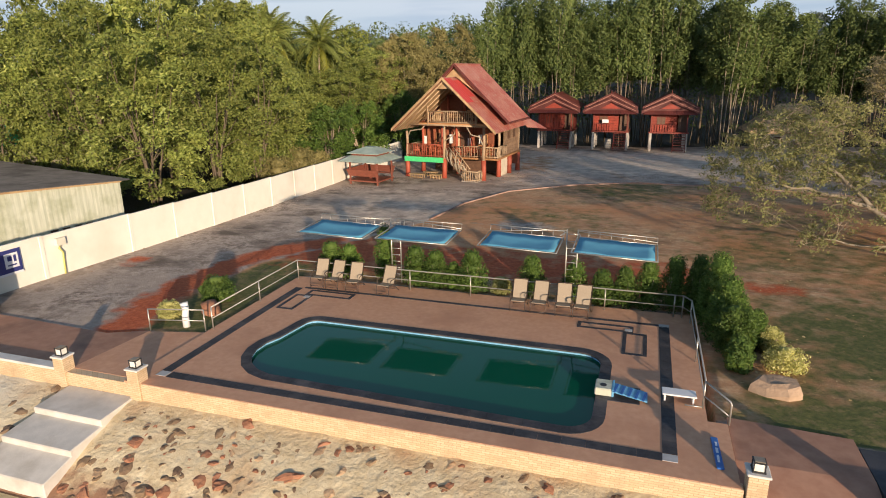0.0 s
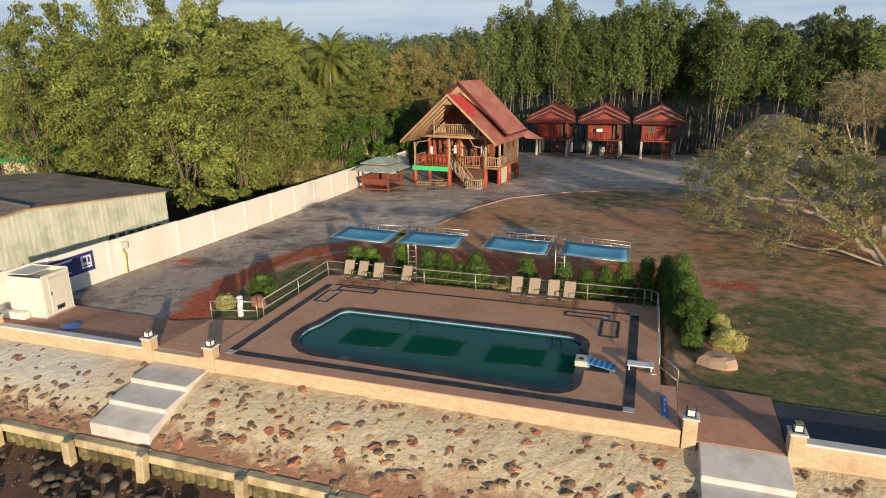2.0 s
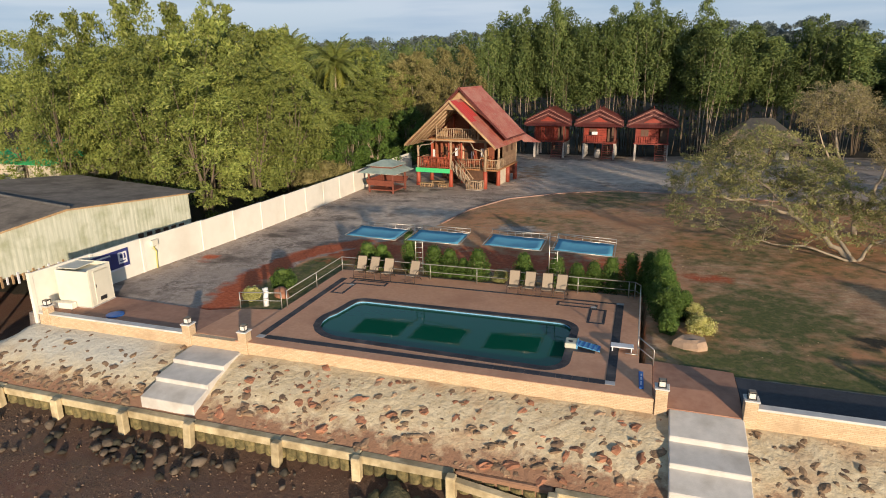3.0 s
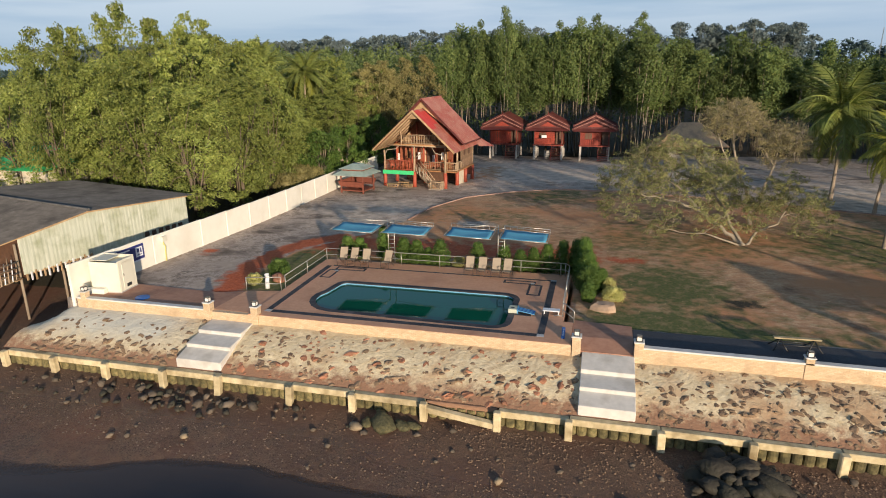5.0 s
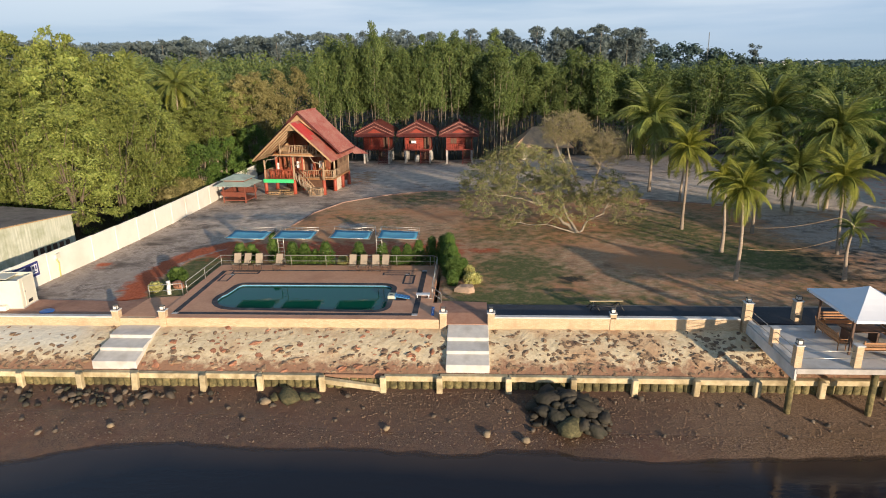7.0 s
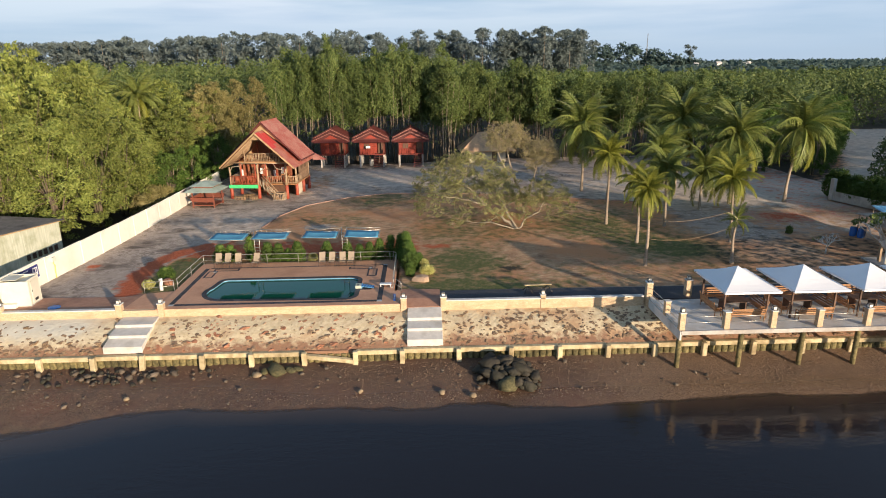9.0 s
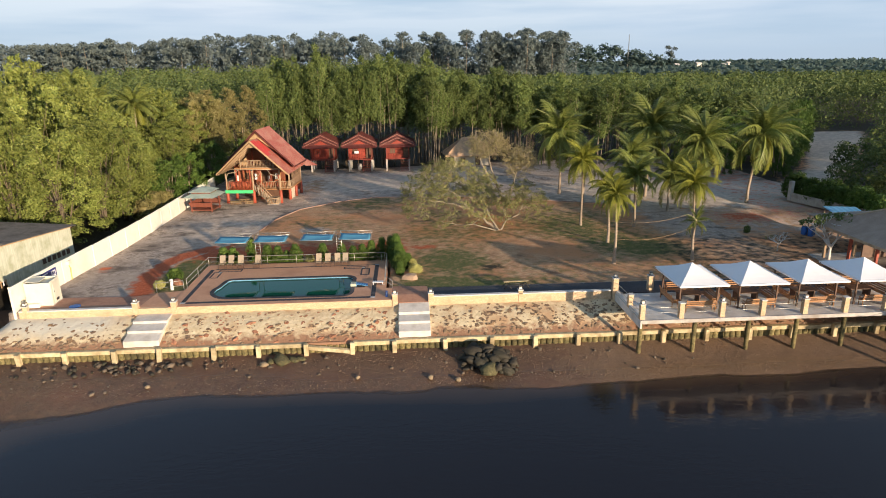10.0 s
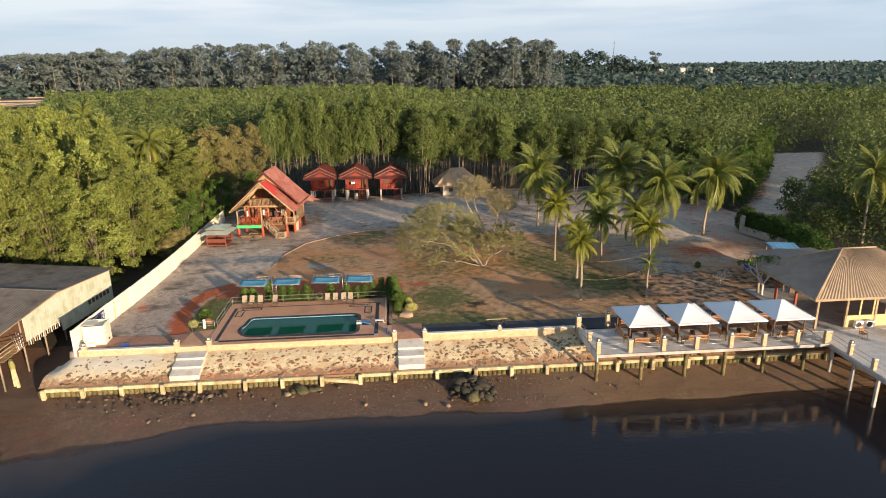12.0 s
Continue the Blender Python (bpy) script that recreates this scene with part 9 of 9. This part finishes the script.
# pebbles strewn over the mud
peb = Geo()
for i in range(13000):
    x, y = (rng.uniform(-30, 40) if i < 7000 else rng.uniform(-4, 40)), -4.1 - 4.2 * rng.random() ** 1.3
    s = 0.015 + 0.055 * rng.random() ** 2.8
    z = terrain(x, y)
    peb.put([(x - s, y, z), (x, y - s * 0.8, z), (x + s, y, z), (x, y + s * 0.8, z), (x, y, z + s * 0.9)], [(0, 1, 4), (1, 2, 4), (2, 3, 4), (3, 0, 4)])
tagged(part("mud_pebbles", peb, M["pebble"]), "small pebbles and shells strewn over the mud", "pebbles", kind="stuff")
# broken brick and stone round the timber house and along the foot of the boundary wall
deb = Geo()
for i in range(420):
    if i < 240:
        x, y = rng.gauss(-13.5, 1.8), rng.gauss(43.5, 3.5)
        if inside(x, y, LAWN) or (x < -15.2 and y > 40):
            continue
    else:
        y = rng.uniform(8, 40)
        x = -28.9 + 0.9 * rng.random() ** 2.5
    s = rng.uniform(0.02, 0.08)
    z = land(x, y) - 0.02
    a = rng.uniform(0, 6.28)
    ring = [(x + s * rng.uniform(0.6, 1.1) * math.cos(a + k * 1.26), y + s * rng.uniform(0.6, 1.1) * math.sin(a + k * 1.26)) for k in range(5)]
    deb.put([(px, py, z) for px, py in ring] + [(x + (px - x) * 0.6, y + (py - y) * 0.6, z + s * 0.7) for px, py in ring], [(k, (k + 1) % 5, 5 + (k + 1) % 5, 5 + k) for k in range(5)] + [(5, 6, 7, 8, 9)])
tagged(part("building_rubble", deb, M["boulder"]), "pale broken brick and stone strewn beside the house and wall", "rubble", kind="stuff")
fall = Geo()
for i in range(5200):
    x, y = rng.uniform(-16, 30), rng.uniform(3, 40)
    near_tree = math.exp(-((x - 7) / 9) ** 2 - ((y - 24) / 9) ** 2)
    if not inside(x, y, LAWN) or rng.random() > 0.35 + 0.65 * near_tree:
        continue
    s, a = rng.uniform(0.03, 0.085), rng.uniform(0, 6.28)
    z = land(x, y) + 0.015
    ca, sa = s * math.cos(a), s * math.sin(a)
    fall.put([(x - ca, y - sa, z), (x + 0.45 * sa, y - 0.45 * ca, z + 0.4 * s), (x + ca, y + sa, z + 0.3 * s), (x - 0.45 * sa, y + 0.45 * ca, z + 0.1 * s)], [(0, 1, 2, 3)])
tagged(part("fallen_leaves", fall, M["dry_leaf"]), "dry yellow-brown fallen leaves strewn over the lawn", "leaf litter", kind="stuff")
# rubble stones set in the slope: single stones below the pool deck, the rest in one mesh
sets = []
for k in range(8):
    me = lump(rng, 1.0, 0.75, 0.42, 8, 5, 0.26).mesh("rubble_stone", False)
    me.materials.append(M["red_stone"] if k >= 6 else M["stone"])
    sets.append(me)


def on_steps(x, y):
    return -20.25 < x < -17.25 or 0.1 < x < 2.9


count = 0
while count < 300:
    x, y = rng.uniform(-17.2, 0.1), rng.uniform(-3.45, -0.3)
    if rng.random() < 0.35 + 0.55 * (-y / 3.4):
        s = 0.06 + 0.25 * rng.random() ** 2.1 * (0.6 + 0.4 * (-y / 3.4)) + 0.05 * rng.random()
        big = count % 16 == 0
        s = s if not big else rng.uniform(0.26, 0.38)
        part("rubble_stone", sets[6 + rng.randrange(2) if big or rng.random() > 0.8 else rng.randrange(8)], None, revetment, m=pose(x, y, slope_z(y) - 0.02 - 0.22 * s, 18 + rng.uniform(-20, 20), rng.uniform(-20, 20), rng.uniform(0, 360)) @ Matrix.Scale(s, 4))
        count += 1
rest = Geo()
for i in range(3300):
    x, y = rng.uniform(-29.2, 41), rng.uniform(-3.45, -0.3)
    if on_steps(x, y) or (x < -20.5 and y > -2.3 and rng.random() < 0.75) or (-17.2 < x < 0.1 and rng.random() < 0.75) or rng.random() > 0.3 + 0.6 * (-y / 3.4):
        continue
    s = 0.085 + 0.2 * rng.random() ** 1.6 + 0.04 * rng.random()
    m = pose(x, y, slope_z(y) - 0.02 - 0.22 * s, 18 + rng.uniform(-20, 20), rng.uniform(-20, 20), rng.uniform(0, 360)) @ Matrix.Scale(s, 4)
    src = sets[rng.randrange(7)]
    rest.put([tuple(m @ v.co) for v in src.vertices], [tuple(p.vertices) for p in src.polygons])
rb = part("rubble_stones", rest, M["stone"], revetment)
rb["kind"] = "stuff"
